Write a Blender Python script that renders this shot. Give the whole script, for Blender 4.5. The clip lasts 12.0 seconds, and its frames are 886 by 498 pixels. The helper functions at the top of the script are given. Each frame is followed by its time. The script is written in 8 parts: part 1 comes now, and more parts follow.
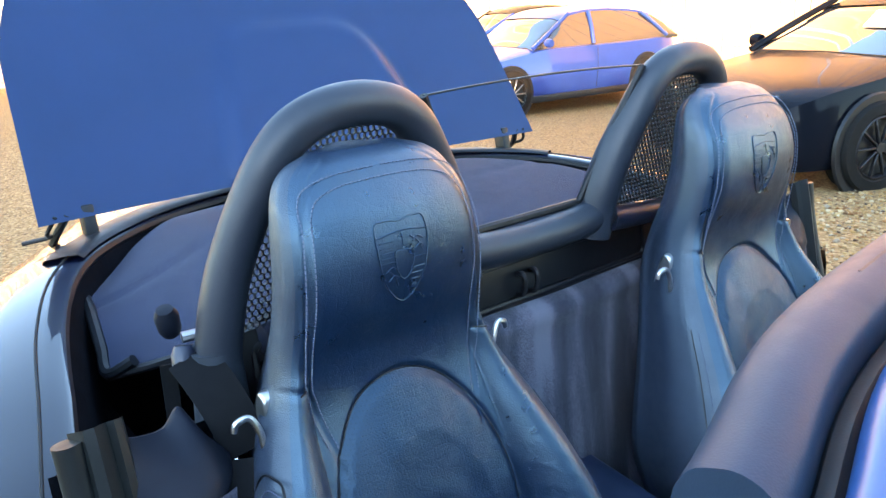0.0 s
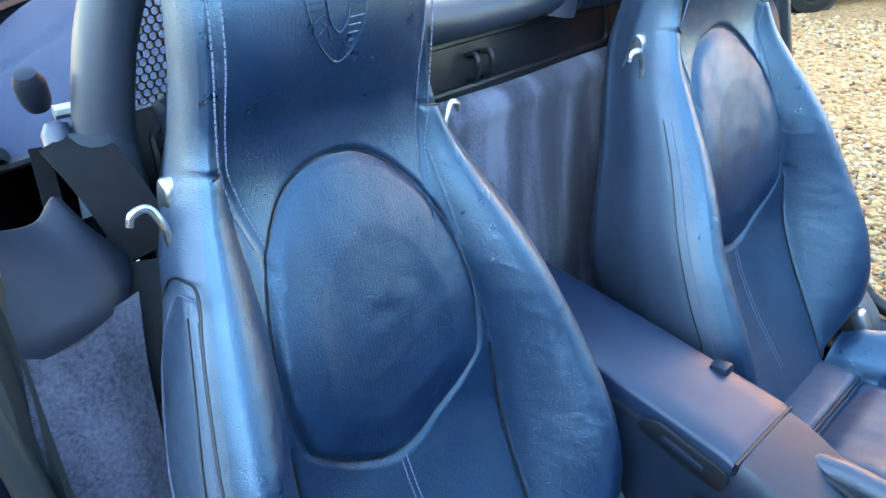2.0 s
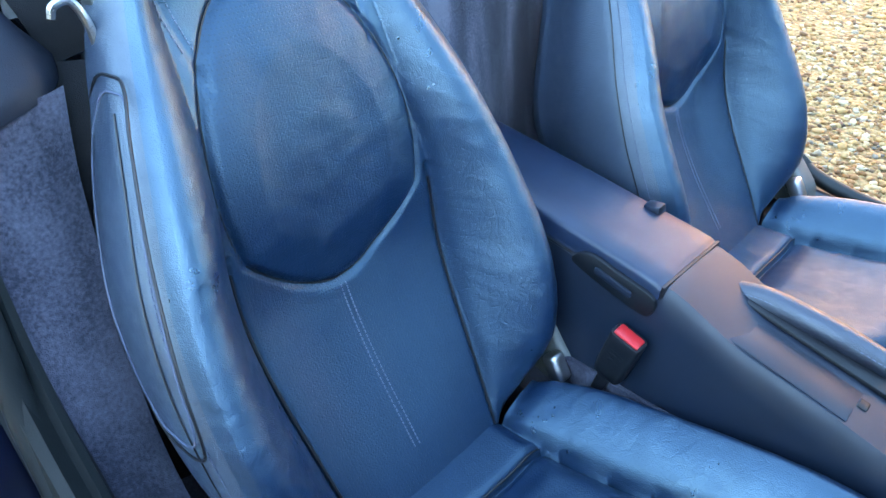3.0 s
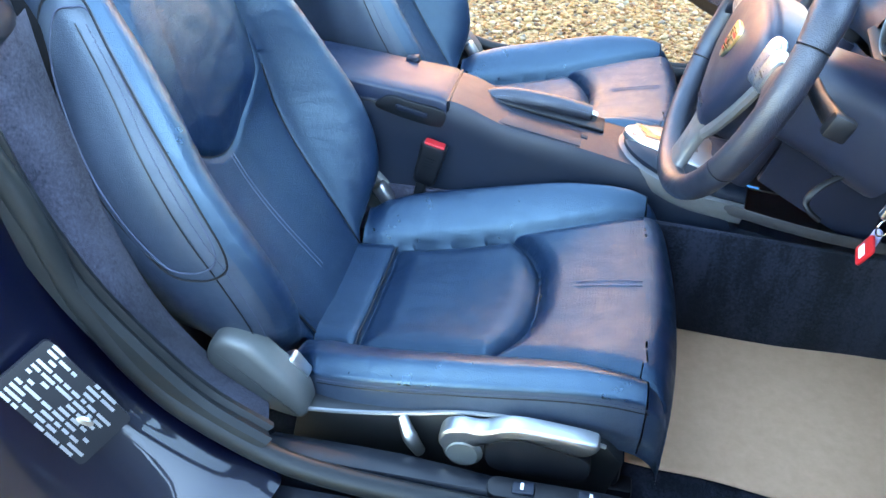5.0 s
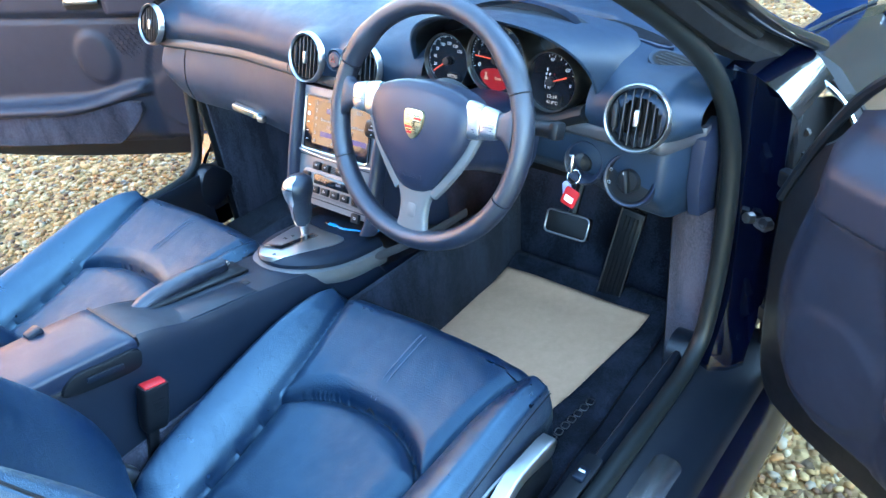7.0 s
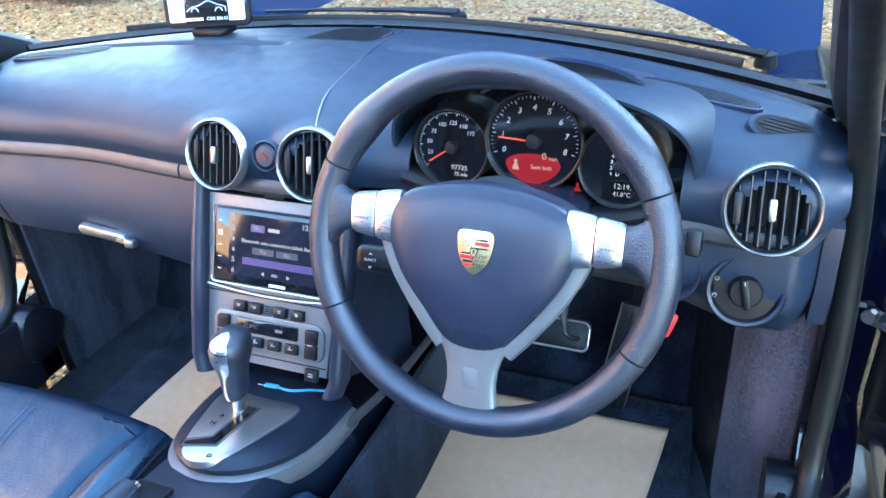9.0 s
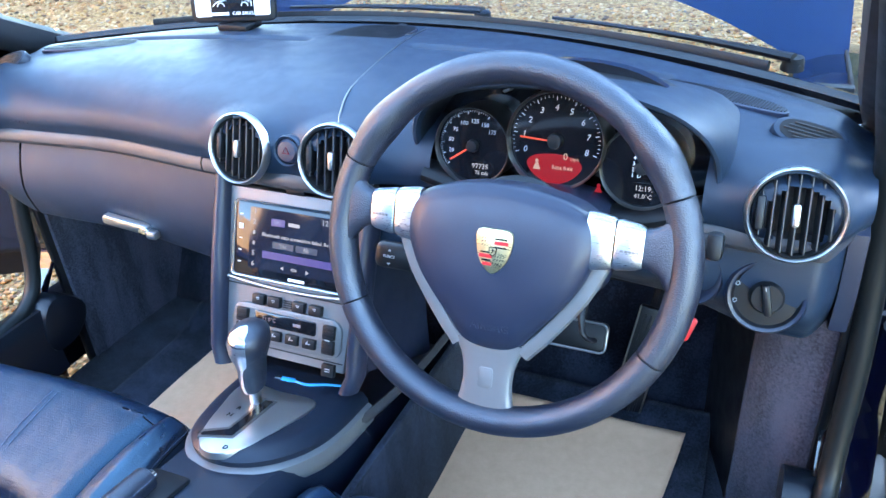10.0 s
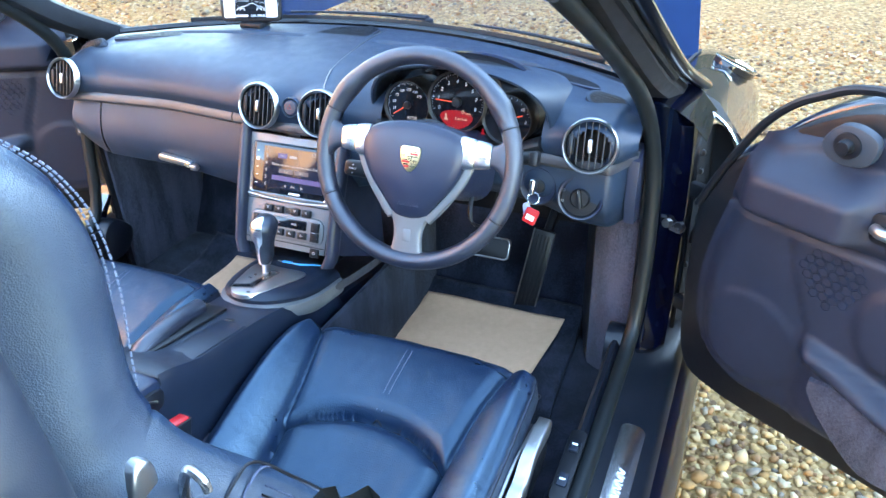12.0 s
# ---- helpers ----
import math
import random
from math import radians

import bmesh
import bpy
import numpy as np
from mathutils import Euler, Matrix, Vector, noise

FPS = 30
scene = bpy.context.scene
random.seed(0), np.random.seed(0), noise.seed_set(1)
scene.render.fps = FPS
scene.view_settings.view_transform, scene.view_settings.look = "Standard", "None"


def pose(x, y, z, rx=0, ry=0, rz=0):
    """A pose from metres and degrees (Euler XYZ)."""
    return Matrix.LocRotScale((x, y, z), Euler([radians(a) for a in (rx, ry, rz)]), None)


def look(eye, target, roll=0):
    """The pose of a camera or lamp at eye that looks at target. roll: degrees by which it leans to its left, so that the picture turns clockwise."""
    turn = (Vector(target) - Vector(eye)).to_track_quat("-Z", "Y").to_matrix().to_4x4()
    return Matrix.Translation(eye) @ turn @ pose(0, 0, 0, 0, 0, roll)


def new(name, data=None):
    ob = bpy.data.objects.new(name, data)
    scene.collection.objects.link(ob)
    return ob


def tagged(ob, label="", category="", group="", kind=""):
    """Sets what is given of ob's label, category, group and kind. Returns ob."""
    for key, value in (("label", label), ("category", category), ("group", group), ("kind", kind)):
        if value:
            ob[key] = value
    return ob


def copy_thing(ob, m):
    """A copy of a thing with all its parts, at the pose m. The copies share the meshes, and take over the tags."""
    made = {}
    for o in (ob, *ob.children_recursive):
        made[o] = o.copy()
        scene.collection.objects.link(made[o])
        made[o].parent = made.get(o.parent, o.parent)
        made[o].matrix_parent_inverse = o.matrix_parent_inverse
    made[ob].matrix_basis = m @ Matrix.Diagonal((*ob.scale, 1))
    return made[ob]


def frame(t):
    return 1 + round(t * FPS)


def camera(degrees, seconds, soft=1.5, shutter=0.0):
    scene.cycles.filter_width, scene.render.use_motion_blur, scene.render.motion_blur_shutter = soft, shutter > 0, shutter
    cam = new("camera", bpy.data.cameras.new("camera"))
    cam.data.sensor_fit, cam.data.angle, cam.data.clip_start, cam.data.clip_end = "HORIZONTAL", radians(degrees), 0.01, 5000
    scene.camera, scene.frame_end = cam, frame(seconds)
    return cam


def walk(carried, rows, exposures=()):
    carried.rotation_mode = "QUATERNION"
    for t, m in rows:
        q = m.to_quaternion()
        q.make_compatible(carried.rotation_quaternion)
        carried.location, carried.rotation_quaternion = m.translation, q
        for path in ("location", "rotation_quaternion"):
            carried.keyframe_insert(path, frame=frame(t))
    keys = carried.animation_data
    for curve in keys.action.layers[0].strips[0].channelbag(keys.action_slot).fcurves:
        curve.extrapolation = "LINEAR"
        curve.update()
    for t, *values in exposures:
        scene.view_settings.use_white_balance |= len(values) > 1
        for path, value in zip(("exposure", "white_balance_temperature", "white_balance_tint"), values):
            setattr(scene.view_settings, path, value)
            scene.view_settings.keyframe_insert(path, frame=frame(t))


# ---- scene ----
cam = camera(59.48, 12.0)
PATH = [
    (0, 0.8333, 0.4402, 1.3538, 72.09, 2.56, 140.88),
    (0.5, 0.7890, 0.3171, 1.3123, 70.70, 2.86, 139.32),
    (1, 0.7769, 0.2911, 1.2797, 67.66, 2.35, 137.82),
    (1.5, 0.7761, 0.3004, 1.2437, 64.10, 1.87, 136.47),
    (2, 0.7726, 0.3262, 1.2286, 60.06, 0.91, 135.72),
    (2.5, 0.7875, 0.3583, 1.1861, 56.74, 0.27, 134.76),
    (3, 0.8045, 0.4042, 1.1296, 55.35, -0.22, 133.47),
    (3.5, 0.8122, 0.4398, 1.0912, 53.23, -1.48, 130.45),
    (3.7, 0.8243, 0.4606, 1.0875, 52.57, -1.87, 128.54),
    (5.3, 1.3696, 0.2482, 1.1643, 54.55, 1.48, 92.23),
    (5.5, 1.4032, 0.1792, 1.1835, 54.80, 2.54, 85.25),
    (6, 1.4270, -0.0113, 1.2369, 55.25, 5.18, 67.55),
    (6.5, 1.2668, -0.1718, 1.2504, 55.41, 6.62, 50.78),
    (7, 1.0742, -0.2784, 1.2741, 56.20, 6.18, 38.31),
    (7.5, 0.9020, -0.3083, 1.2665, 57.14, 5.57, 30.50),
    (7.7, 0.8198, -0.2713, 1.2500, 57.33, 5.09, 28.03),
    (9.3, 0.5659, -0.0964, 1.1836, 58.93, 3.75, 20.92),
    (9.5, 0.5652, -0.0953, 1.1833, 59.02, 3.64, 21.42),
    (10, 0.5733, -0.1026, 1.1859, 58.78, 3.41, 22.95),
    (10.5, 0.5964, -0.1238, 1.1886, 58.82, 3.02, 24.35),
    (11, 0.6431, -0.1548, 1.1941, 58.92, 2.62, 24.97),
    (11.5, 0.7410, -0.2662, 1.2245, 58.54, 2.30, 24.27),
    (11.6, 0.7678, -0.3151, 1.2479, 58.21, 2.27, 23.88),
    (12, 0.8743, -0.5813, 1.3482, 58.53, 1.89, 22.58),
]
EXPO = 5.2
TONE = [(0, -0.90, 7250, 12), (1.0, -0.55, 7000, 11), (1.5, -0.30, 6850, 10), (2.2, 0.0, 6850, 9), (3.5, 0.0, 7000, 10), (5.5, 0.05, 7350, 13),
        (6.5, 0.0, 6250, 5), (7.7, 0.05, 6400, 7), (10.0, 0.05, 6500, 13), (11.4, 0.08, 6450, 11), (12.0, 0.10, 7150, 14)]
walk(cam, [(t, pose(*p)) for t, *p in PATH], [(t, EXPO + e, k, g) for t, e, k, g in TONE])

# ---- daylight: low winter sun, the car shaded by an unseen hedge added beside the yard ----
SUN_AZ, SUN_EL = radians(35), radians(9)      # azimuth of the sun from +x towards +y
world = bpy.data.worlds.new("sky")
scene.world = world
world.use_nodes = True
wn = world.node_tree.nodes
sky = wn.new("ShaderNodeTexSky")
sky.sky_type = "NISHITA"
sky.sun_disc = False
sky.sun_elevation = SUN_EL
sky.sun_rotation = math.pi / 2 - SUN_AZ
sky.altitude, sky.air_density, sky.dust_density, sky.ozone_density = 60, 1.0, 0.15, 2.0
wn["Background"].inputs["Strength"].default_value = 0.15
world.node_tree.links.new(sky.outputs[0], wn["Background"].inputs["Color"])
sun = new("sun", bpy.data.lights.new("sun", "SUN"))
sun.data.energy, sun.data.angle, sun.data.color = 2.3, radians(0.6), (1.0, 0.58, 0.27)
sd = Vector((math.cos(SUN_EL) * math.cos(SUN_AZ), math.cos(SUN_EL) * math.sin(SUN_AZ), math.sin(SUN_EL)))
sun.matrix_world = look(sd * 60, (0, 0, 0))


# ---- materials ----
def mat(name, base, rough=0.5, metal=0.0, coat=0.0, spec=0.5):
    m = bpy.data.materials.new(name)
    m.use_nodes = True
    b = m.node_tree.nodes["Principled BSDF"]
    b.inputs["Base Color"].default_value = (*base, 1)
    b.inputs["Roughness"].default_value = rough
    b.inputs["Metallic"].default_value = metal
    b.inputs["Coat Weight"].default_value = coat
    b.inputs["Specular IOR Level"].default_value = spec
    return m


def nodes(m):
    n, l = m.node_tree.nodes, m.node_tree.links
    return n, l, n["Principled BSDF"]


def coords(m, scale=(1, 1, 1), kind="Object"):
    n, l, b = nodes(m)
    tc, mp = n.new("ShaderNodeTexCoord"), n.new("ShaderNodeMapping")
    mp.inputs["Scale"].default_value = scale
    l.new(tc.outputs[kind], mp.inputs[0])
    return mp.outputs[0]


def tex_noise(m, vec, scale, detail=4, rough=0.6):
    n, l, b = nodes(m)
    t = n.new("ShaderNodeTexNoise")
    t.inputs["Scale"].default_value, t.inputs["Detail"].default_value, t.inputs["Roughness"].default_value = scale, detail, rough
    l.new(vec, t.inputs["Vector"])
    return t.outputs["Fac"]


def tex_cells(m, vec, scale, feature="F1"):
    n, l, b = nodes(m)
    t = n.new("ShaderNodeTexVoronoi")
    t.feature = feature
    t.inputs["Scale"].default_value = scale
    l.new(vec, t.inputs["Vector"])
    return t


def ramp(m, fac, stops):
    n, l, b = nodes(m)
    r = n.new("ShaderNodeValToRGB")
    e = r.color_ramp.elements
    while len(e) < len(stops):
        e.new(0.5)
    for q, (p, c) in zip(e, stops):
        q.position, q.color = p, (*c, 1) if len(c) == 3 else c
    l.new(fac, r.inputs[0])
    return r.outputs[0]


def to_range(m, fac, a, b2, c, d):
    n, l, b = nodes(m)
    r = n.new("ShaderNodeMapRange")
    for i, v in zip((1, 2, 3, 4), (a, b2, c, d)):
        r.inputs[i].default_value = v
    l.new(fac, r.inputs[0])
    return r.outputs[0]


def bump(m, height, strength, dist, prev=None):
    n, l, b = nodes(m)
    u = n.new("ShaderNodeBump")
    u.inputs["Strength"].default_value, u.inputs["Distance"].default_value = strength, dist
    l.new(height, u.inputs["Height"])
    if prev is not None:
        l.new(prev, u.inputs["Normal"])
    l.new(u.outputs[0], b.inputs["Normal"])
    return u.outputs[0]


def tint(m, fac, a, c):
    n, l, b = nodes(m)
    l.new(ramp(m, fac, [(0.3, a), (0.7, c)]), b.inputs["Base Color"])


def leather(name, a, c, rough=0.42, grain=1200, wrinkle=0.35, holes=None, gloss=(0.52, 0.82, 1.0, 1)):
    """holes: the scale along each axis by which the rows of perforations lie in the panel's plane."""
    m = mat(name, a, rough, spec=0.80)
    m.node_tree.nodes["Principled BSDF"].inputs["IOR"].default_value = 1.56
    m.node_tree.nodes["Principled BSDF"].inputs["Specular Tint"].default_value = gloss
    n, l, b = nodes(m)
    v = coords(m)
    tint(m, tex_noise(m, v, 7, 5), a, c)
    mix = n.new("ShaderNodeMath")
    mix.operation = "MULTIPLY_ADD"
    mix.inputs[1].default_value = 0.5
    l.new(tex_noise(m, v, 9, 3), mix.inputs[0])
    half = n.new("ShaderNodeMath")
    half.operation = "MULTIPLY"
    half.inputs[1].default_value = 0.5
    l.new(tex_noise(m, v, 60, 4), half.inputs[0])
    l.new(half.outputs[0], mix.inputs[2])
    l.new(to_range(m, mix.outputs[0], 0.36, 0.62, rough - 0.09, rough + 0.14), b.inputs["Roughness"])
    h = bump(m, tex_cells(m, v, grain * 0.62).outputs["Distance"], 0.50, 0.0006)
    h = bump(m, tex_noise(m, coords(m, (1, 1, 0.8)), 34, 6, 0.62), wrinkle * 0.16, 0.004, h)
    h = bump(m, tex_noise(m, coords(m, (1, 1, 0.6)), 170, 3, 0.5), 0.09, 0.0016, h)
    # fine creases: edges of warped cells
    wv = n.new("ShaderNodeVectorMath")
    wv.operation = "MULTIPLY_ADD"
    wn2 = n.new("ShaderNodeTexNoise")
    wn2.inputs["Scale"].default_value = 11
    l.new(v, wn2.inputs["Vector"])
    l.new(wn2.outputs["Color"], wv.inputs[0])
    wv.inputs[1].default_value = (0.05, 0.05, 0.05)
    l.new(v, wv.inputs[2])
    cr = tex_cells(m, wv.outputs[0], 64, "DISTANCE_TO_EDGE")
    line = to_range(m, cr.outputs["Distance"], 0.0, 0.10, 0.0, 1.0)
    h = bump(m, line, wrinkle * 0.30, 0.0010, h)
    if holes:
        d = tex_cells(m, coords(m, holes), 225)
        d.inputs["Randomness"].default_value = 0.0
        spot = ramp(m, d.outputs["Distance"], [(0.15, (0, 0, 0)), (0.24, (1, 1, 1))])
        bump(m, spot, 0.3, 0.001, h)
        dark = n.new("ShaderNodeMix")
        dark.data_type = "RGBA"
        dark.blend_type = "MULTIPLY"
        dark.inputs[0].default_value = 0.45
        l.new(b.inputs["Base Color"].links[0].from_socket, dark.inputs[6])
        l.new(spot, dark.inputs[7])
        l.new(dark.outputs[2], b.inputs["Base Color"])
    return m


def carpet(name, a, c, scale=900, sheen=0.10, lo=0.36, hi=0.64):
    m = mat(name, a, 0.95, spec=0.15)
    n, l, b = nodes(m)
    v = coords(m)
    v2 = coords(m, (1.0, 1.0, 0.28))
    mix = n.new("ShaderNodeMix")
    mix.data_type = "FLOAT"
    mix.inputs[0].default_value = 0.6
    l.new(tex_noise(m, v, 260, 3), mix.inputs[2])
    l.new(tex_noise(m, v2, 15, 4), mix.inputs[3])
    l.new(ramp(m, mix.outputs[0], [(lo, a), (hi, c)]), b.inputs["Base Color"])
    b.inputs["Sheen Weight"].default_value = sheen
    b.inputs["Sheen Roughness"].default_value = 0.5
    bump(m, tex_noise(m, v, scale, 4), 0.7, 0.003)
    return m


def plastic(name, a, rough=0.5, grain=1100, strength=0.2):
    m = mat(name, a, rough)
    n, l, b = nodes(m)
    v = coords(m)
    tint(m, tex_noise(m, v, 9, 4), tuple(x * 0.88 for x in a), tuple(x * 1.12 for x in a))
    l.new(to_range(m, tex_noise(m, v, 30, 4), 0.3, 0.7, rough - 0.05, rough + 0.08), b.inputs["Roughness"])
    bump(m, tex_cells(m, v, grain).outputs["Distance"], strength, 0.0005)
    return m


def metal(name, a, rough=0.3, brushed=0.15):
    m = mat(name, a, rough, 1.0)
    n, l, b = nodes(m)
    v = coords(m, (1, 30, 30))
    l.new(to_range(m, tex_noise(m, v, 60, 3), 0.3, 0.7, rough - 0.06, rough + 0.08), b.inputs["Roughness"])
    bump(m, tex_noise(m, v, 60, 3), brushed, 0.0004)
    return m


def paint(name, a, rough=0.25, flake=0.0):
    m = mat(name, a, rough, flake, 1.0)
    n, l, b = nodes(m)
    b.inputs["Coat Roughness"].default_value = 0.03
    b.inputs["Specular IOR Level"].default_value = 0.2
    v = coords(m)
    tint(m, tex_noise(m, v, 3, 4), tuple(x * 0.92 for x in a), tuple(x * 1.08 for x in a))
    h = tex_noise(m, v, 4, 2)
    bump(m, h, 0.05, 0.004)
    return m


LEATHER = leather("navy_leather", (0.0013, 0.0082, 0.0275), (0.0021, 0.0112, 0.0350), 0.35, wrinkle=0.40)
# seat sides and shell: LEATHER made paler, light from behind put into the colour
LEATHER_LITSIDE = leather("navy_leather_lit_side", (0.0135, 0.0220, 0.0400), (0.0175, 0.0275, 0.0490), 0.44, 1200, 0.2, gloss=(0.76, 0.92, 1.0, 1))
LEATHER_PERF = leather("perforated_navy_leather", (0.0012, 0.0080, 0.0270), (0.0020, 0.0108, 0.0340), 0.38, 1200, 0.45, (1, 0, 1))
LEATHER_SEAT = leather("perforated_cushion_leather", (0.0012, 0.0080, 0.0270), (0.0020, 0.0108, 0.0340), 0.38, 1200, 0.45, (1, 1, 0))
for _m, _spec in ((LEATHER, 0.95), (LEATHER_PERF, 0.58), (LEATHER_SEAT, 0.62)):
    _m.node_tree.nodes["Principled BSDF"].inputs["Specular IOR Level"].default_value = _spec
DASH = plastic("navy_dash_skin", (0.0105, 0.0210, 0.0400), 0.46, 900, 0.25)
DASH.node_tree.nodes["Principled BSDF"].inputs["Specular IOR Level"].default_value = 0.36
DASH_LOW = plastic("navy_plastic", (0.012, 0.017, 0.036), 0.38, 1000, 0.18)
CONSOLE = plastic("navy_console_plastic", (0.0050, 0.0095, 0.0200), 0.40, 1100, 0.16)
CONSOLE.node_tree.nodes["Principled BSDF"].inputs["Specular IOR Level"].default_value = 0.36
LIDSKIN = plastic("navy_armrest_skin", (0.0045, 0.0115, 0.0310), 0.40, 900, 0.25)
BLACK = plastic("black_plastic", (0.0055, 0.0062, 0.0085), 0.42, 1000, 0.15)
RUBBER = plastic("black_rubber", (0.0040, 0.0052, 0.0075), 0.46, 700, 0.1)
for _m1 in (BLACK, RUBBER):
    _m1.node_tree.nodes["Principled BSDF"].inputs["Specular IOR Level"].default_value = 0.30
GREYRUBBER = plastic("grey_rubber", (0.0085, 0.0105, 0.0115), 0.42, 600, 0.2)
GREYRUBBER.node_tree.nodes["Principled BSDF"].inputs["Specular IOR Level"].default_value = 0.28
JAMBPAINT = mat("navy_jamb_paint", (0.0006, 0.0016, 0.0065), 0.10, coat=1.0, spec=0.3)
COVER = plastic("matt_navy_cover", (0.0030, 0.0052, 0.0115), 0.55, 900, 0.25)
for _m0 in (COVER,):
    _m0.node_tree.nodes["Principled BSDF"].inputs["Specular IOR Level"].default_value = 0.25
SILLTRIM = plastic("satin_sill_plastic", (0.0045, 0.0065, 0.0110), 0.33, 1000, 0.12)
SILLTRIM.node_tree.nodes["Principled BSDF"].inputs["Specular IOR Level"].default_value = 0.32
DOORTRIM = plastic("dark_navy_door_trim", (0.0115, 0.0150, 0.0285), 0.50, 1000, 0.18)
DOORTRIM.node_tree.nodes["Principled BSDF"].inputs["Specular IOR Level"].default_value = 0.35
FOOTGREY = plastic("grey_foot_plastic", (0.026, 0.033, 0.044), 0.42, 1000, 0.1)
VENTSLAT = plastic("dark_vent_slat", (0.022, 0.022, 0.025), 0.38, 1200, 0.05)
GLOSSBLACK = mat("gloss_black", (0.006, 0.006, 0.008), 0.08)
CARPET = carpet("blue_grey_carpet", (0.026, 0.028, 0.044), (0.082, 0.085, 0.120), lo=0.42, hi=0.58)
SUEDE = carpet("grey_carpet", (0.019, 0.022, 0.038), (0.155, 0.16, 0.21), 700, 0.12, 0.40, 0.60)
n, l, b = nodes(SUEDE)
_mix = n.new("ShaderNodeMix")
_mix.data_type = "FLOAT"
_mix.inputs[0].default_value = 0.72
l.new(tex_noise(SUEDE, coords(SUEDE), 420, 3), _mix.inputs[2])
l.new(tex_noise(SUEDE, coords(SUEDE, (1.0, 0.2, 0.14)), 17, 2, 0.45), _mix.inputs[3])
l.new(ramp(SUEDE, _mix.outputs[0], [(0.40, (0.020, 0.024, 0.040)), (0.50, (0.048, 0.052, 0.076)), (0.60, (0.135, 0.140, 0.185))]), b.inputs["Base Color"])
# darker copy of SUEDE, the shade beside the seats put into its colour
SUEDE_SHADED = carpet("grey_carpet_shaded", (0.010, 0.012, 0.023), (0.054, 0.058, 0.086), 700, 0.10, 0.40, 0.62)
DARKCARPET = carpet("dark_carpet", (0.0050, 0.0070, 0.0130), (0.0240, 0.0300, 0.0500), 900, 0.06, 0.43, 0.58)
# black lining deepened further: shade of the well and hollows put into the colour
WELLSHADE = carpet("black_shaded_well_lining", (0.0018, 0.0023, 0.0035), (0.0060, 0.0072, 0.0105), 900, 0.0)
WELLSHADE.node_tree.nodes["Principled BSDF"].inputs["Specular IOR Level"].default_value = 0.04
CLOTH = carpet("blue_hood_cloth", (0.011, 0.019, 0.047), (0.017, 0.026, 0.061), 1500)
SILVER = metal("matt_silver", (0.50, 0.50, 0.50), 0.34)
CHROME = metal("satin_chrome", (0.70, 0.71, 0.72), 0.16, 0.03)
for _m, _spec in ((BLACK, 0.32), (RUBBER, 0.32), (COVER, 0.22), (FOOTGREY, 0.30)):
    _m.node_tree.nodes["Principled BSDF"].inputs["Specular IOR Level"].default_value = _spec
WEBBING = plastic("belt_webbing", (0.0040, 0.0043, 0.0052), 0.85, 900, 0.5)
WEBBING.node_tree.nodes["Principled BSDF"].inputs["Specular IOR Level"].default_value = 0.15
HINGEGREY = plastic("silver_grey_cover", (0.105, 0.110, 0.106), 0.42, 1200, 0.05)
HINGEGREY.node_tree.nodes["Principled BSDF"].inputs["Metallic"].default_value = 0.35
SEATBASE = metal("dark_grey_base_paint", (0.10, 0.105, 0.11), 0.44, 0.03)
GREYTRIM = metal("grey_metallic_trim", (0.24, 0.235, 0.23), 0.36, 0.05)
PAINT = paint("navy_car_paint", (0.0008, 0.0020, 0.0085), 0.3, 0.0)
# lids and header edge: body navy brightened, sky reflection put into the base colour
PAINT_SKYLIT = mat("satin_navy_paint_skylit", (0.013, 0.050, 0.155), 0.30)
tint(PAINT_SKYLIT, tex_noise(PAINT_SKYLIT, coords(PAINT_SKYLIT), 4, 5), (0.011, 0.046, 0.143), (0.015, 0.054, 0.167))
HEADER = plastic("header_skin", (0.0090, 0.0220, 0.0430), 0.50, 900, 0.10)
HEADER.node_tree.nodes["Principled BSDF"].inputs["Specular IOR Level"].default_value = 0.22
WHEELHIDE = leather("dark_wheel_leather", (0.0055, 0.0072, 0.0150), (0.0082, 0.0104, 0.0200), 0.38, 1100, 0.2, gloss=(0.84, 0.90, 1.0, 1))
SPOKE = metal("spoke_silver", (0.62, 0.62, 0.63), 0.30, 0.12)
SATIN = plastic("silver_paint", (0.135, 0.135, 0.14), 0.38, 1200, 0.03)
SATIN.node_tree.nodes["Principled BSDF"].inputs["Metallic"].default_value = 0.3
STRIP = plastic("grey_trim_paint", (0.044, 0.042, 0.047), 0.40, 1200, 0.04)
STACKGREY = plastic("grey_stack_paint", (0.17, 0.165, 0.17), 0.40, 1200, 0.04)
STACKGREY.node_tree.nodes["Principled BSDF"].inputs["Metallic"].default_value = 0.25
DUCT = mat("dark_duct", (0.004, 0.004, 0.005), 0.8)
PAINT_BLUE = paint("bright_blue_car_paint", (0.012, 0.035, 0.190), 0.3, 0.2)
PAINT_BLUE.node_tree.nodes["Principled BSDF"].inputs["Coat Weight"].default_value = 0.5
PAINT_BLACK = paint("black_car_paint", (0.004, 0.005, 0.008))
PAINT_BLACK.node_tree.nodes["Principled BSDF"].inputs["Coat Weight"].default_value = 0.10
PAINT_BLACK.node_tree.nodes["Principled BSDF"].inputs["Specular IOR Level"].default_value = 0.03
PAINT_GREY = paint("grey_car_paint", (0.10, 0.11, 0.12))
TYRE = plastic("tyre_rubber", (0.007, 0.007, 0.007), 0.8, 500, 0.3)
TYRE.node_tree.nodes["Principled BSDF"].inputs["Specular IOR Level"].default_value = 0.15
PALETHREAD = mat("pale_blue_thread", (0.085, 0.105, 0.150), 0.8)
BLUETHREAD = mat("blue_grey_thread", (0.045, 0.058, 0.095), 0.7)
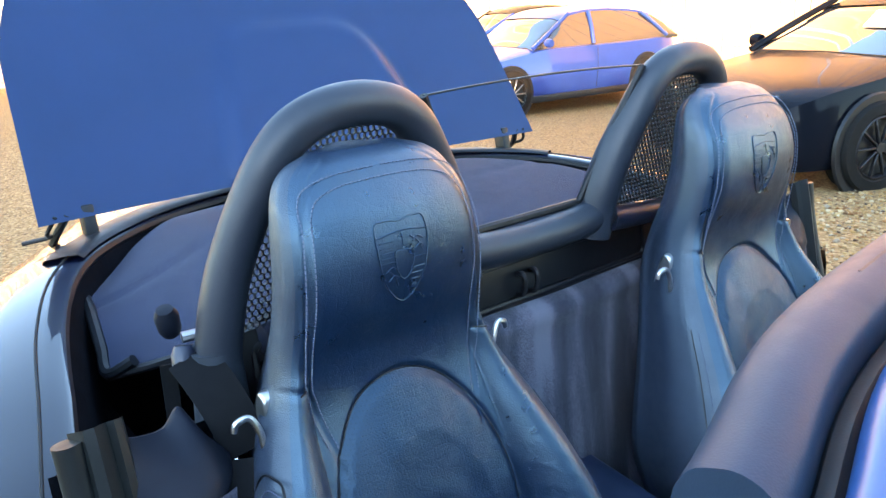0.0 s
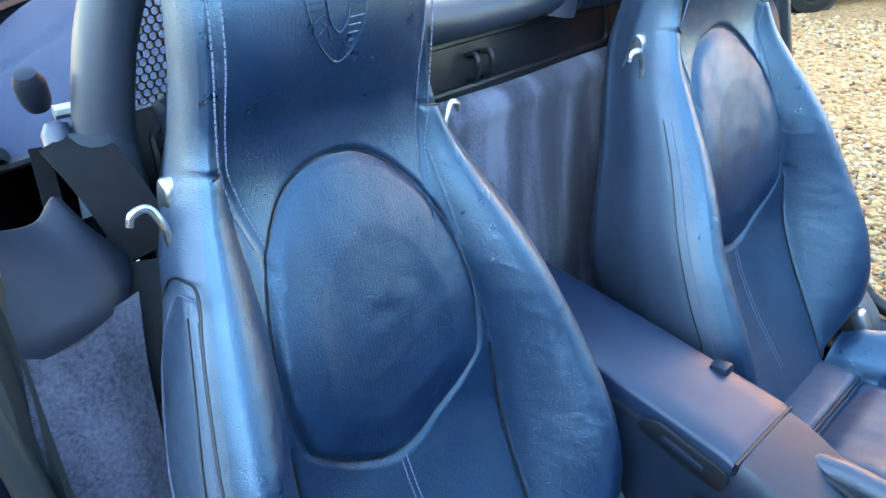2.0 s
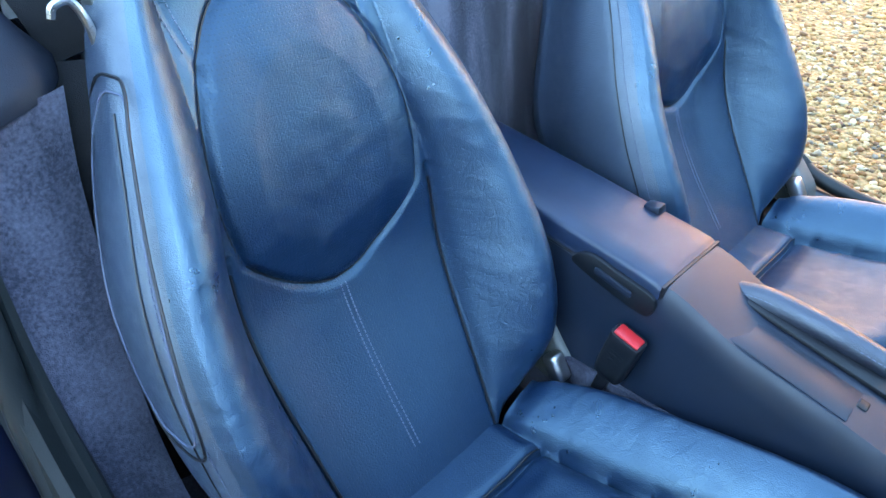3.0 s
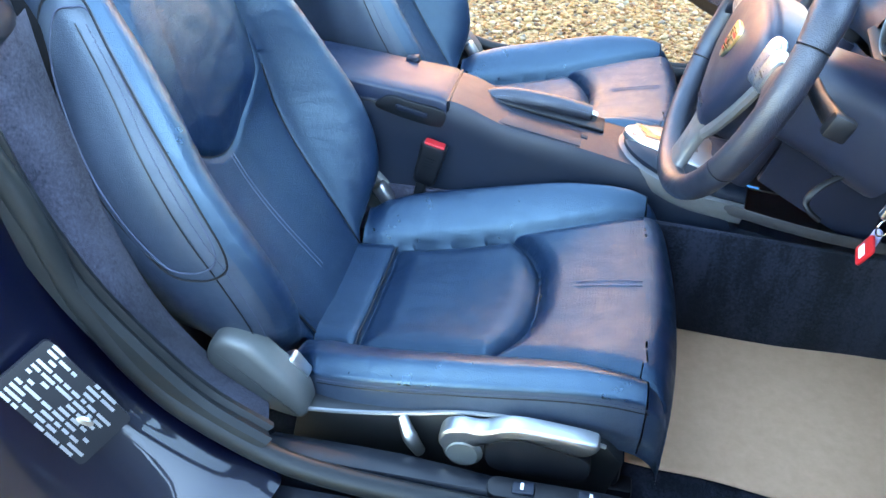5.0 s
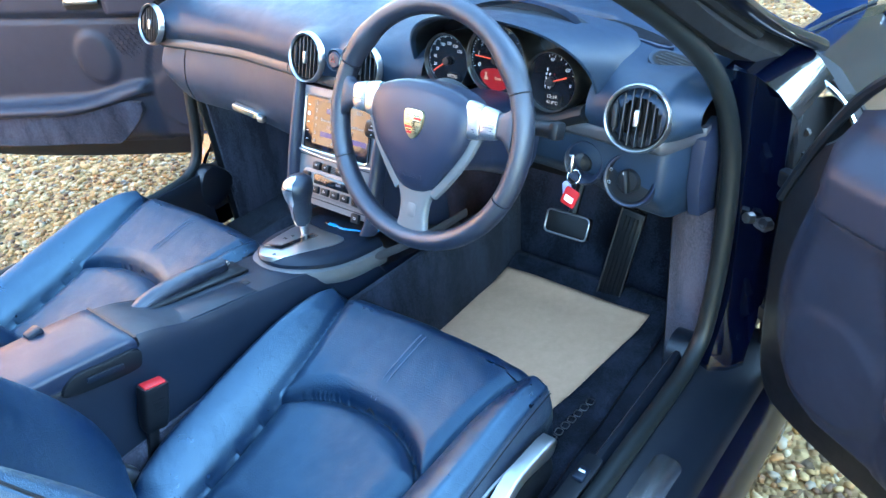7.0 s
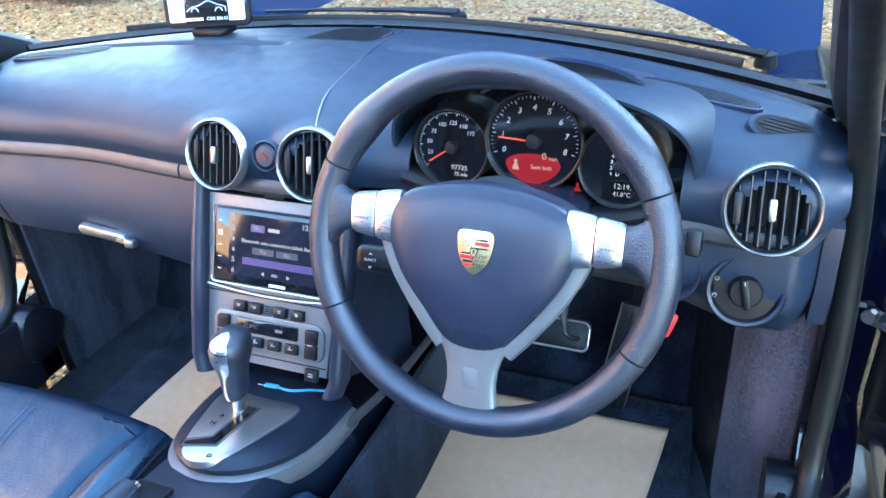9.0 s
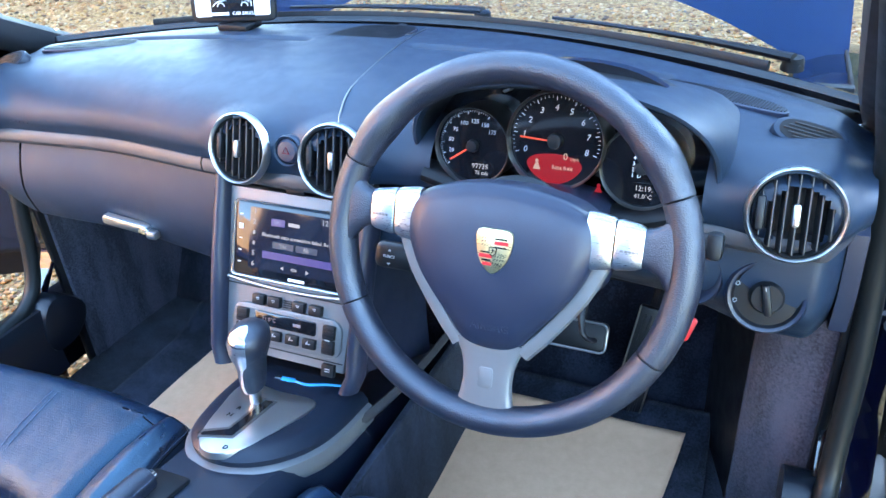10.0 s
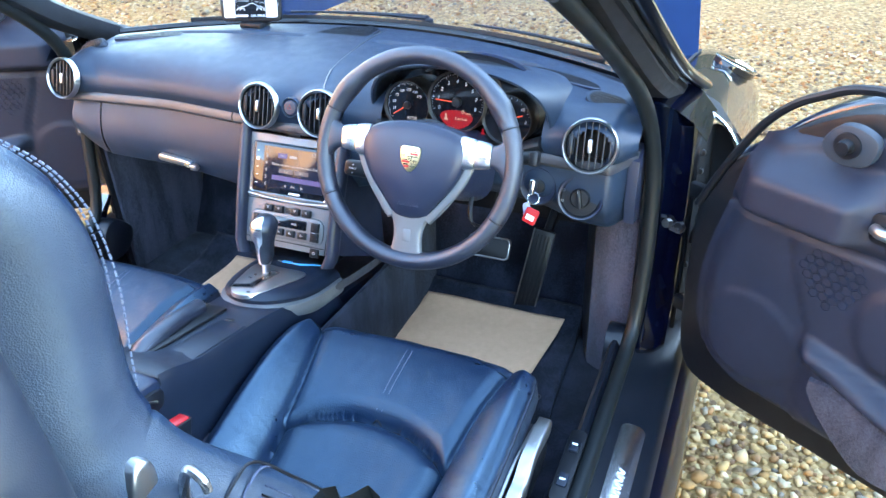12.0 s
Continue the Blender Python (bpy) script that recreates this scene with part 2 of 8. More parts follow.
RED = mat("red_plastic", (0.45, 0.012, 0.015), 0.35)
ORANGE = mat("orange_pointer", (0.75, 0.06, 0.02), 0.4)
KEYPRINT = mat("grey_key_print", (0.42, 0.42, 0.44), 0.6)
WHITE = mat("white_print", (0.75, 0.75, 0.76), 0.6)
DIALPRINT = mat("dial_print", (0.36, 0.37, 0.39), 0.6)
CYAN = mat("cyan_cable", (0.02, 0.28, 0.62), 0.4)
GLASS = bpy.data.materials.new("clear_glass")
GLASS.use_nodes = True
_n, _l = GLASS.node_tree.nodes, GLASS.node_tree.links
_t, _g, _m, _f, _p = _n.new("ShaderNodeBsdfTransparent"), _n.new("ShaderNodeBsdfGlossy"), _n.new("ShaderNodeMixShader"), _n.new("ShaderNodeLayerWeight"), _n.new("ShaderNodeMath")
_t.inputs[0].default_value, _g.inputs["Roughness"].default_value, _f.inputs[0].default_value = (0.93, 0.96, 0.95, 1), 0.01, 0.5
_p.operation, _p.inputs[1].default_value = "POWER", 4.0
_l.new(_f.outputs["Facing"], _p.inputs[0])
_l.new(_p.outputs[0], _m.inputs[0])
_l.new(_t.outputs[0], _m.inputs[1])
_l.new(_g.outputs[0], _m.inputs[2])
_l.new(_m.outputs[0], _n["Material Output"].inputs["Surface"])
CARGLASS = mat("dark_car_glass", (0.012, 0.014, 0.018), 0.03, 0, 1.0)
KRAFT = mat("kraft_paper", (0.66, 0.41, 0.22), 0.8)
_v = coords(KRAFT)
tint(KRAFT, tex_noise(KRAFT, _v, 60, 6), (0.64, 0.365, 0.215), (0.71, 0.415, 0.25))
bump(KRAFT, tex_noise(KRAFT, coords(KRAFT), 14, 5), 0.35, 0.004)
LEAF = plastic("hedge_leaf", (0.022, 0.032, 0.013), 0.6, 200, 0.2)


def glow(name, col, strength):
    m = mat(name, (0.01, 0.01, 0.01), 0.4)
    b = m.node_tree.nodes["Principled BSDF"]
    b.inputs["Emission Color"].default_value = (*col, 1)
    b.inputs["Emission Strength"].default_value = strength
    return m


GLOW_RED = glow("red_display_light", (1.0, 0.006, 0.030), 0.010)
GLOW_RED.node_tree.nodes["Principled BSDF"].inputs["Specular IOR Level"].default_value = 0.05
GLOW_LETTER = glow("lit_display_letters", (1.0, 0.75, 0.6), 0.016)
GLOW_BLUE = glow("blue_screen_light", (0.10, 0.08, 0.8), 0.012)
GLOW_WHITE = glow("white_screen_light", (0.8, 0.85, 1.0), 0.018)

# gravel: one material, colour by stone
GRAVEL = mat("yellow_gravel", (0.3, 0.25, 0.17), 0.85)
n, l, b = nodes(GRAVEL)
_v = coords(GRAVEL)
_c = tex_cells(GRAVEL, _v, 55)
l.new(ramp(GRAVEL, _c.outputs["Color"], [(0.0, (0.05, 0.026, 0.010)), (0.3, (0.20, 0.105, 0.032)), (0.65, (0.30, 0.180, 0.064)), (1.0, (0.43, 0.29, 0.135))]), b.inputs["Base Color"])
_h = bump(GRAVEL, _c.outputs["Distance"], 0.9, -0.02)
bump(GRAVEL, tex_noise(GRAVEL, coords(GRAVEL), 1.2, 4), 0.6, 0.05, _h)
STONE = mat("gravel_stone", (0.4, 0.33, 0.22), 0.75)
n, l, b = nodes(STONE)
_g = n.new("ShaderNodeNewGeometry")
l.new(ramp(STONE, _g.outputs["Random Per Island"], [(0.0, (0.045, 0.024, 0.010)), (0.18, (0.20, 0.085, 0.022)), (0.45, (0.30, 0.165, 0.050)), (0.7, (0.36, 0.225, 0.088)), (0.88, (0.42, 0.32, 0.19)), (1.0, (0.10, 0.083, 0.066))]), b.inputs["Base Color"])
bump(STONE, tex_noise(STONE, coords(STONE), 300, 3), 0.3, 0.001)
FENCE = mat("pale_fence_wood", (0.4, 0.35, 0.27), 0.85)
n, l, b = nodes(FENCE)
_o = n.new("ShaderNodeObjectInfo")
_mx = n.new("ShaderNodeMix")
_mx.data_type = "FLOAT"
_mx.inputs[0].default_value = 0.5
l.new(_o.outputs["Random"], _mx.inputs[2])
l.new(tex_noise(FENCE, coords(FENCE, (14, 14, 1.2)), 3, 5), _mx.inputs[3])
l.new(ramp(FENCE, _mx.outputs[0], [(0.25, (0.30, 0.22, 0.14)), (0.5, (0.44, 0.36, 0.25)), (0.75, (0.54, 0.45, 0.33))]), b.inputs["Base Color"])
bump(FENCE, tex_noise(FENCE, coords(FENCE, (30, 30, 1)), 4, 5), 0.4, 0.004)


# warm boards of the unseen wall added to bounce orange light
BOUNCEWALL = mat("warm_bounce_boards", (0.5, 0.34, 0.2), 0.8)
tint(BOUNCEWALL, tex_noise(BOUNCEWALL, coords(BOUNCEWALL, (6, 6, 0.5)), 3, 5), (0.42, 0.27, 0.15), (0.56, 0.38, 0.23))
bump(BOUNCEWALL, tex_noise(BOUNCEWALL, coords(BOUNCEWALL, (30, 30, 1)), 4, 5), 0.4, 0.004)


# ---- building tools ----
def link(name, verts, faces, material, parent=None, label="", smooth=True):
    me = bpy.data.meshes.new(name)
    me.from_pydata([tuple(v) for v in verts], [], faces)
    me.materials.append(material)
    if smooth:
        me.polygons.foreach_set("use_smooth", [True] * len(me.polygons))
    me.update()
    ob = new(name, me)
    if parent is not None:
        ob.parent = parent
        ob.matrix_parent_inverse = parent.matrix_basis.inverted() if parent.parent is None or parent.type != 'EMPTY' else (parent.parent.matrix_basis @ parent.matrix_parent_inverse @ parent.matrix_basis).inverted()
    if label:
        ob["label"] = label
    return ob


def part(name, bm, material, parent=None, label="", smooth=True, sharp=40):
    me = bpy.data.meshes.new(name)
    bmesh.ops.recalc_face_normals(bm, faces=bm.faces[:])
    for f in bm.faces:
        f.smooth = smooth
    if smooth:
        for e in bm.edges:
            if len(e.link_faces) == 2 and e.calc_face_angle(0) > radians(sharp):
                e.smooth = False
    bm.to_mesh(me)
    bm.free()
    me.materials.append(material)
    ob = new(name, me)
    if parent is not None:
        ob.parent = parent
        ob.matrix_parent_inverse = parent.matrix_basis.inverted() if parent.parent is None or parent.type != 'EMPTY' else (parent.parent.matrix_basis @ parent.matrix_parent_inverse @ parent.matrix_basis).inverted()
    if label:
        ob["label"] = label
    return ob


def thing(name, loc, label, category, group="", kind="", under=None):
    """An empty that holds the parts of a thing, or of a large part under a thing."""
    e = new(name)
    e.empty_display_size = 0.05
    e.matrix_basis = Matrix.Translation(loc)
    if under is not None:
        e.parent = under
        e.matrix_parent_inverse = under.matrix_basis.inverted()
        e["label"] = label
        return e
    return tagged(e, label, category, group, kind)


def box(sx, sy, sz, m=Matrix(), bevel=0.0, seg=2, bm=None):
    bm = bm or bmesh.new()
    g = bmesh.ops.create_cube(bm, size=1, matrix=m @ Matrix.Diagonal((sx, sy, sz, 1)))
    if bevel:
        es = list({e for v in g["verts"] for e in v.link_edges})
        bmesh.ops.bevel(bm, geom=es, offset=bevel, segments=seg, affect="EDGES", profile=0.5)
    return bm


def lathe(profile, m=Matrix(), seg=40, bm=None, closed=False):
    """Turn (radius, height) points round the local z axis."""
    bm = bm or bmesh.new()
    rings = []
    for r, h in profile:
        if r < 1e-6:
            rings.append([bm.verts.new(m @ Vector((0, 0, h)))])
        else:
            rings.append([bm.verts.new(m @ Vector((r * math.cos(2 * math.pi * i / seg), r * math.sin(2 * math.pi * i / seg), h))) for i in range(seg)])
    pairs = list(zip(rings, rings[1:])) + ([(rings[-1], rings[0])] if closed else [])
    for a, c in pairs:
        for i in range(seg):
            j = (i + 1) % seg
            if len(a) == 1 and len(c) == 1:
                continue
            if len(a) == 1:
                bm.faces.new((a[0], c[i], c[j]))
            elif len(c) == 1:
                bm.faces.new((a[i], a[j], c[0]))
            else:
                bm.faces.new((a[i], a[j], c[j], c[i]))
    return bm


def curve_pts(pts, n=8, closed=False):
    """Catmull-Rom through the points."""
    p = [Vector(q) for q in pts]
    out = []
    N = len(p)
    for i in range(N if closed else N - 1):
        a = p[(i - 1) % N] if closed or i else p[0] * 2 - p[1]
        b0, c = p[i], p[(i + 1) % N]
        d = p[(i + 2) % N] if closed or i + 2 < N else c * 2 - b0
        for k in range(n):
            t = k / n
            out.append(0.5 * ((2 * b0) + (c - a) * t + (2 * a - 5 * b0 + 4 * c - d) * t * t + (3 * b0 - a - 3 * c + d) * t ** 3))
    if not closed:
        out.append(p[-1])
    return out


def tube(pts, r, seg=10, closed=False, n=6, flat=1.0, up=None, bm=None, raw=False):
    """A tube along a smooth line; flat squeezes it across `up`; r may be a list along the points."""
    bm = bm or bmesh.new()
    p = [Vector(q) for q in pts] if raw else curve_pts(pts, n, closed)
    N = len(p)
    rings = []
    ref = Vector(up) if up else Vector((0.13, 0.21, 0.97))
    for i, q in enumerate(p):
        t = (p[(i + 1) % N] - p[i - 1]) if closed else (p[min(i + 1, N - 1)] - p[max(i - 1, 0)])
        t.normalize()
        a = t.cross(ref)
        if a.length < 1e-4:
            a = t.cross(Vector((1, 0, 0)))
        a.normalize()
        c = t.cross(a).normalized()
        rr = r if not isinstance(r, (list, tuple)) else float(np.interp(i / max(N - 1, 1), np.linspace(0, 1, len(r)), r))
        rings.append([bm.verts.new(q + a * (rr * math.cos(2 * math.pi * k / seg)) + c * (rr * flat * math.sin(2 * math.pi * k / seg))) for k in range(seg)])
    for i in range(N if closed else N - 1):
        a, c = rings[i], rings[(i + 1) % N]
        for k in range(seg):
            bm.faces.new((a[k], a[(k + 1) % seg], c[(k + 1) % seg], c[k]))
    if not closed:
        bm.faces.new(rings[0][::-1])
        bm.faces.new(rings[-1])
    return bm


def loft(rings, closed=True, caps=True, bm=None):
    bm = bm or bmesh.new()
    vs = [[bm.verts.new(Vector(q)) for q in r] for r in rings]
    for a, c in zip(vs, vs[1:]):
        m = len(a)
        for k in range(m if closed else m - 1):
            j = (k + 1) % m
            bm.faces.new((a[k], a[j], c[j], c[k]))
    if caps and closed:
        bm.faces.new(vs[0][::-1])
        bm.faces.new(vs[-1])
    return bm


def slab(outline, m, thick, bevel=0.0, seg=2, bm=None):
    """A plate: 2D outline in the local xy plane of m, from z = 0 down to -thick, its edges rounded."""
    bm = bm or bmesh.new()
    top = [bm.verts.new(m @ Vector((x, y, 0))) for x, y in outline]
    bot = [bm.verts.new(m @ Vector((x, y, -thick))) for x, y in outline]
    N = len(outline)
    fs = [bm.faces.new(top), bm.faces.new(bot[::-1])]
    for i in range(N):
        j = (i + 1) % N
        bm.faces.new((top[i], bot[i], bot[j], top[j]))
    if bevel:
        bmesh.ops.recalc_face_normals(bm, faces=bm.faces[:])
        bmesh.ops.bevel(bm, geom=list(fs[0].edges), offset=bevel, segments=seg, affect="EDGES", profile=0.5)
    return bm


def round_rect(w, h, r, n=5):
    out = []
    for cx, cy, a0 in ((w / 2 - r, h / 2 - r, 0), (-w / 2 + r, h / 2 - r, 90), (-w / 2 + r, -h / 2 + r, 180), (w / 2 - r, -h / 2 + r, 270)):
        for k in range(n + 1):
            a = radians(a0 + 90 * k / n)
            out.append((cx + r * math.cos(a), cy + r * math.sin(a)))
    return out


def blob(pts, m=Matrix(), n=5):
    """Smooth closed 2D outline through the points."""
    return [(q.x, q.y) for q in curve_pts([(x, y, 0) for x, y in pts], n, True)]


def basis(o, xa, ya, za):
    """Matrix with origin o and these axes."""
    m = Matrix((xa, ya, za)).transposed().to_4x4()
    m.translation = o
    return m


def facing(o, nrm, up=(0, 0, 1)):
    """Local z along nrm, local y as near `up` as can be."""
    z = Vector(nrm).normalized()
    x = Vector(up).cross(z).normalized()
    return basis(Vector(o), x, z.cross(x), z)


def word(name, text, m, size, material, parent, depth=0.0004, label="", align="CENTER", shear=0.0):
    c = bpy.data.curves.new(name, "FONT")
    c.body, c.size, c.extrude, c.align_x, c.align_y, c.shear = text, size, depth, align, "CENTER", shear
    c.resolution_u = 2
    tmp = bpy.data.objects.new(name, c)
    scene.collection.objects.link(tmp)
    me = bpy.data.meshes.new_from_object(tmp.evaluated_get(bpy.context.evaluated_depsgraph_get()))
    bpy.data.objects.remove(tmp)
    me.transform(m)
    me.materials.clear()
    me.materials.append(material)
    ob = new(name, me)
    ob.parent = parent
    ob.matrix_parent_inverse = parent.matrix_basis.inverted() if parent.parent is None or parent.type != 'EMPTY' else (parent.parent.matrix_basis @ parent.matrix_parent_inverse @ parent.matrix_basis).inverted()
    if label:
        ob["label"] = label
    return ob


def lerp(x, xs, ys):
    return float(np.interp(x, xs, ys))


def smooth(x, a, b2):
    t = min(1.0, max(0.0, (x - a) / (b2 - a)))
    return t * t * (3 - 2 * t)


def soft(x, xs, ys):
    """Smooth interpolation through a short table."""
    if x <= xs[0]:
        return ys[0]
    for i in range(len(xs) - 1):
        if x <= xs[i + 1]:
            h = xs[i + 1] - xs[i]
            t = (x - xs[i]) / h
            m0 = (ys[i + 1] - ys[max(i - 1, 0)]) / (xs[i + 1] - xs[max(i - 1, 0)]) * h
            m1 = (ys[min(i + 2, len(ys) - 1)] - ys[i]) / (xs[min(i + 2, len(ys) - 1)] - xs[i]) * h
            return (2 * t ** 3 - 3 * t * t + 1) * ys[i] + (t ** 3 - 2 * t * t + t) * m0 + (-2 * t ** 3 + 3 * t * t) * ys[i + 1] + (t ** 3 - t * t) * m1
    return ys[-1]


# ---- seats ----
SEAT_X = 0.352
BZ = [0.30, 0.345, 0.40, 0.45, 0.50, 0.55, 0.60, 0.68, 0.76, 0.84, 0.91, 0.96, 1.02, 1.08, 1.13, 1.165, 1.185, 1.195]
BY = [0.005, -0.025, -0.066, -0.105, -0.140, -0.168, -0.188, -0.200, -0.216, -0.244, -0.272, -0.273, -0.258, -0.252, -0.263, -0.285, -0.303, -0.325]   # face on the centre line
BW = [0.140, 0.182, 0.222, 0.241, 0.251, 0.256, 0.257, 0.248, 0.226, 0.197, 0.165, 0.147, 0.138, 0.134, 0.128, 0.115, 0.094, 0.060]                 # half width
BT = [0.10, 0.110, 0.118, 0.125, 0.125, 0.125, 0.125, 0.122, 0.118, 0.112, 0.105, 0.102, 0.100, 0.096, 0.086, 0.066, 0.042, 0.012]                 # thickness
BB = [-0.070, -0.022, 0.040, 0.094, 0.126, 0.138, 0.134, 0.102, 0.078, 0.056, 0.034, 0.016, 0.003, 0.0, 0.0, 0.0, 0.0, 0.0]                             # bolsters proud of the middle


def roll(s):
    """Section of a padded bolster from its inner seam (0) to its outer edge (1)."""
    s = min(1.0, max(0.0, s))
    return math.sin(math.pi / 2 * s / 0.80) ** 0.85 if s < 0.80 else 1 - 0.10 * ((s - 0.80) / 0.20) ** 2


def oval(x, z):
    """Distance outside (+) or inside (-) of the oval panel, roughly in metres."""
    up = math.hypot(x / 0.132, (z - 0.730) / 0.193) - 1
    low = (0.585 + 0.10 * (x / 0.14) ** 2) - z
    return max(up * 0.14, low * 0.75)


def lumbar_edge(z):
    return soft(z, [0.30, 0.42, 0.55, 0.66, 0.74, 0.85, 0.95], [0.112, 0.128, 0.142, 0.146, 0.136, 0.126, 0.118])


def head_edge(z):
    """Half width of the middle panel of the head part, along its double stitching."""
    if z > 0.945:
        return soft(z, [0.945, 1.02, 1.10, 1.15, 1.175, 1.19], [0.121, 0.119, 0.114, 0.103, 0.082, 0.055])
    return soft(z, [0.80, 0.86, 0.90, 0.945], [0.098, 0.105, 0.114, 0.121])


def back_face(x, z):
    """y of the front of the backrest and the region there."""
    w, c, bl = soft(z, BZ, BW), soft(z, BZ, BY), soft(z, BZ, BB)
    a = abs(x)
    le = lumbar_edge(z)
    y = c + bl * (0.13 * smooth(a, le * 0.35, le) + 0.87 * roll((a - le) / max(0.02, w - le)))
    y += 0.012 * (1 - min(1, a / w) ** 2) * smooth(z, 0.96, 1.05)
    o = oval(x, z)
    region = "bolster"
    if o < 0:
        region = "oval"
        y += 0.017 * min(1.0, -o / 0.05) ** 0.6
    elif z < 0.72 and a < le:
        region = "lumbar"
    elif z > 0.80 and a < head_edge(z):
        region = "head"
    g = 0.0
    g += 0.0058 * math.exp(-(o / (0.0032 if o > 0 else 0.0060)) ** 2) if z > 0.56 else 0
    if z < 0.68:
        g += 0.0060 * math.exp(-((a - le) / 0.0050) ** 2)
    if z > 0.83:
        g += 0.0026 * math.exp(-((a - head_edge(z)) / 0.0040) ** 2)
    if a > head_edge(max(z, 0.83)) and z > 0.80:
        g += 0.0034 * math.exp(-((z - 0.945) / 0.0035) ** 2)
    # settled creases in the hide
    y += 0.0011 * noise.noise((x * 26, z * 13, 3.1)) + 0.0020 * noise.noise((x * 9, z * 7, 8.0))
    if region == "oval":
        y += 0.0009 * noise.noise((x * 16 + z * 40, z * 22 - x * 30, 5.0))
    if region == "bolster" and z < 0.80:
        y += 0.0008 * (1 - abs(noise.noise((x * 30, z * 42, 9.0)))) ** 4
    return y - g, region


def back_section(z, nf=176, ns=16, nb=20):
    """Closed ring round the backrest at height z, the front first."""
    w, t, c = soft(z, BZ, BW), soft(z, BZ, BT), soft(z, BZ, BY)
    ring = []
    rr = min(0.042 - 0.020 * smooth(z, 0.84, 0.96), w * 0.45, t * 0.5)
    for i in range(nf + 1):
        x = (w - rr * 0.55) * (-1 + 2 * i / nf)
        y, reg = back_face(x, z)
        q = max(0.0, (abs(x) - (w - rr * 1.9)) / (rr * 1.35))
        y -= rr * 0.9 * (1 - math.sqrt(1 - (0.85 * min(q, 1.0)) ** 2))
        ring.append((x, y, z, reg))
    yf = ring[-1][1]
    yb = min(c - t, yf - 0.02)
    for i in range(1, ns):
        k = i / ns
        x = w - rr * 0.55 * (1 - math.sin(1.5708 * min(1, k / 0.25))) - 0.030 * smooth(k, 0.45, 1.0)
        ring.append((x, yf + (yb - yf) * k, z, "side"))
    xb = ring[-1][0]
    for i in range(nb + 1):
        ring.append((xb * (1 - 2 * i / nb), yb - 0.018 * (1 - (1 - 2 * i / nb) ** 2), z, "shell"))
    for i in range(1, ns):
        k = 1 - i / ns
        x = w - rr * 0.55 * (1 - math.sin(1.5708 * min(1, k / 0.25))) - 0.030 * smooth(k, 0.45, 1.0)
        ring.append((-x, yf + (yb - yf) * k, z, "side"))
    return ring


def hide_patches(pts, regs, patches, parent, wrap, flip):
    """Cut one smooth skin (rows of points with their regions) into panels that keep the whole skin's normals."""
    P = np.array(pts)
    rows, cols = P.shape[:2]
    if wrap:
        dc = np.roll(P, -1, 1) - np.roll(P, 1, 1)
    else:
        dc = np.gradient(P, axis=1)
    nrm = np.cross(dc, np.gradient(P, axis=0))
    nrm /= np.maximum(np.linalg.norm(nrm, axis=2, keepdims=True), 1e-12)
    if flip:
        nrm = -nrm
    for name, want, side, material in patches:
        idx, vs, ns, fs = {}, [], [], []
        for i in range(rows - 1):
            for k in range(cols if wrap else cols - 1):
                j = (k + 1) % cols
                if regs[i][k] != want or (P[i, k, 0] + P[i, j, 0] - 2 * SEAT_X) * side < 0:
                    continue
                q = []
                for c in ((i, k), (i, j), (i + 1, j), (i + 1, k)):
                    if c not in idx:
                        idx[c] = len(vs)
                        vs.append(P[c].tolist())
                        ns.append(nrm[c].tolist())
                    q.append(idx[c])
                fs.append(q[::-1] if flip else q)
        me = bpy.data.meshes.new(name)
        me.from_pydata(vs, [], fs)
        me.shade_smooth()
        me.normals_split_custom_set_from_vertices(ns)
        me.materials.append(material)
        ob = new(name, me)
        ob.parent = parent
        ob.matrix_parent_inverse = parent.matrix_basis.inverted()


def stitches(line, surf, step=0.0046, r=0.00072):
    """Short threads along a line of (x, other) points laid on surf(x, other)."""
    bm = bmesh.new()
    p = curve_pts([surf(*q) for q in line], 24)
    run, acc = [p[0]], 0
    for a, c in zip(p, p[1:]):
        acc += (c - a).length
        if acc >= step:
            run.append(c)
            acc = 0
    for a, c in zip(run, run[1:]):
        q = a.lerp(c, 0.68)
        tube([a, a.lerp(q, 0.5), q], r, 5, raw=True, bm=bm)
    return bm


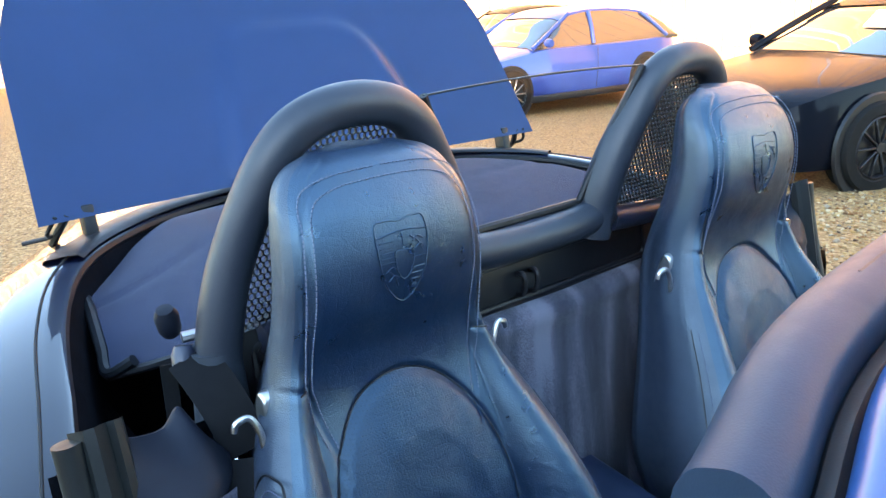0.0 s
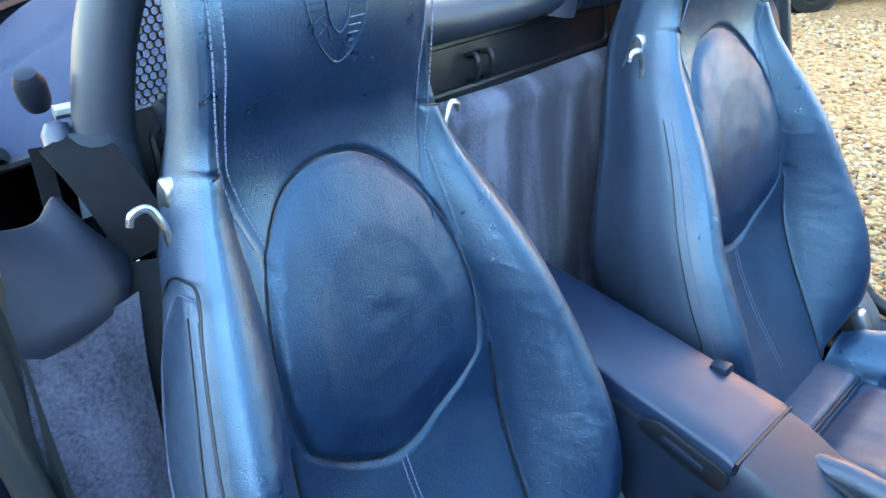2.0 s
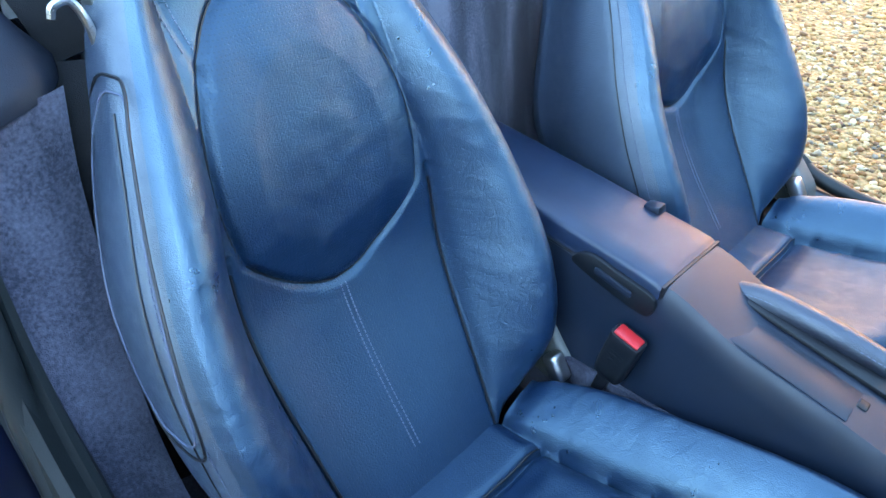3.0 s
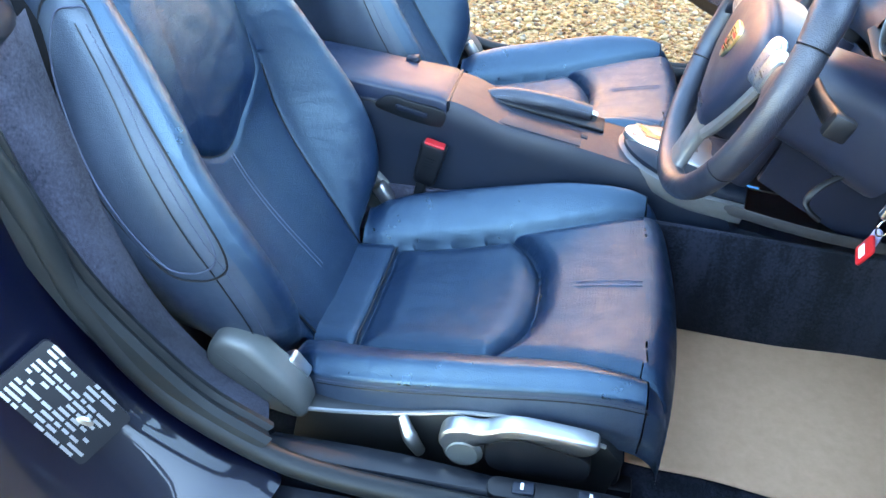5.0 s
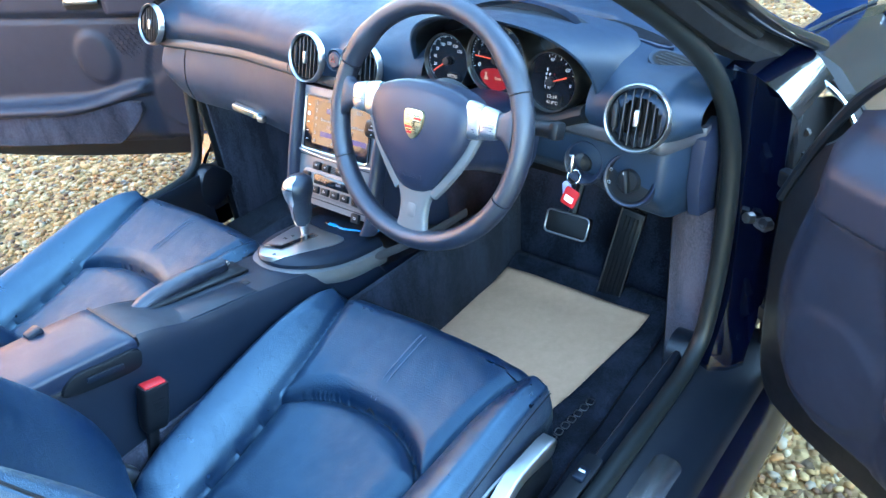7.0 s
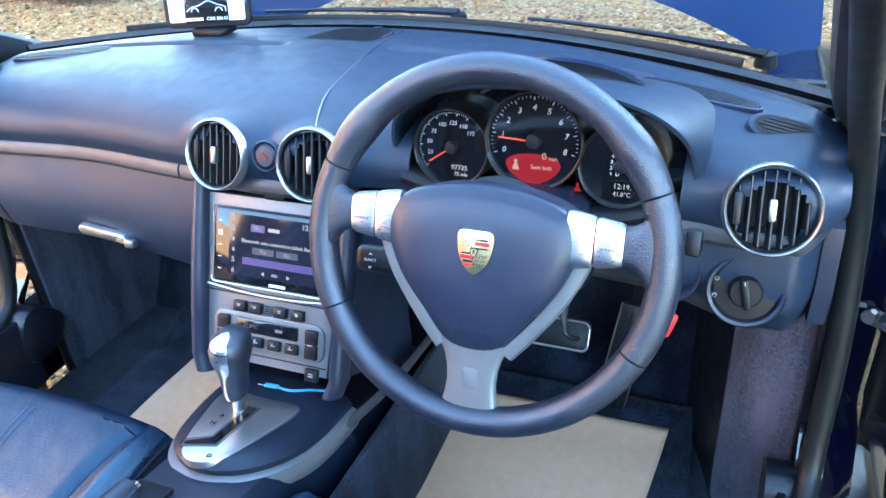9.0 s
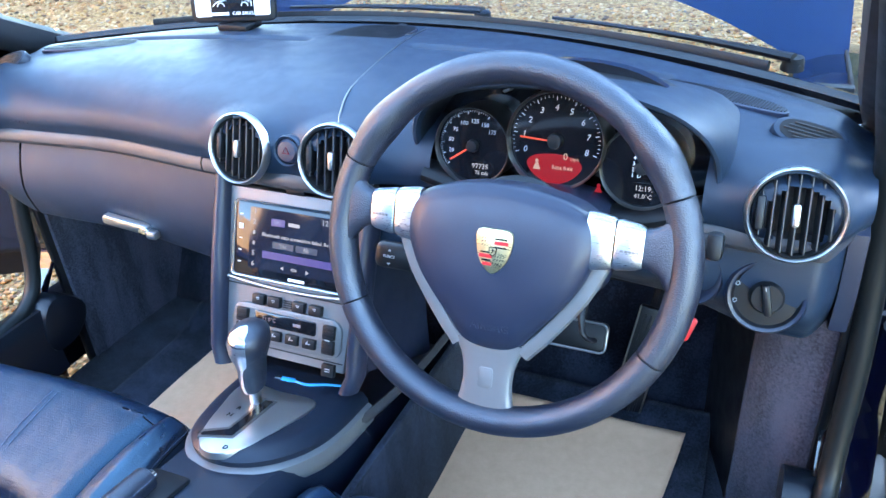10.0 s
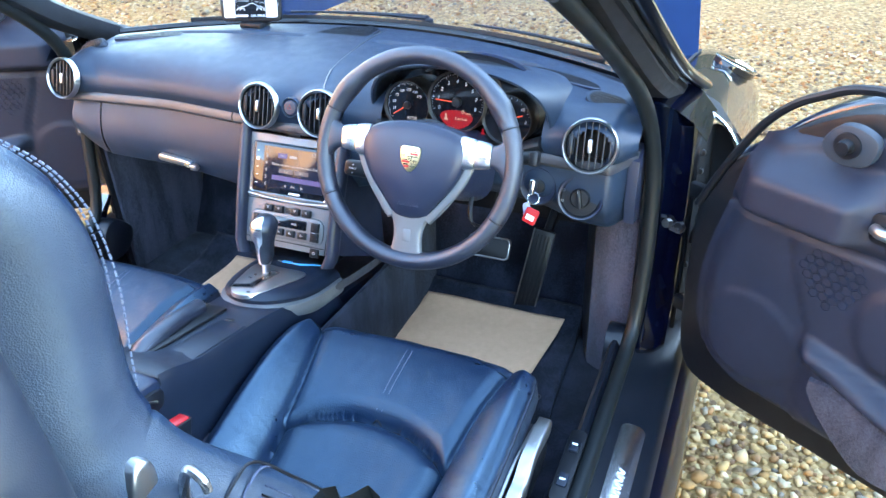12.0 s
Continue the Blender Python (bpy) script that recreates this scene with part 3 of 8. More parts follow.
def make_seat(loc, label):
    s = thing("bucket_seat", loc, label, "car seat", "seats of the sports car")
    ox = Vector((SEAT_X, 0, 0))
    # backrest: one skin, split along its seams
    zs = list(np.linspace(0.30, 1.10, 230)) + list(np.linspace(1.103, 1.195, 40))
    rings = [back_section(z) for z in zs]
    hide_patches([[(SEAT_X + q[0], q[1], q[2]) for q in r] for r in rings], [[q[3] for q in r] for r in rings],
                 [("upper_back_panel", "oval", 0, LEATHER_PERF), ("lumbar_panel", "lumbar", 0, LEATHER_PERF), ("head_panel", "head", 0, LEATHER),
                  ("back_bolster", "bolster", -1, LEATHER), ("back_bolster", "bolster", 1, LEATHER), ("back_side", "side", -1, LEATHER_LITSIDE), ("back_side", "side", 1, LEATHER_LITSIDE),
                  ("back_shell", "shell", 0, LEATHER_LITSIDE)], s, True, True)
    cap = bmesh.new()
    cap.faces.new([cap.verts.new(ox + Vector(q[:3])) for q in rings[-1]])
    part("back_top", cap, LEATHER, s)

    def on_back(x, z):
        return Vector((SEAT_X + x, back_face(x, z)[0] + 0.0006, z))

    for sx in (-1, 1):
        zz = [0.868, 0.885, 0.905, 0.925, 0.945, 0.99, 1.05, 1.10, 1.13]
        for off in (-0.0055, 0.0055):
            e = head_edge(1.13) + off
            over = [(sx * e * 0.97, 1.145 + off), (sx * e * 0.86, 1.160 + off), (sx * e * 0.60, 1.169 + off), (sx * e * 0.3, 1.172 + off), (0, 1.173 + off)]
            part("stitching", stitches([(sx * (head_edge(z) + off), z) for z in zz] + over, on_back, 0.0048, 0.00095), PALETHREAD, s)
    # seams round the outer edge of the bolsters
    for sx in (-1, 1):
        zz = [0.385, 0.42, 0.47, 0.55, 0.62, 0.70, 0.78, 0.84]

        def edge(z, back, sx=sx):
            ring = back_section(z, 60, 16, 8)
            q = ring[61 + min(14, max(0, int(back / 0.0085)))]
            return ox + Vector((sx * (q[0] + 0.0008), q[1], z))
        part("edge_seam", tube([edge(z, 0.017) for z in zz], 0.0011, 5), BLACK, s)
        part("stitching", stitches([(z, 0.009) for z in zz], edge, 0.0050, 0.0008), BLUETHREAD, s)
        part("seam", tube([on_back(sx * q, 0.945) for q in (0.123, 0.130, 0.137)], 0.0012, 5), BLACK, s)
    for off in (-0.004, 0.004):
        part("stitching", stitches([(off + 0.004, z) for z in (0.578, 0.54, 0.50, 0.46, 0.42, 0.39)], on_back, 0.0046, 0.0009), PALETHREAD, s)
    # dark seam lines sunk in the grooves
    for sx in (-1, 1):
        part("seam", tube([on_back(sx * (lumbar_edge(z) - 0.0030), z) + Vector((0, 0.0010, 0)) for z in (0.66, 0.62, 0.58, 0.54, 0.50, 0.46, 0.42, 0.39, 0.36, 0.33)], 0.0022, 6), BLACK, s)
        part("seam", tube([on_back(sx * 0.132 * math.cos(q), 0.730 + 0.193 * math.sin(q)) for q in np.linspace(-0.35, 1.5708, 16)], 0.0015, 5), BLACK, s)
    part("seam", tube([on_back(x, 0.585 + 0.10 * (x / 0.14) ** 2) for x in np.linspace(-0.120, 0.120, 25)], 0.0021, 6), BLACK, s)
    # blind-embossed shield on the head panel
    sh = blob([(-0.034, 0.042), (-0.018, 0.047), (0, 0.045), (0.018, 0.047), (0.034, 0.042), (0.033, 0.0), (0.022, -0.032), (0, -0.052), (-0.022, -0.032), (-0.033, 0.0)], n=4)
    bm = bmesh.new()
    tube([on_back(x, 1.075 + z) for x, z in sh], 0.0011, 6, True, raw=True, bm=bm)
    tube([on_back(x * 0.36, 1.070 + z * 0.36) for x, z in sh], 0.0009, 6, True, raw=True, bm=bm)
    for k in range(4):      # ribbed quarters
        tube([on_back(x, 1.075 + 0.024 - 0.006 * k) for x in (0.013, 0.020, 0.031)], 0.0007, 5, n=2, bm=bm)
        tube([on_back(-x, 1.075 - 0.012 - 0.007 * k) for x in (0.009, 0.016, 0.028 - 0.004 * k)], 0.0007, 5, n=2, bm=bm)
    for q in ([(-0.034, 0.030), (0, 0.034), (0.034, 0.030)], [(0, 0.03), (0, 0.016)], [(0, -0.022), (0, -0.05)], [(-0.033, 0.0), (-0.012, 0.0)], [(0.012, 0.0), (0.033, 0.0)],
              [(-0.028, 0.010), (-0.022, 0.014), (-0.014, 0.009)], [(-0.027, 0.020), (-0.020, 0.024), (-0.013, 0.019)], [(-0.026, 0.006), (-0.020, 0.018), (-0.010, 0.026)],
              [(0.010, -0.010), (0.018, -0.006), (0.026, -0.011)], [(0.008, -0.020), (0.015, -0.016), (0.022, -0.022)], [(0.010, -0.030), (0.014, -0.018), (0.024, -0.008)]):
        tube([on_back(x, 1.075 + z) for x, z in q], 0.0009, 5, n=4, bm=bm)
    part("embossed_shield", bm, LEATHER, s, "blind-embossed shield in the leather")
    # cushion
    yw = [0.0, 0.06, 0.15, 0.25, 0.35, 0.42, 0.47, 0.505]
    zc = [0.346, 0.348, 0.360, 0.382, 0.408, 0.420, 0.420, 0.405]
    nl, nw = 210, 170

    def edge_in(y):
        return soft(y, [0.0, 0.1, 0.3, 0.42, 0.5], [0.128, 0.140, 0.162, 0.186, 0.208])

    def arc_y(x):
        return 0.290 - 0.062 * (abs(x) / 0.15) ** 2.6

    def half_w(y):
        return soft(y, [-0.03, 0.05, 0.2, 0.36, 0.44, 0.485, 0.515], [0.212, 0.232, 0.245, 0.247, 0.241, 0.228, 0.205])

    def crest(y):
        return soft(y, [-0.03, 0.0, 0.15, 0.31, 0.40, 0.46, 0.505], [0.380, 0.396, 0.428, 0.455, 0.458, 0.442, 0.415])

    def top(x, y):
        a = abs(x)
        e = edge_in(y)
        z = soft(y, yw, zc)
        z += (crest(y) - z) * (0.10 * smooth(a, e * 0.45, e) + 0.90 * roll((a - e) / max(0.02, half_w(y) - e)))
        d = y - arc_y(x)
        reg = "cushion_bolster"
        if a < e:
            reg = "cushion_front" if d > 0 else ("cushion_middle" if y > 0.030 else "cushion_rear")
            if d < 0 and y > 0.030:
                z += 0.012 * smooth(min(-d, e - a, (y - 0.030)), 0, 0.05) - 0.014
            z += 0.009 * smooth(min(abs(d), e - a), 0, 0.03)
            z -= 0.011 * math.exp(-(d / 0.0065) ** 2)
            z -= 0.006 * math.exp(-((y - 0.030) / 0.006) ** 2)
        if y < 0.49:
            z -= 0.009 * math.exp(-((a - e) / 0.0050) ** 2)
        z += 0.0020 * noise.noise((x * 14, y * 9, 1.0)) + 0.0009 * noise.noise((x * 40, y * 30, 5.0))
        if reg == "cushion_bolster" and y < 0.20:
            z += 0.0006 * (1 - abs(noise.noise((x * 36 + y * 20, y * 46, 2.0)))) ** 4
        return z, reg

    def skin(u, v):
        """u across -1..1, v along 0..1: the top rolls over its sides and front."""
        L = 0.555 + 0.05
        run = -0.035 + v * (L + 0.10)
        y = min(run, 0.50)
        over = max(0.0, run - 0.445)
        w = half_w(y)
        a = abs(u)
        x = u / 0.80 * w if a < 0.80 else math.copysign(w, u)
        z, reg = top(x * 0.985, y)
        drop = 0.0
        if a > 0.80:
            k = (a - 0.80) / 0.20
            drop = 0.016 + 0.100 * k ** 1.1
            x = math.copysign(w + 0.008 * math.sin(min(1, k * 1.6) * math.pi / 2) - 0.014 * smooth(k, 0.5, 1), u)
            reg = "cushion_side"
        else:
            drop += 0.016 * smooth(a, 0.715, 0.80)
        yy = y
        if over > 0:
            R = 0.048
            ang = min(over / R, math.pi / 2)
            yy = 0.445 + R * math.sin(ang) - 0.02 * (x / 0.24) ** 2
            z = z - R * (1 - math.cos(ang)) - max(0, over - R * math.pi / 2)
        return (SEAT_X + x, yy, max(z - drop, 0.262)), reg
    V = [[skin(-1 + 2 * i / nw, j / nl) for i in range(nw + 1)] for j in range(nl + 1)]
    hide_patches([[q[0] for q in r] for r in V], [[q[1] for q in r] for r in V],
                 [("cushion_bolster", "cushion_bolster", -1, LEATHER), ("cushion_bolster", "cushion_bolster", 1, LEATHER), ("cushion_front", "cushion_front", 0, LEATHER_SEAT),
                  ("cushion_middle", "cushion_middle", 0, LEATHER_SEAT), ("cushion_rear", "cushion_rear", 0, LEATHER_SEAT), ("cushion_side", "cushion_side", -1, LEATHER_LITSIDE), ("cushion_side", "cushion_side", 1, LEATHER_LITSIDE)], s, False, False)

    def on_top(x, y):
        return Vector((SEAT_X + x, y, top(x * 0.985, y)[0] + 0.0007))
    for off in (-0.005, 0.005):
        part("stitching", stitches([(off, y) for y in (0.300, 0.34, 0.38, 0.42, 0.44)], on_top, 0.0046, 0.0009), PALETHREAD, s)
    part("seam", tube([on_top(x, arc_y(x)) for x in np.linspace(-0.150, 0.150, 25)], 0.0020, 6), BLACK, s)
    part("seam", tube([on_top(x, 0.030) for x in np.linspace(-0.125, 0.125, 13)], 0.0016, 6), BLACK, s)
    for sx in (-1, 1):
        part("stitching", stitches([(0, k / 10) for k in range(11)], lambda a, k, sx=sx: Vector(skin(sx * 0.822, 0.06 + k * 0.62)[0]) + Vector((sx * 0.0012, 0, 0)), 0.0046, 0.0008), BLUETHREAD, s)
        part("seam", tube([Vector(skin(sx * 0.835, 0.06 + k * 0.062)[0]) for k in range(11)], 0.0012, 5), BLACK, s)
    # base, hinge covers, slide
    for sx in (-1, 1):
        x0 = SEAT_X + sx * 0.256
        flat = Matrix.Translation((0, 0, 0 if sx > 0 else 0.03))
        m = basis(Vector((x0, 0, 0)), Vector((0, 1, 0)), Vector((0, 0, 1)), Vector((1, 0, 0))) @ flat
        edge_line = [(-0.012, 0.343), (0.05, 0.350), (0.115, 0.361), (0.16, 0.371), (0.20, 0.381), (0.24, 0.387), (0.28, 0.388), (0.33, 0.380), (0.37, 0.370), (0.40, 0.362)]
        part("base_side", slab(edge_line + [(0.425, 0.33), (0.41, 0.262), (0.30, 0.245), (0.05, 0.245), (-0.03, 0.27)], m, 0.03, 0.004), SEATBASE, s, "satin grey seat base")
        part("base_strip", tube([Vector((x0 + sx * 0.001, y, z)) for y, z in edge_line], 0.0032, 6), SILVER, s, "bright edge strip")
        hc = [(-0.095, 0.464), (-0.116, 0.452), (-0.128, 0.425), (-0.124, 0.395), (-0.100, 0.361), (-0.050, 0.340), (-0.008, 0.332), (0.004, 0.345), (-0.003, 0.385), (-0.036, 0.424), (-0.066, 0.455)]
        part("hinge_cover", slab(blob(hc, n=4), Matrix.Translation((sx * 0.014, 0, 0)) @ m, 0.04, 0.013, 4), HINGEGREY, s, "silver-grey hinge cover")
        part("hinge_foot", box(0.024, 0.026, 0.042, pose(x0 - sx * 0.030, -0.020, 0.392, 32, 0, 0), 0.007, 3), SILVER, s, "bright metal hinge")
        part("slide_rail", box(0.03, 0.46, 0.03, pose(x0 - sx * 0.054, 0.22, 0.215), 0.004), BLACK, s)
        for y in (0.02, 0.42):
            part("rail_bracket", box(0.026, 0.04, 0.06, pose(x0 - sx * 0.054, y, 0.185), 0.003), BLACK, s)
    part("base_pan", box(0.44, 0.44, 0.05, pose(SEAT_X, 0.21, 0.262), 0.01), BLACK, s)
    # silver release on the backrest's shoulder
    for sx in (-1, 1):
        base = Vector((SEAT_X + sx * 0.158, -0.318, 0.878))
        part("release_plate", slab(blob([(-0.010, 0.058), (0.008, 0.056), (0.015, 0.02), (0.013, -0.03), (0.0, -0.052), (-0.012, -0.045), (-0.016, 0.0)], n=4), basis(base + Vector((0, 0, 0)), Vector((0, 1, 0)), Vector((0, 0.17, 0.985)), Vector((1, 0, -0.1)).normalized()) @ Matrix.Translation((0, 0, 0.006)), 0.014, 0.004, 3), SILVER, s, "silver backrest release")
        part("release_hook", tube([base + Vector((sx * 0.006, 0.016, -0.040)), base + Vector((sx * 0.013, 0.026, -0.01)), base + Vector((sx * 0.018, 0.028, 0.025)), base + Vector((sx * 0.028, 0.026, 0.046)), base + Vector((sx * 0.042, 0.024, 0.044)), base + Vector((sx * 0.046, 0.023, 0.034))], [0.0055, 0.005, 0.0042, 0.004, 0.004, 0.0035], 8), SPOKE, s, "bright release hook")
    return s


def on_side(y, z, sx):
    """A point on the outer side of the backrest."""
    ring = back_section(z, 40, 16, 4)
    yf, yb = ring[40][1], ring[56][1]
    k = min(1.0, max(0.0, (y - yf) / (yb - yf)))
    return Vector((SEAT_X + sx * (soft(z, BZ, BW) - 0.030 * smooth(k, 0.45, 1.0) + 0.0006), y, z))


def outer_fittings(s):
    """What a seat carries on the side towards its door."""
    # double groove round the panel on the outer side
    for grow, rad, m0 in ((1.0, 0.0016, BLACK), (0.86, 0.0012, BLUETHREAD)):
        loop = [(-0.245, 0.868), (-0.222, 0.863), (-0.196, 0.822), (-0.148, 0.742), (-0.100, 0.657), (-0.074, 0.593), (-0.082, 0.562), (-0.120, 0.545), (-0.165, 0.560), (-0.235, 0.66), (-0.280, 0.78), (-0.275, 0.855)]
        loop = [(-0.168 + (y + 0.168) * grow, 0.706 + (z - 0.706) * (0.5 + grow / 2)) for y, z in loop]
        part("side_piping", tube([on_side(y, z, 1) for y, z in loop], rad, 6, True, 6), m0, s)
    sg = 1
    ml = basis(Vector((SEAT_X + sg * 0.290, 0, 0)), Vector((0, 1, 0)), Vector((0, 0, 1)), Vector((1, 0, 0)))
    lev = [(0.190, 0.357), (0.197, 0.380), (0.219, 0.389), (0.245, 0.389), (0.283, 0.404), (0.34, 0.402), (0.388, 0.395), (0.383, 0.378), (0.364, 0.371), (0.304, 0.384), (0.267, 0.374), (0.228, 0.352), (0.206, 0.338)]
    part("height_lever", slab(blob(lev, n=3), ml, 0.024, 0.006, 3), SILVER, s, "silver seat height lever")
    part("lever_web", slab(blob([(0.255, 0.366), (0.30, 0.378), (0.36, 0.366), (0.383, 0.352), (0.374, 0.318), (0.31, 0.312), (0.255, 0.320)], n=3), ml @ Matrix.Translation((0, 0, -0.006 * sg)), 0.018, 0.004), BLACK, s)
    part("lever_hub", lathe([(0, 0.012), (0.02, 0.012), (0.026, 0.006), (0.027, -0.02), (0, -0.02)], basis(Vector((SEAT_X + sg * 0.280, 0.222, 0.345)), Vector((0, 1, 0)), Vector((0, 0, 1)), Vector((sg, 0, 0))), 24), HINGEGREY, s)
    part("recline_knob", tube([(SEAT_X + sg * 0.262, 0.137, 0.366), (SEAT_X + sg * 0.276, 0.150, 0.345), (SEAT_X + sg * 0.276, 0.163, 0.318)], [0.007, 0.0105, 0.008], 10), SILVER, s, "small silver tab")


driver_seat = make_seat((SEAT_X, 0.15, 0.155), "creased navy leather sports seat with embossed shield beside the open door")
passenger_seat = copy_thing(driver_seat, Matrix.Translation((-SEAT_X - 0.0035, 0.15 + 0.036, 0.155)))
passenger_seat["label"] = "navy leather sports seat on the far side of the console"
outer_fittings(driver_seat)


# ---- steering wheel ----
WC, WU = Vector((0.351, 0.506, 0.790)), Vector((0, 0.368, 0.930)).normalized()
WN = Vector((0, -0.930, 0.368)).normalized()            # towards the driver
WM = basis(WC, Vector((1, 0, 0)), WU, WN)
wheel = thing("steering_wheel", WC, "navy leather three-spoke steering wheel with silver spokes and a crest", "steering wheel")


def rim_pt(a, r=0.1745, h=0.0):
    return WM @ Vector((r * math.cos(a), r * math.sin(a), h))


def rim_arc(name, a0, a1, rad):
    n = max(10, int(abs(a1 - a0) / 3))
    bm = bmesh.new()
    rings = []
    for i in range(n + 1):
        a = radians(a0 + (a1 - a0) * i / n)
        rr = rad + 0.0028 * (math.exp(-((math.degrees(a) - 38) / 9) ** 2) + math.exp(-((math.degrees(a) - 142) / 9) ** 2))
        ring = []
        for k in range(22):
            t = 2 * math.pi * k / 22
            ring.append(rim_pt(a, 0.1745 + rr * math.cos(t), rr * 1.12 * math.sin(t)))
        rings.append(ring)
    part(name, loft(rings, True, True, bm), WHEELHIDE, wheel)


cuts = [24, 156, 207, 333, 384]
for a0, a1 in zip(cuts, cuts[1:]):
    rim_arc("rim_grip", a0 + 0.35, a1 - 0.35, 0.0153)
for a in cuts[:4]:
    part("rim_seam", lathe([(0.0140, -0.0018), (0.0148, 0), (0.0140, 0.0018)], basis(rim_pt(radians(a)), (rim_pt(radians(a)) - WC).normalized(), WN, ((rim_pt(radians(a + 1)) - rim_pt(radians(a))).normalized())), 20), BLACK, wheel)
# airbag pad: heart-like triangle, domed
padline = blob([(-0.088, 0.044), (-0.055, 0.060), (0, 0.066), (0.055, 0.060), (0.088, 0.044), (0.096, 0.012), (0.080, -0.030), (0.048, -0.072), (0.022, -0.100), (-0.022, -0.100), (-0.048, -0.072), (-0.080, -0.030), (-0.096, 0.012)], n=5)
rings = []
for k, hgt in ((1.0, -0.030), (1.0, 0.004), (0.985, 0.012), (0.94, 0.018), (0.80, 0.0225), (0.55, 0.025), (0.25, 0.026), (0.02, 0.026)):
    rings.append([WM @ Vector((x * k, (y + 0.01) * k - 0.01, hgt - 0.010 * (max(0, -y * k - 0.02) / 0.08) ** 1.5)) for x, y in padline])
part("airbag_pad", loft(rings), DASH_LOW, wheel, "navy airbag pad")
word("embossed_word", "AIRBAG", WM @ Matrix.Translation((0.002, -0.074, 0.0186)) @ pose(0, 0, 0, 0, 0, 0), 0.0115, DASH_LOW, wheel, 0.0008)
for sx in (-1, 1):
    hb = bmesh.new()
    tube([WM @ Vector((sx * 0.062 + q, 0.016 + w, 0.0215)) for q, w in ((-0.008, -0.003), (0.006, -0.003), (0.008, 0.003), (-0.008, 0.003))], 0.0006, 5, True, 2, bm=hb)
    part("horn_mark", hb, DASH_LOW, wheel)
# silver side spokes with a seam, leather roots, lower spoke
def spoke_ring(x, h, t, up, lift=0.0):
    out = []
    for k in range(28):
        q = 2 * math.pi * k / 28
        cx, cz = math.cos(q), math.sin(q)
        out.append(WM @ Vector((x, up + h * math.copysign(abs(cx) ** 0.55, cx), lift + t * math.copysign(abs(cz) ** 0.7, cz))))
    return out


for sx in (-1, 1):
    for xs in ((0.084, 0.090, 0.106, 0.1095), (0.1110, 0.114, 0.132, 0.1365)):
        rr = []
        for i, x in enumerate(xs):
            k = (x - 0.084) / 0.054
            h = 0.0285 - 0.0085 * k
            e = 0.0014 if i in (0, 3) else 0.0
            rr.append(spoke_ring(sx * x, h - e, 0.0115 - 0.002 * k - e, 0.024, 0.006))
        part("silver_spoke", loft(rr), SPOKE, wheel, "brushed silver spoke")
    tb = bmesh.new()
    for k in range(5):
        box(0.0026, 0.0022, 0.0008, WM @ Matrix.Translation((sx * (0.118 + 0.0036 * k), 0.020, 0.0162)), 0, 1, tb)
    part("spoke_marking", tb, GREYTRIM, wheel)
    part("spoke_root", loft([spoke_ring(sx * x, h, t, 0.024, 0.003) for x, h, t in ((0.134, 0.018, 0.008), (0.142, 0.019, 0.0095), (0.150, 0.023, 0.0105), (0.157, 0.031, 0.011), (0.163, 0.043, 0.010))]), WHEELHIDE, wheel)
low = []
for w, y in ((0.040, -0.092), (0.035, -0.099), (0.030, -0.108), (0.0265, -0.121), (0.0255, -0.136), (0.0275, -0.151), (0.031, -0.165)):
    low.append([WM @ Vector((w * math.copysign(abs(math.cos(q)) ** 0.5, math.cos(q)), y, -0.002 + 0.0085 * math.copysign(abs(math.sin(q)) ** 0.6, math.sin(q)))) for q in [2 * math.pi * k / 36 for k in range(36)]])
part("lower_spoke", loft(low), SATIN, wheel, "silver lower spoke")
part("spoke_dimple", slab(round_rect(0.016, 0.022, 0.004), WM @ Matrix.Translation((0, -0.130, 0.0070)), 0.002, 0.0008), SATIN, wheel)
for sx in (-1, 1):
    strip = [WM @ Vector(q) for q in ((sx * 0.101, 0.002, 0.0), (sx * 0.084, -0.034, 0.0), (sx * 0.056, -0.074, -0.001), (sx * 0.034, -0.100, -0.001))]
    part("pad_side_strip", tube(strip, 0.0085, 8, flat=0.8, up=WN), SATIN, wheel, "grey metal arm along the pad")
# crest: gold shield with red and black bars (plain shapes)
GOLD = metal("gold_enamel", (0.75, 0.60, 0.32), 0.3, 0.02)
cs = blob([(-0.0165, 0.0185), (0, 0.0205), (0.0165, 0.0185), (0.0165, 0.0), (0.011, -0.0135), (0, -0.0225), (-0.011, -0.0135), (-0.0165, 0.0)], n=4)
CM = WM @ Matrix.Translation((0.002, 0.004, 0.0272))
part("crest", slab(cs, CM @ Matrix.Translation((0, 0, 0.0022)), 0.006, 0.001), GOLD, wheel, "gold enamel shield")
bm, bk = bmesh.new(), bmesh.new()
for (x, y, w, h, tgt) in ((0.0075, 0.0078, 0.014, 0.0034, bm), (0.007, 0.0115, 0.012, 0.0015, bk), (0.007, 0.0035, 0.012, 0.0014, bk), (-0.0068, -0.0056, 0.013, 0.0034, bm), (-0.006, -0.0095, 0.009, 0.0018, bk), (-0.005, -0.0132, 0.009, 0.0028, bm), (-0.007, -0.002, 0.011, 0.0014, bk)):
    box(w, h, 0.0008, CM @ Matrix.Translation((x, y, 0.0024)), 0, 1, tgt)
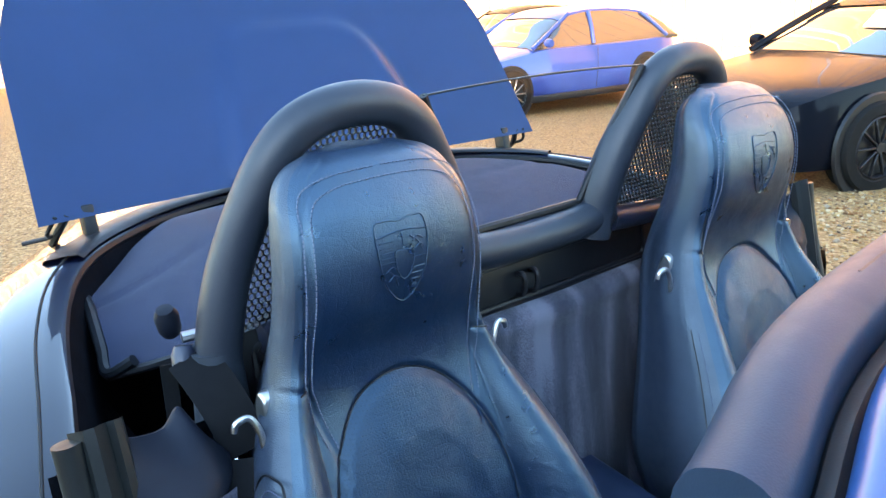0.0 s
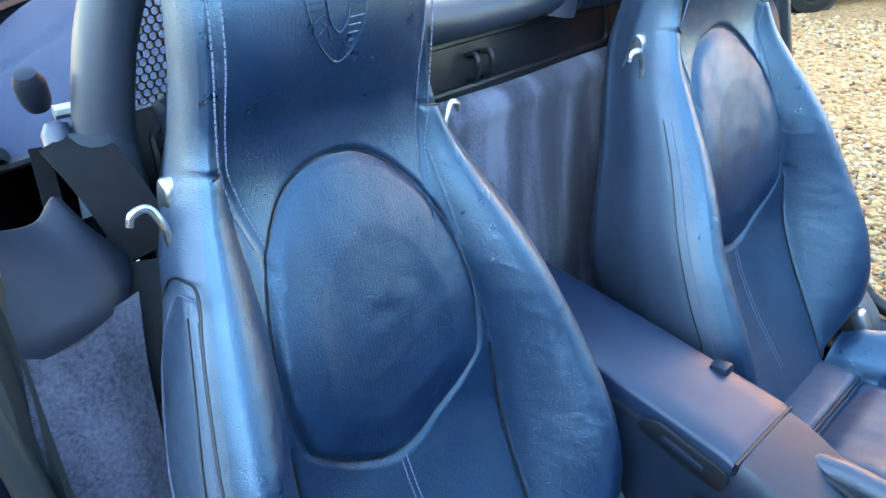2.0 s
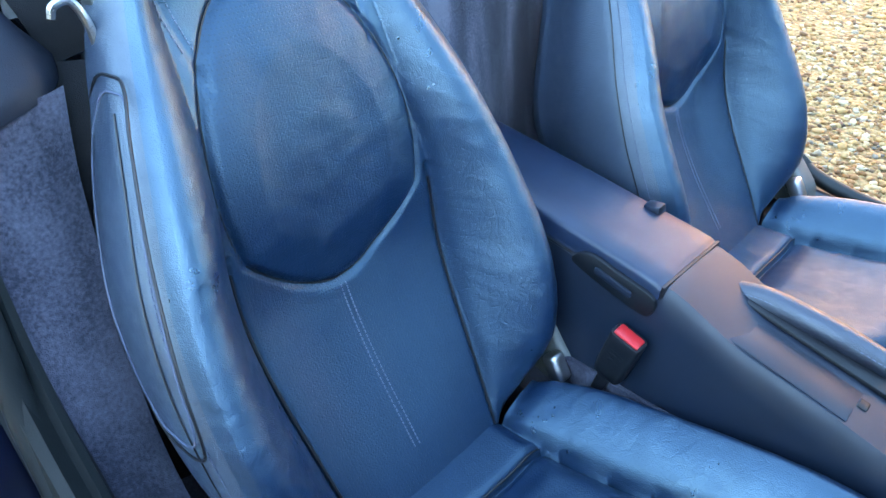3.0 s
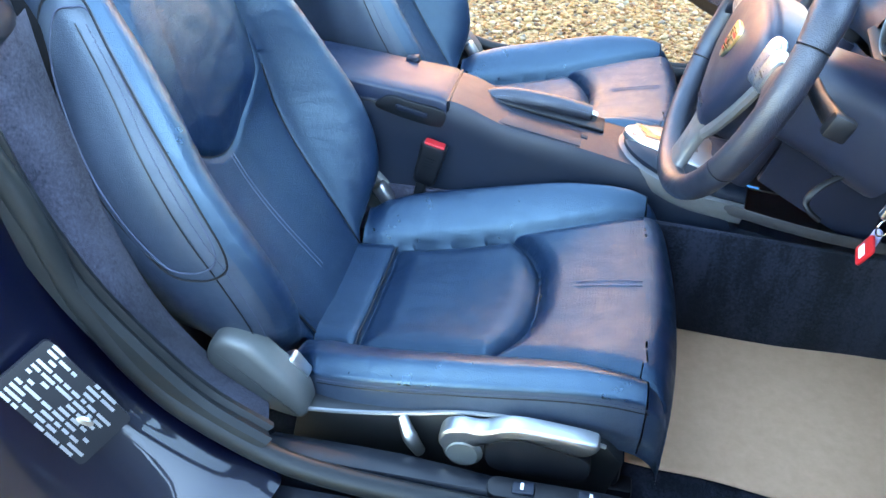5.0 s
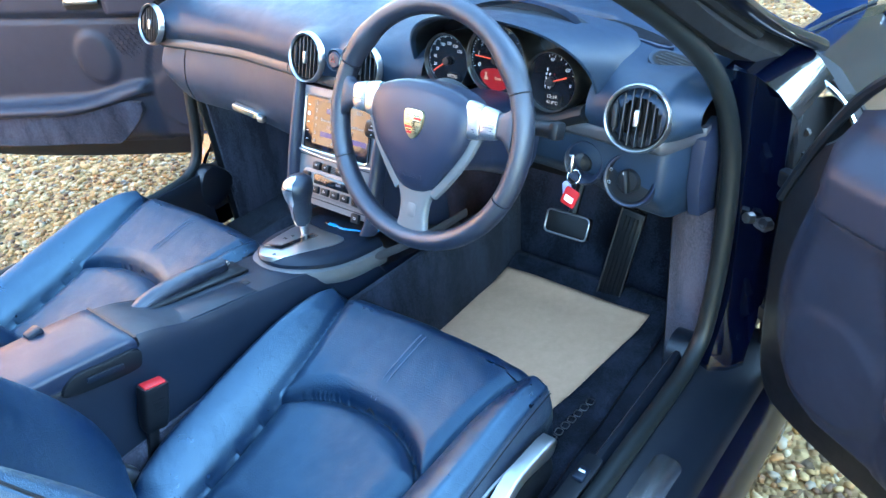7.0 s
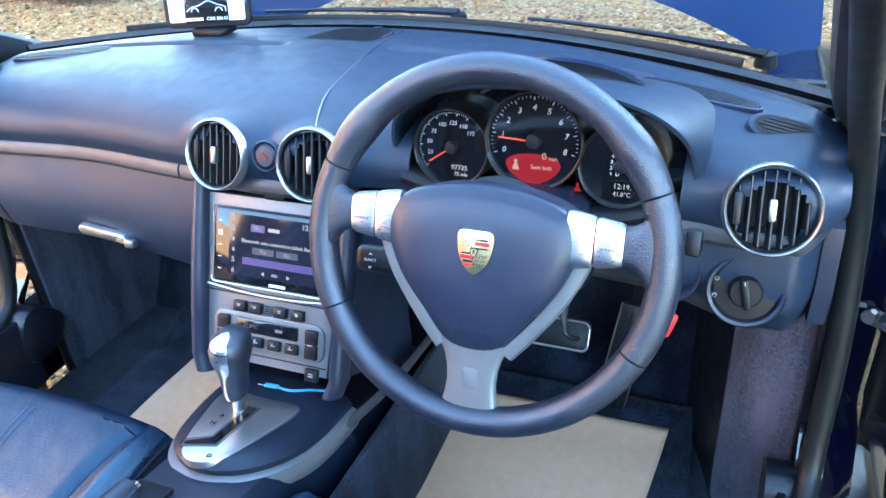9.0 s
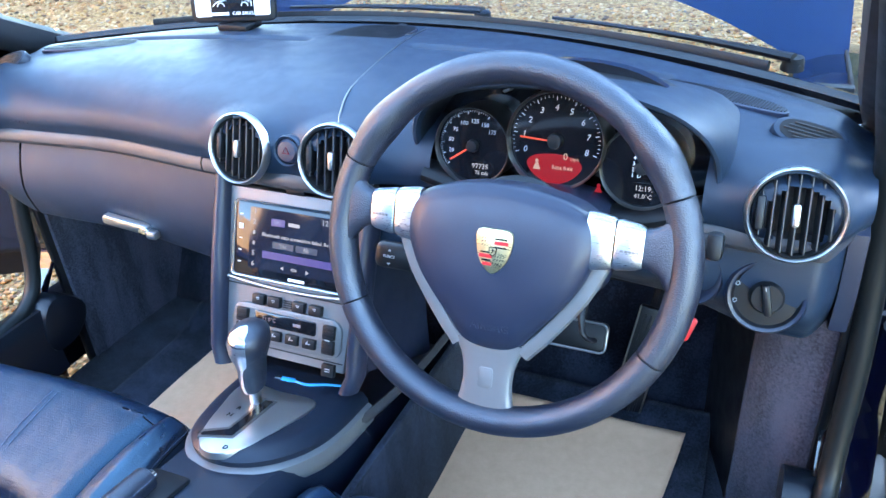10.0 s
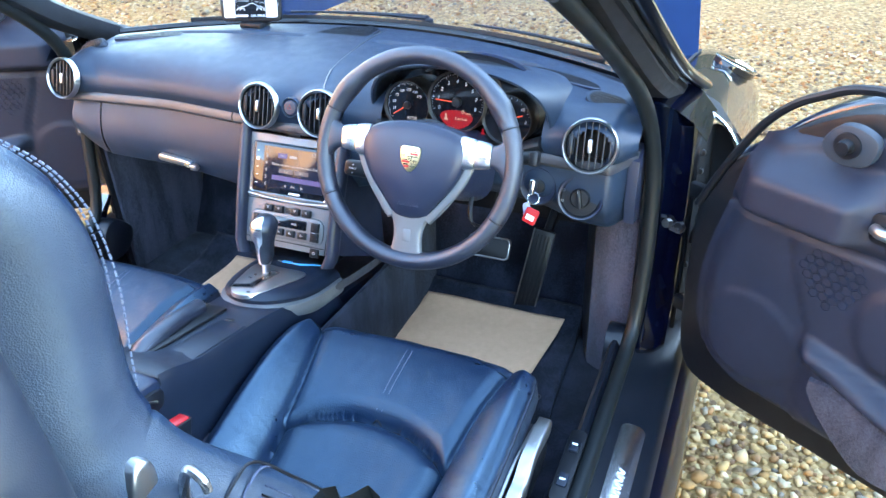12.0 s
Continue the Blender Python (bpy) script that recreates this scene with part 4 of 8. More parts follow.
for (x, y) in ((-0.0075, 0.0115), (-0.0075, 0.0080), (-0.0075, 0.0045), (0.0065, -0.0050), (0.0058, -0.0085), (0.0045, -0.0120)):
    for q in (-0.0042, -0.0014, 0.0014, 0.0042):
        tube([CM @ Vector((x + q, y - 0.0008, 0.0024)), CM @ Vector((x + q + 0.0009, y + 0.0010, 0.0026))], 0.00035, 4, raw=True, bm=bk)
slab(blob([(-0.0036, 0.0040), (0.0036, 0.0040), (0.0034, -0.0010), (0, -0.0050), (-0.0034, -0.0010)], n=3), CM @ Matrix.Translation((0, -0.0005, 0.0036)), 0.0008, bm=bk)
part("crest_shield", slab(blob([(-0.0028, 0.0032), (0.0028, 0.0032), (0.0026, -0.0008), (0, -0.0040), (-0.0026, -0.0008)], n=3), CM @ Matrix.Translation((0, -0.0005, 0.0040)), 0.0008), GOLD, wheel)
tube([CM @ Vector((-0.0008, -0.002, 0.0042)), CM @ Vector((0.0006, 0.0, 0.0043)), CM @ Vector((0.0, 0.0022, 0.0042))], 0.0006, 5, bm=bk)
part("crest_bars", bm, RED, wheel, "red enamel bars")
part("crest_marks", bk, GLOSSBLACK, wheel, "black enamel marks")
# column and stalks
column = thing("steering_column", (0.351, 0.60, 0.74), "dark navy steering column cowl with stalks behind the wheel", "steering column")
rings = []
for k, (w, h) in zip(np.linspace(0, 1, 8), ((0.05, 0.045), (0.058, 0.052), (0.062, 0.055), (0.064, 0.057), (0.066, 0.06), (0.07, 0.064), (0.075, 0.068), (0.08, 0.07))):
    c = WC - WN * (0.035 + 0.17 * k)
    rings.append([c + Vector((1, 0, 0)) * (w * math.copysign(abs(math.cos(t)) ** 0.6, math.cos(t))) + WU * (h * math.copysign(abs(math.sin(t)) ** 0.6, math.sin(t))) - WU * 0.015 for t in np.linspace(0, 2 * math.pi, 29)[:-1]])
part("column_cowl", loft(rings), DASH_LOW, column)
part("hub_cone", lathe([(0.0, -0.03), (0.06, -0.03), (0.07, -0.05), (0, -0.05)], WM, 30), BLACK, column)
ml = WM @ Matrix.Translation((-0.115, -0.035, -0.048))
part("function_stalk", box(0.085, 0.030, 0.022, ml, 0.009, 3), BLACK, column, "black trip computer stalk")
word("stalk_word", "FUNCT", ml @ Matrix.Translation((-0.022, 0.0, 0.0115)), 0.0044, KEYPRINT, column)
word("stalk_word", "RESET", ml @ Matrix.Translation((0.014, -0.006, 0.0115)), 0.0042, KEYPRINT, column)
part("stalk_arrow", slab([(-0.0022, 0), (0.0022, 0), (0, 0.0026)], ml @ Matrix.Translation((-0.022, 0.006, 0.0118)), 0.0004), KEYPRINT, column)
part("stalk_arrow", slab([(-0.0022, 0), (0, -0.0026), (0.0022, 0)], ml @ Matrix.Translation((-0.022, -0.007, 0.0118)), 0.0004), KEYPRINT, column)
mr = WM @ Matrix.Translation((0.125, 0.020, -0.055))
part("indicator_stalk", tube([mr @ Vector(q) for q in ((-0.06, 0, 0), (-0.01, 0.0, 0.0), (0.04, 0.004, 0.0), (0.062, 0.006, 0.0))], [0.008, 0.009, 0.011, 0.012], 10), BLACK, column, "black indicator stalk")
part("stalk_end", box(0.016, 0.026, 0.026, mr @ Matrix.Translation((0.068, 0.006, 0)), 0.005), BLACK, column)
bm = tube([(0.405, 0.640, 0.672), (0.408, 0.615, 0.655), (0.414, 0.600, 0.636), (0.420, 0.604, 0.624), (0.424, 0.618, 0.614)], 0.0045, 7, flat=0.7)
part("adjust_lever", bm, BLACK, column, "bent black column lever")

# ---- dashboard ----
dash = thing("dashboard", (0, 0.8, 0.60), "navy soft-skinned dashboard with round vents and grey trim strip", "dashboard")
X0, X1 = -0.665, 0.690


def dash_base_y(x):
    """How far ahead the windscreen's foot lies."""
    return 1.085 - 0.20 * (x / 0.66) ** 2


def face_y(x):
    """The rear face bows a little towards the people at its ends and middle."""
    return 0.690 - 0.020 * math.exp(-(x / 0.16) ** 2) + 0.012 * math.exp(-((abs(x) - 0.36) / 0.12) ** 2) - 0.006 * smooth(abs(x), 0.52, 0.6)


def end_round(x):
    return smooth(x, X0, X0 + 0.05) * (1 - smooth(x, X1 - 0.045, X1))


def upper(x, v):
    """v 0 at the strip's upper edge, 1 at the windscreen."""
    yb = dash_base_y(x)
    f = face_y(x)
    top = 0.838 - 0.018 * (abs(x) / 0.66) ** 3
    pts_v = [0, 0.10, 0.20, 0.30, 0.40, 0.55, 0.78, 1.0]
    py = [f, f - 0.004, f + 0.004, f + 0.026, f + 0.062, f + 0.135, (f + 0.135) * 0.45 + yb * 0.55, yb]
    pz = [0.748, 0.768, 0.790, 0.810, 0.824, top, top + 0.003, top - 0.006]
    y, z = soft(v, pts_v, py), soft(v, pts_v, pz)
    e = 1 - end_round(x)
    y += 0.05 * e
    z -= 0.03 * e * smooth(v, 0.1, 0.5)
    # soft pods round the vents
    for vx, vr in ((-0.613, 0.056), (-0.072, 0.058), (0.072, 0.058), (0.613, 0.060)):
        d = math.hypot(x - vx, (v - 0.13) * 0.34)
        k = smooth(vr * 1.55 - d, 0, vr * 0.8)
        y += (f - 0.010 - y) * k * 0.80 * (1 - smooth(v, 0.26, 0.40))
        z += 0.006 * k * smooth(v, 0.22, 0.36)
    # long slots on the top
    for sx0, sx1 in ((-0.52, -0.12), (0.04, 0.46)):
        yy = 0.955 - 0.10 * (x / 0.66) ** 2
        inside = smooth(x, sx0, sx0 + 0.03) * (1 - smooth(x, sx1 - 0.03, sx1))
        z -= 0.010 * inside * math.exp(-((y - yy) / 0.0085) ** 4)
    return Vector((x, y, z))


nx, nv = 230, 110
pts = [[upper(X0 + (X1 - X0) * i / nx, j / nv) for i in range(nx + 1)] for j in range(nv + 1)]
vs = [p for r in pts for p in r]
fs = [(j * (nx + 1) + i, j * (nx + 1) + i + 1, (j + 1) * (nx + 1) + i + 1, (j + 1) * (nx + 1) + i) for j in range(nv) for i in range(nx)
      if not any(math.hypot(vs[j * (nx + 1) + i].x - vx, vs[j * (nx + 1) + i].z - 0.776) < 0.033 and vs[j * (nx + 1) + i].y < 0.72 for vx in (-0.613, -0.072, 0.072, 0.613))
      and not (0.190 < vs[j * (nx + 1) + i].x < 0.515 and vs[j * (nx + 1) + i].y < 0.76)]
link("upper_pad", vs, fs, DASH, dash, "navy soft dashboard top")


def lower(x, v):
    f = face_y(x) + 0.008
    zb = 0.598 - 0.055 * (x + 0.58) if x < -0.10 else soft(x, [0.10, 0.22, 0.48, 0.60, 0.69], [0.60, 0.625, 0.63, 0.605, 0.60])
    zb += 0.06 * smooth(-x, 0.53, 0.66)
    z = 0.728 + (zb - 0.728) * min(1, v / 0.8)
    bulge = 0.026 * math.sin(min(1, v / 0.8) * math.pi * 0.76) if x < -0.10 else 0.012 * math.sin(min(1, v / 0.8) * math.pi)
    y = f - bulge + (0.02 if x > -0.10 else 0.004) * smooth(v, 0.45, 0.8)
    if v > 0.8:
        k = (v - 0.8) / 0.2
        y += 0.16 * k
        z -= 0.006 * math.sin(k * math.pi)
    e = 1 - end_round(x)
    y += 0.07 * e
    return Vector((x, y, z))


for name, xa, xb, lab in (("glovebox_side", X0, -0.545, ""), ("glovebox_lid", -0.541, -0.125, "navy glovebox lid"), ("knee_panel", 0.118, X1, "navy lower panel")):
    n2, m2 = 90, 44
    vs = [lower(xa + (xb - xa) * i / n2, j / m2) for j in range(m2 + 1) for i in range(n2 + 1)]
    fs = [(j * (n2 + 1) + i, j * (n2 + 1) + i + 1, (j + 1) * (n2 + 1) + i + 1, (j + 1) * (n2 + 1) + i) for j in range(m2) for i in range(n2)]
    link(name, vs, fs, DASH, dash, lab)
# dark hollow behind the seams, and the strip
part("dash_core", box(1.26, 0.16, 0.18, pose(0.01, 0.885, 0.715), 0.02), BLACK, dash)
for xa, xb, zz in ((-0.655, -0.16, 0.738), (-0.157, -0.115, 0.738), (-0.112, 0.118, 0.738), (0.478, 0.688, 0.738)):
    ring = []
    n3 = 40
    for i in range(n3 + 1):
        x = xa + (xb - xa) * i / n3
        f = face_y(x) + 0.07 * (1 - end_round(x))
        ring.append([Vector((x, f + dy, zz + dz)) for dy, dz in ((0.012, 0.011), (-0.002, 0.010), (-0.007, 0.004), (-0.008, -0.006), (-0.003, -0.013), (0.012, -0.013))])
    part("trim_strip", loft(ring), STRIP, dash, "grey metallic trim strip")
HM = basis(Vector((-0.343, 0.6725, 0.611)), Vector((0.995, 0, -0.10)).normalized(), Vector((0.10, 0, 0.995)).normalized(), Vector((0, -1, 0)))
part("glovebox_handle", slab(round_rect(0.092, 0.017, 0.008), HM, 0.012, 0.004), SILVER, dash, "silver glovebox handle")
part("glovebox_lock", slab(blob([(0.026, -0.006), (0.032, 0.005), (0.044, 0.006), (0.052, -0.004), (0.056, -0.011), (0.040, -0.009)], n=3), HM @ Matrix.Translation((0, 0, 0.001)), 0.014, 0.003), CHROME, dash, "bright lock end of the handle")
part("handle_button", box(0.020, 0.014, 0.014, pose(-0.290, 0.676, 0.602), 0.004), SILVER, dash)
mk = bmesh.new()
for k in range(6):
    box(0.006, 0.001, 0.003, pose(-0.545 + 0.0085 * k, face_y(-0.54) - 0.0035, 0.763), 0, 1, mk)
part("airbag_marking", mk, DASH_LOW, dash)
part("dash_screw_cover", box(0.03, 0.006, 0.008, pose(0.0, face_y(0) + 0.0, 0.7215), 0.002), BLACK, dash)
# passenger grab shade on the right end
part("end_cap", slab([(0.735, 0.735), (0.80, 0.745), (0.86, 0.70), (0.87, 0.60), (0.80, 0.585), (0.735, 0.605), (0.722, 0.66)], basis(Vector((0.694, 0, 0)), Vector((0, 1, 0)), Vector((0, 0, 1)), Vector((1, 0, 0))), 0.02, 0.003), DASH_LOW, dash)


def vent(loc, r, nrm, knob_x=0.0):
    v = thing("air_vent", loc, "round air vent with satin ring and black vertical slats", "air vent", "round dashboard vents")
    m = facing(loc, nrm)
    part("ring", lathe([(r * 0.90, -0.004), (r * 0.92, 0.003), (r * 0.97, 0.0055), (r * 1.01, 0.003), (r * 1.03, -0.008), (r * 0.92, -0.010)], m, 56, closed=True), SILVER, v, "satin metal ring")
    part("duct", lathe([(r * 0.88, 0.002), (r * 0.86, -0.035), (0, -0.036)], m, 40), DUCT, v)
    for k in range(-3, 4):
        x = k * r * 0.235
        h = math.sqrt(max(0.0, (r * 0.86) ** 2 - x * x))
        part("slat", box(0.0024, 2 * h, 0.020, m @ Matrix.Translation((x, 0, -0.011)) @ pose(0, 0, 0, 0, 6, 0), 0.0008, 1), VENTSLAT, v)
    part("slide_knob", box(0.008, r * 0.50, 0.010, m @ Matrix.Translation((knob_x, 0, 0.001)), 0.003), SILVER, v, "silver slide knob")
    part("shut_wheel", box(0.009, r * 0.75, 0.014, m @ Matrix.Translation((-r * 0.70, 0, -0.006)), 0.003), BLACK, v)
    return v


vent((-0.613, 0.668, 0.782), 0.046, (-0.05, -1, 0.36))
vent((-0.072, 0.658, 0.782), 0.047, (-0.06, -1, 0.34))
vent((0.072, 0.658, 0.782), 0.047, (0.06, -1, 0.34))
vent((0.613, 0.672, 0.782), 0.049, (0.10, -1, 0.40))
hz = thing("hazard_button", (0.004, 0.660, 0.785), "round dark hazard warning button with a red triangle", "button")
mh = facing((0.004, 0.664, 0.785), (0, -1, 0.3))
part("button", lathe([(0, 0.006), (0.013, 0.005), (0.016, 0.002), (0.0165, -0.01), (0, -0.01)], mh, 30), DASH_LOW, hz)
part("rim", lathe([(0.0175, 0.002), (0.0195, 0.004), (0.021, 0.001), (0.021, -0.008)], mh, 30), DASH, hz)
bm = tube([mh @ Vector((0.0055 * math.cos(a), 0.0055 * math.sin(a), 0.0062)) for a in (math.pi / 2, math.pi * 7 / 6, math.pi * 11 / 6)], 0.0007, 5, True, raw=True)
part("triangle", bm, RED, hz, "red warning triangle")
# defroster outlets and grilles
for sx in (-1, 1):
    dv = thing("defroster_outlet", (sx * 0.625, 0.80, 0.815), "small oval black side window outlet in the dashboard", "air vent", "side outlets")
    md = facing(upper(sx * 0.618, 0.47) + Vector((0, 0, 0.002)), (sx * 0.25, -0.55, 0.85), (0, 1, 0.3))
    oval_line = blob([(0.042, 0), (0.026, 0.017), (-0.026, 0.017), (-0.042, 0), (-0.026, -0.016), (0.026, -0.016)])
    part("frame", slab(oval_line, md, 0.012, 0.003), DASH, dv)
    part("mouth", slab([(x * 0.84, y * 0.80) for x, y in oval_line], md @ Matrix.Translation((0, 0, 0.0006)), 0.004), DUCT, dv)
    for k in range(-2, 3):
        part("slat", box(0.062 - abs(k) * 0.011, 0.0022, 0.0016, md @ Matrix.Translation((0, k * 0.0046, 0.0014)) @ pose(0, 0, 0, 20, 0, 0), 0.0006, 1), VENTSLAT, dv)


def grille(outline, m, label):
    g = thing("dash_grille", m.translation, label, "grille")
    part("grille_plate", slab(outline, m, 0.006, 0.0015), DASH_LOW, g)
    bm = bmesh.new()
    xs = [p[0] for p in outline]
    ys = [p[1] for p in outline]
    x = min(xs) + 0.004
    while x < max(xs) - 0.003:
        hits = []
        for (ax, ay), (cx, cy) in zip(outline, outline[1:] + outline[:1]):
            if (ax - x) * (cx - x) < 0:
                hits.append(ay + (cy - ay) * (x - ax) / (cx - ax))
        if len(hits) >= 2:
            a, c = min(hits) + 0.004, max(hits) - 0.004
            if c > a:
                box(0.0016, c - a, 0.0012, m @ Matrix.Translation((x, (a + c) / 2, 0.0008)), 0, 1, bm)
        x += 0.0038
    part("grille_bar", bm, BLACK, g)


for sx in (-1, 1):
    p = upper(sx * 0.515, 0.66)
    grille(blob([(-0.075, 0.016), (0.0, 0.019), (0.07, 0.006), (0.082, -0.014), (0.03, -0.018), (-0.07, -0.016)]), facing(p + Vector((0, 0, 0.002)), (0, -0.06, 1), (sx * 0.34, 1, 0)) @ Matrix.Diagonal((sx, 1, 1, 1)), "finely slotted defroster grille on the dashboard top")
spk = upper(-0.035, 0.88)
grille(blob([(-0.085, -0.036), (-0.058, 0.018), (-0.02, 0.040), (0.052, 0.042), (0.050, 0.0), (0.040, -0.036), (0.0, -0.050), (-0.05, -0.050)]), facing(spk + Vector((0, -0.012, 0.0025)), (0, -0.05, 1), (0, 1, 0)), "dark speaker grille in the middle of the dashboard")
sensor = thing("sun_sensor", (-0.012, 1.02, 0.84), "small black light sensor on the speaker grille", "sensor")
part("sensor_cap", box(0.016, 0.010, 0.008, Matrix.Translation(upper(-0.012, 0.95) + Vector((0, -0.002, 0.005))), 0.003), BLACK, sensor)
part("pad_seam", tube([upper(x, v) + Vector((0, 0, 0.0004)) for x, v in ((0.024, 0.98), (0.028, 0.85), (0.034, 0.70), (0.042, 0.5), (0.056, 0.36), (0.075, 0.30))], 0.0012, 5), GREYTRIM, dash, "pale seam")

# ---- instrument binnacle ----
pod = thing("instrument_cluster", (0.351, 0.73, 0.75), "hooded cluster of three overlapping black dials with lit displays", "instrument cluster")
GN = Vector((0, -0.97, 0.20)).normalized()


def hood_ring(scale, y, pull, h):
    out = []
    for i in range(49):
        a = math.pi * (-0.12 + 1.24 * i / 48)
        cx, cz = math.cos(a), math.sin(a)
        up = max(0.0, cz)
        z = 0.792 + h * up ** 0.85 if cz > 0 else 0.792 + 0.15 * cz
        out.append(Vector((0.353 + 0.181 * scale * math.copysign(abs(cx) ** 0.80, cx), y - pull * up, z)))
    return out


rings = [hood_ring(1.12, 0.90, 0.0, 0.046), hood_ring(1.11, 0.82, 0.0, 0.078), hood_ring(1.08, 0.745, 0.02, 0.100), hood_ring(1.035, 0.708, 0.042, 0.112), hood_ring(1.005, 0.700, 0.046, 0.114), hood_ring(0.985, 0.699, 0.044, 0.110), hood_ring(0.968, 0.706, 0.040, 0.104)]
part("hood", loft(rings, False, False), DASH, pod, "navy hood over the dials")
part("hood_lining", loft([hood_ring(0.968, 0.706, 0.040, 0.104), hood_ring(0.94, 0.73, 0.03, 0.098), hood_ring(0.92, 0.79, 0.0, 0.094)], False, False), BLACK, pod, "dark inside of the hood")
part("cluster_panel", slab(blob([(-0.175, -0.075), (-0.165, 0.03), (-0.09, 0.085), (0, 0.10), (0.09, 0.085), (0.165, 0.03), (0.175, -0.075), (0, -0.085)]), facing((0.353, 0.745, 0.800), GN), 0.03), GLOSSBLACK, pod)
part("hood_light_strip", tube([(0.285, 0.715, 0.872), (0.31, 0.708, 0.886), (0.35, 0.704, 0.892)], 0.004, 8, flat=0.5), SILVER, pod)


def gauge(c, r, marks, needle, nlen, lead=0.0):
    m = facing(c, GN)
    d = part("dial", lathe([(0, 0.0), (r * 0.97, 0.0), (r * 0.985, 0.004)], m, 60), GLOSSBLACK, pod)
    part("bezel", lathe([(r * 0.955, 0.002), (r * 0.965, 0.007), (r * 0.99, 0.009), (r * 1.01, 0.005), (r * 1.02, -0.045), (r * 0.95, -0.01)], m, 60, closed=True), GREYTRIM, pod, "thin grey bezel")
    tk = bmesh.new()
    for a, big in marks:
        rr = r * (0.84 if big else 0.875)
        w = r * (0.075 if big else 0.045)
        box(w, 0.0009 if big else 0.0005, 0.0003, m @ pose(0, 0, 0.0009, 0, 0, math.degrees(a)) @ Matrix.Translation((rr, 0, 0)), 0, 1, tk)
    part("dial_ticks", tk, DIALPRINT, d)
    a, la = needle, nlen * r
    nd = bmesh.new()
    box(la, 0.0022, 0.0012, m @ pose(0, 0, 0.006, 0, 0, math.degrees(a)) @ Matrix.Translation((la / 2 + r * 0.10, 0, 0)), 0.0004, 1, nd)
    part("needle", nd, ORANGE, d, "orange needle")
    part("needle_hub", lathe([(0, 0.010), (r * 0.14, 0.009), (r * 0.17, 0.002)], m, 24), BLACK, d)
    return m, d


def dial_words(m, d, r, texts, size, rad):
    for a, t in texts:
        word("dial_number", t, m @ Matrix.Translation((r * rad * math.cos(a), r * rad * math.sin(a), 0.0012)), size, DIALPRINT, d, 0.0002, shear=0.15)


deg = math.radians
TM, TD = gauge(Vector((0.350, 0.704, 0.822)), 0.0580, [(deg(200 - 5.4 * k), k % 5 == 0) for k in range(0, 41)], deg(177), 0.62)
dial_words(TM, TD, 0.0580, [(deg(200 - 27 * k), str(k)) for k in range(9)], 0.0098, 0.66)
SM, SD = gauge(Vector((0.249, 0.700, 0.806)), 0.0475, [(deg(218 - 3.9 * k), k % 5 == 0) for k in range(0, 41)], deg(214), 0.60)
dial_words(SM, SD, 0.0475, [(deg(v), t) for v, t in ((196, "25"), (170, "50"), (143, "75"), (116, "100"), (88, "125"), (62, "150"), (38, "175"))], 0.0070, 0.62)
RM, RD = gauge(Vector((0.450, 0.706, 0.799)), 0.0475, [(deg(100 - 8 * k), k % 2 == 0) for k in range(0, 12)], deg(20), 0.55)
dial_words(RM, RD, 0.0475, [(deg(92), "40"), (deg(38), "60"), (deg(-4), "0")], 0.0075, 0.72)
# displays
red = slab(blob([(-0.033, 0.002), (-0.024, 0.011), (0, 0.0145), (0.024, 0.011), (0.033, 0.002), (0.026, -0.010), (0.012, -0.019), (0, -0.021), (-0.012, -0.019), (-0.026, -0.010)]), TM @ Matrix.Translation((0, -0.030, 0.0016)), 0.0008)
part("red_display", red, GLOW_RED, TD, "glowing red warning display")
word("display_word", "Seat belt", TM @ Matrix.Translation((0.010, -0.031, 0.0020)), 0.0072, GLOW_LETTER, TD)
word("display_word", "0", TM @ Matrix.Translation((0.013, -0.0175, 0.0020)), 0.0115, GLOW_LETTER, TD)
word("display_word", "mph", TM @ Matrix.Translation((0.024, -0.0195, 0.0020)), 0.0058, GLOW_LETTER, TD)
bm = lathe([(0, 0.0004), (0.0022, 0.0004)], TM @ Matrix.Translation((-0.0205, -0.025, 0.0020)), 12)
slab([(-0.0045, -0.004), (0.0045, -0.004), (0.0015, 0.004), (-0.0015, 0.004)], TM @ Matrix.Translation((-0.0205, -0.0315, 0.0024)), 0.0004, bm=bm)
part("belt_symbol", bm, GLOW_LETTER, TD, "lit seat belt symbol")
part("lcd", slab(round_rect(0.034, 0.019, 0.008), SM @ Matrix.Translation((0.010, -0.028, 0.0014)), 0.0006), GLOSSBLACK, SD)
word("display_word", "97735", SM @ Matrix.Translation((0.010, -0.0245, 0.0020)), 0.0085, GLOW_WHITE, SD)
word("display_word", "75 mls", SM @ Matrix.Translation((0.012, -0.0325, 0.0020)), 0.0065, GLOW_WHITE, SD)
part("lcd", slab(round_rect(0.036, 0.020, 0.008), RM @ Matrix.Translation((0.004, -0.027, 0.0014)), 0.0006), GLOSSBLACK, RD)
word("display_word", "12:19.", RM @ Matrix.Translation((0.004, -0.0235, 0.0020)), 0.0085, GLOW_WHITE, RD)
word("display_word", "41.0°C", RM @ Matrix.Translation((0.004, -0.0325, 0.0020)), 0.0072, GLOW_WHITE, RD)
for k, (a, c) in enumerate((("5", ""), ("4", "P"), ("3", "R"), ("2", "N"), ("1", "D"))):
    word("display_word", a + "  " + c, RM @ Matrix.Translation((-0.006, 0.018 - 0.0068 * k, 0.0020)), 0.0062, WHITE, RD)
part("gear_light", lathe([(0, 0.0004), (0.0013, 0.0004)], RM @ Matrix.Translation((0.0055, 0.0125, 0.0022)), 10), GLOW_RED, RD)
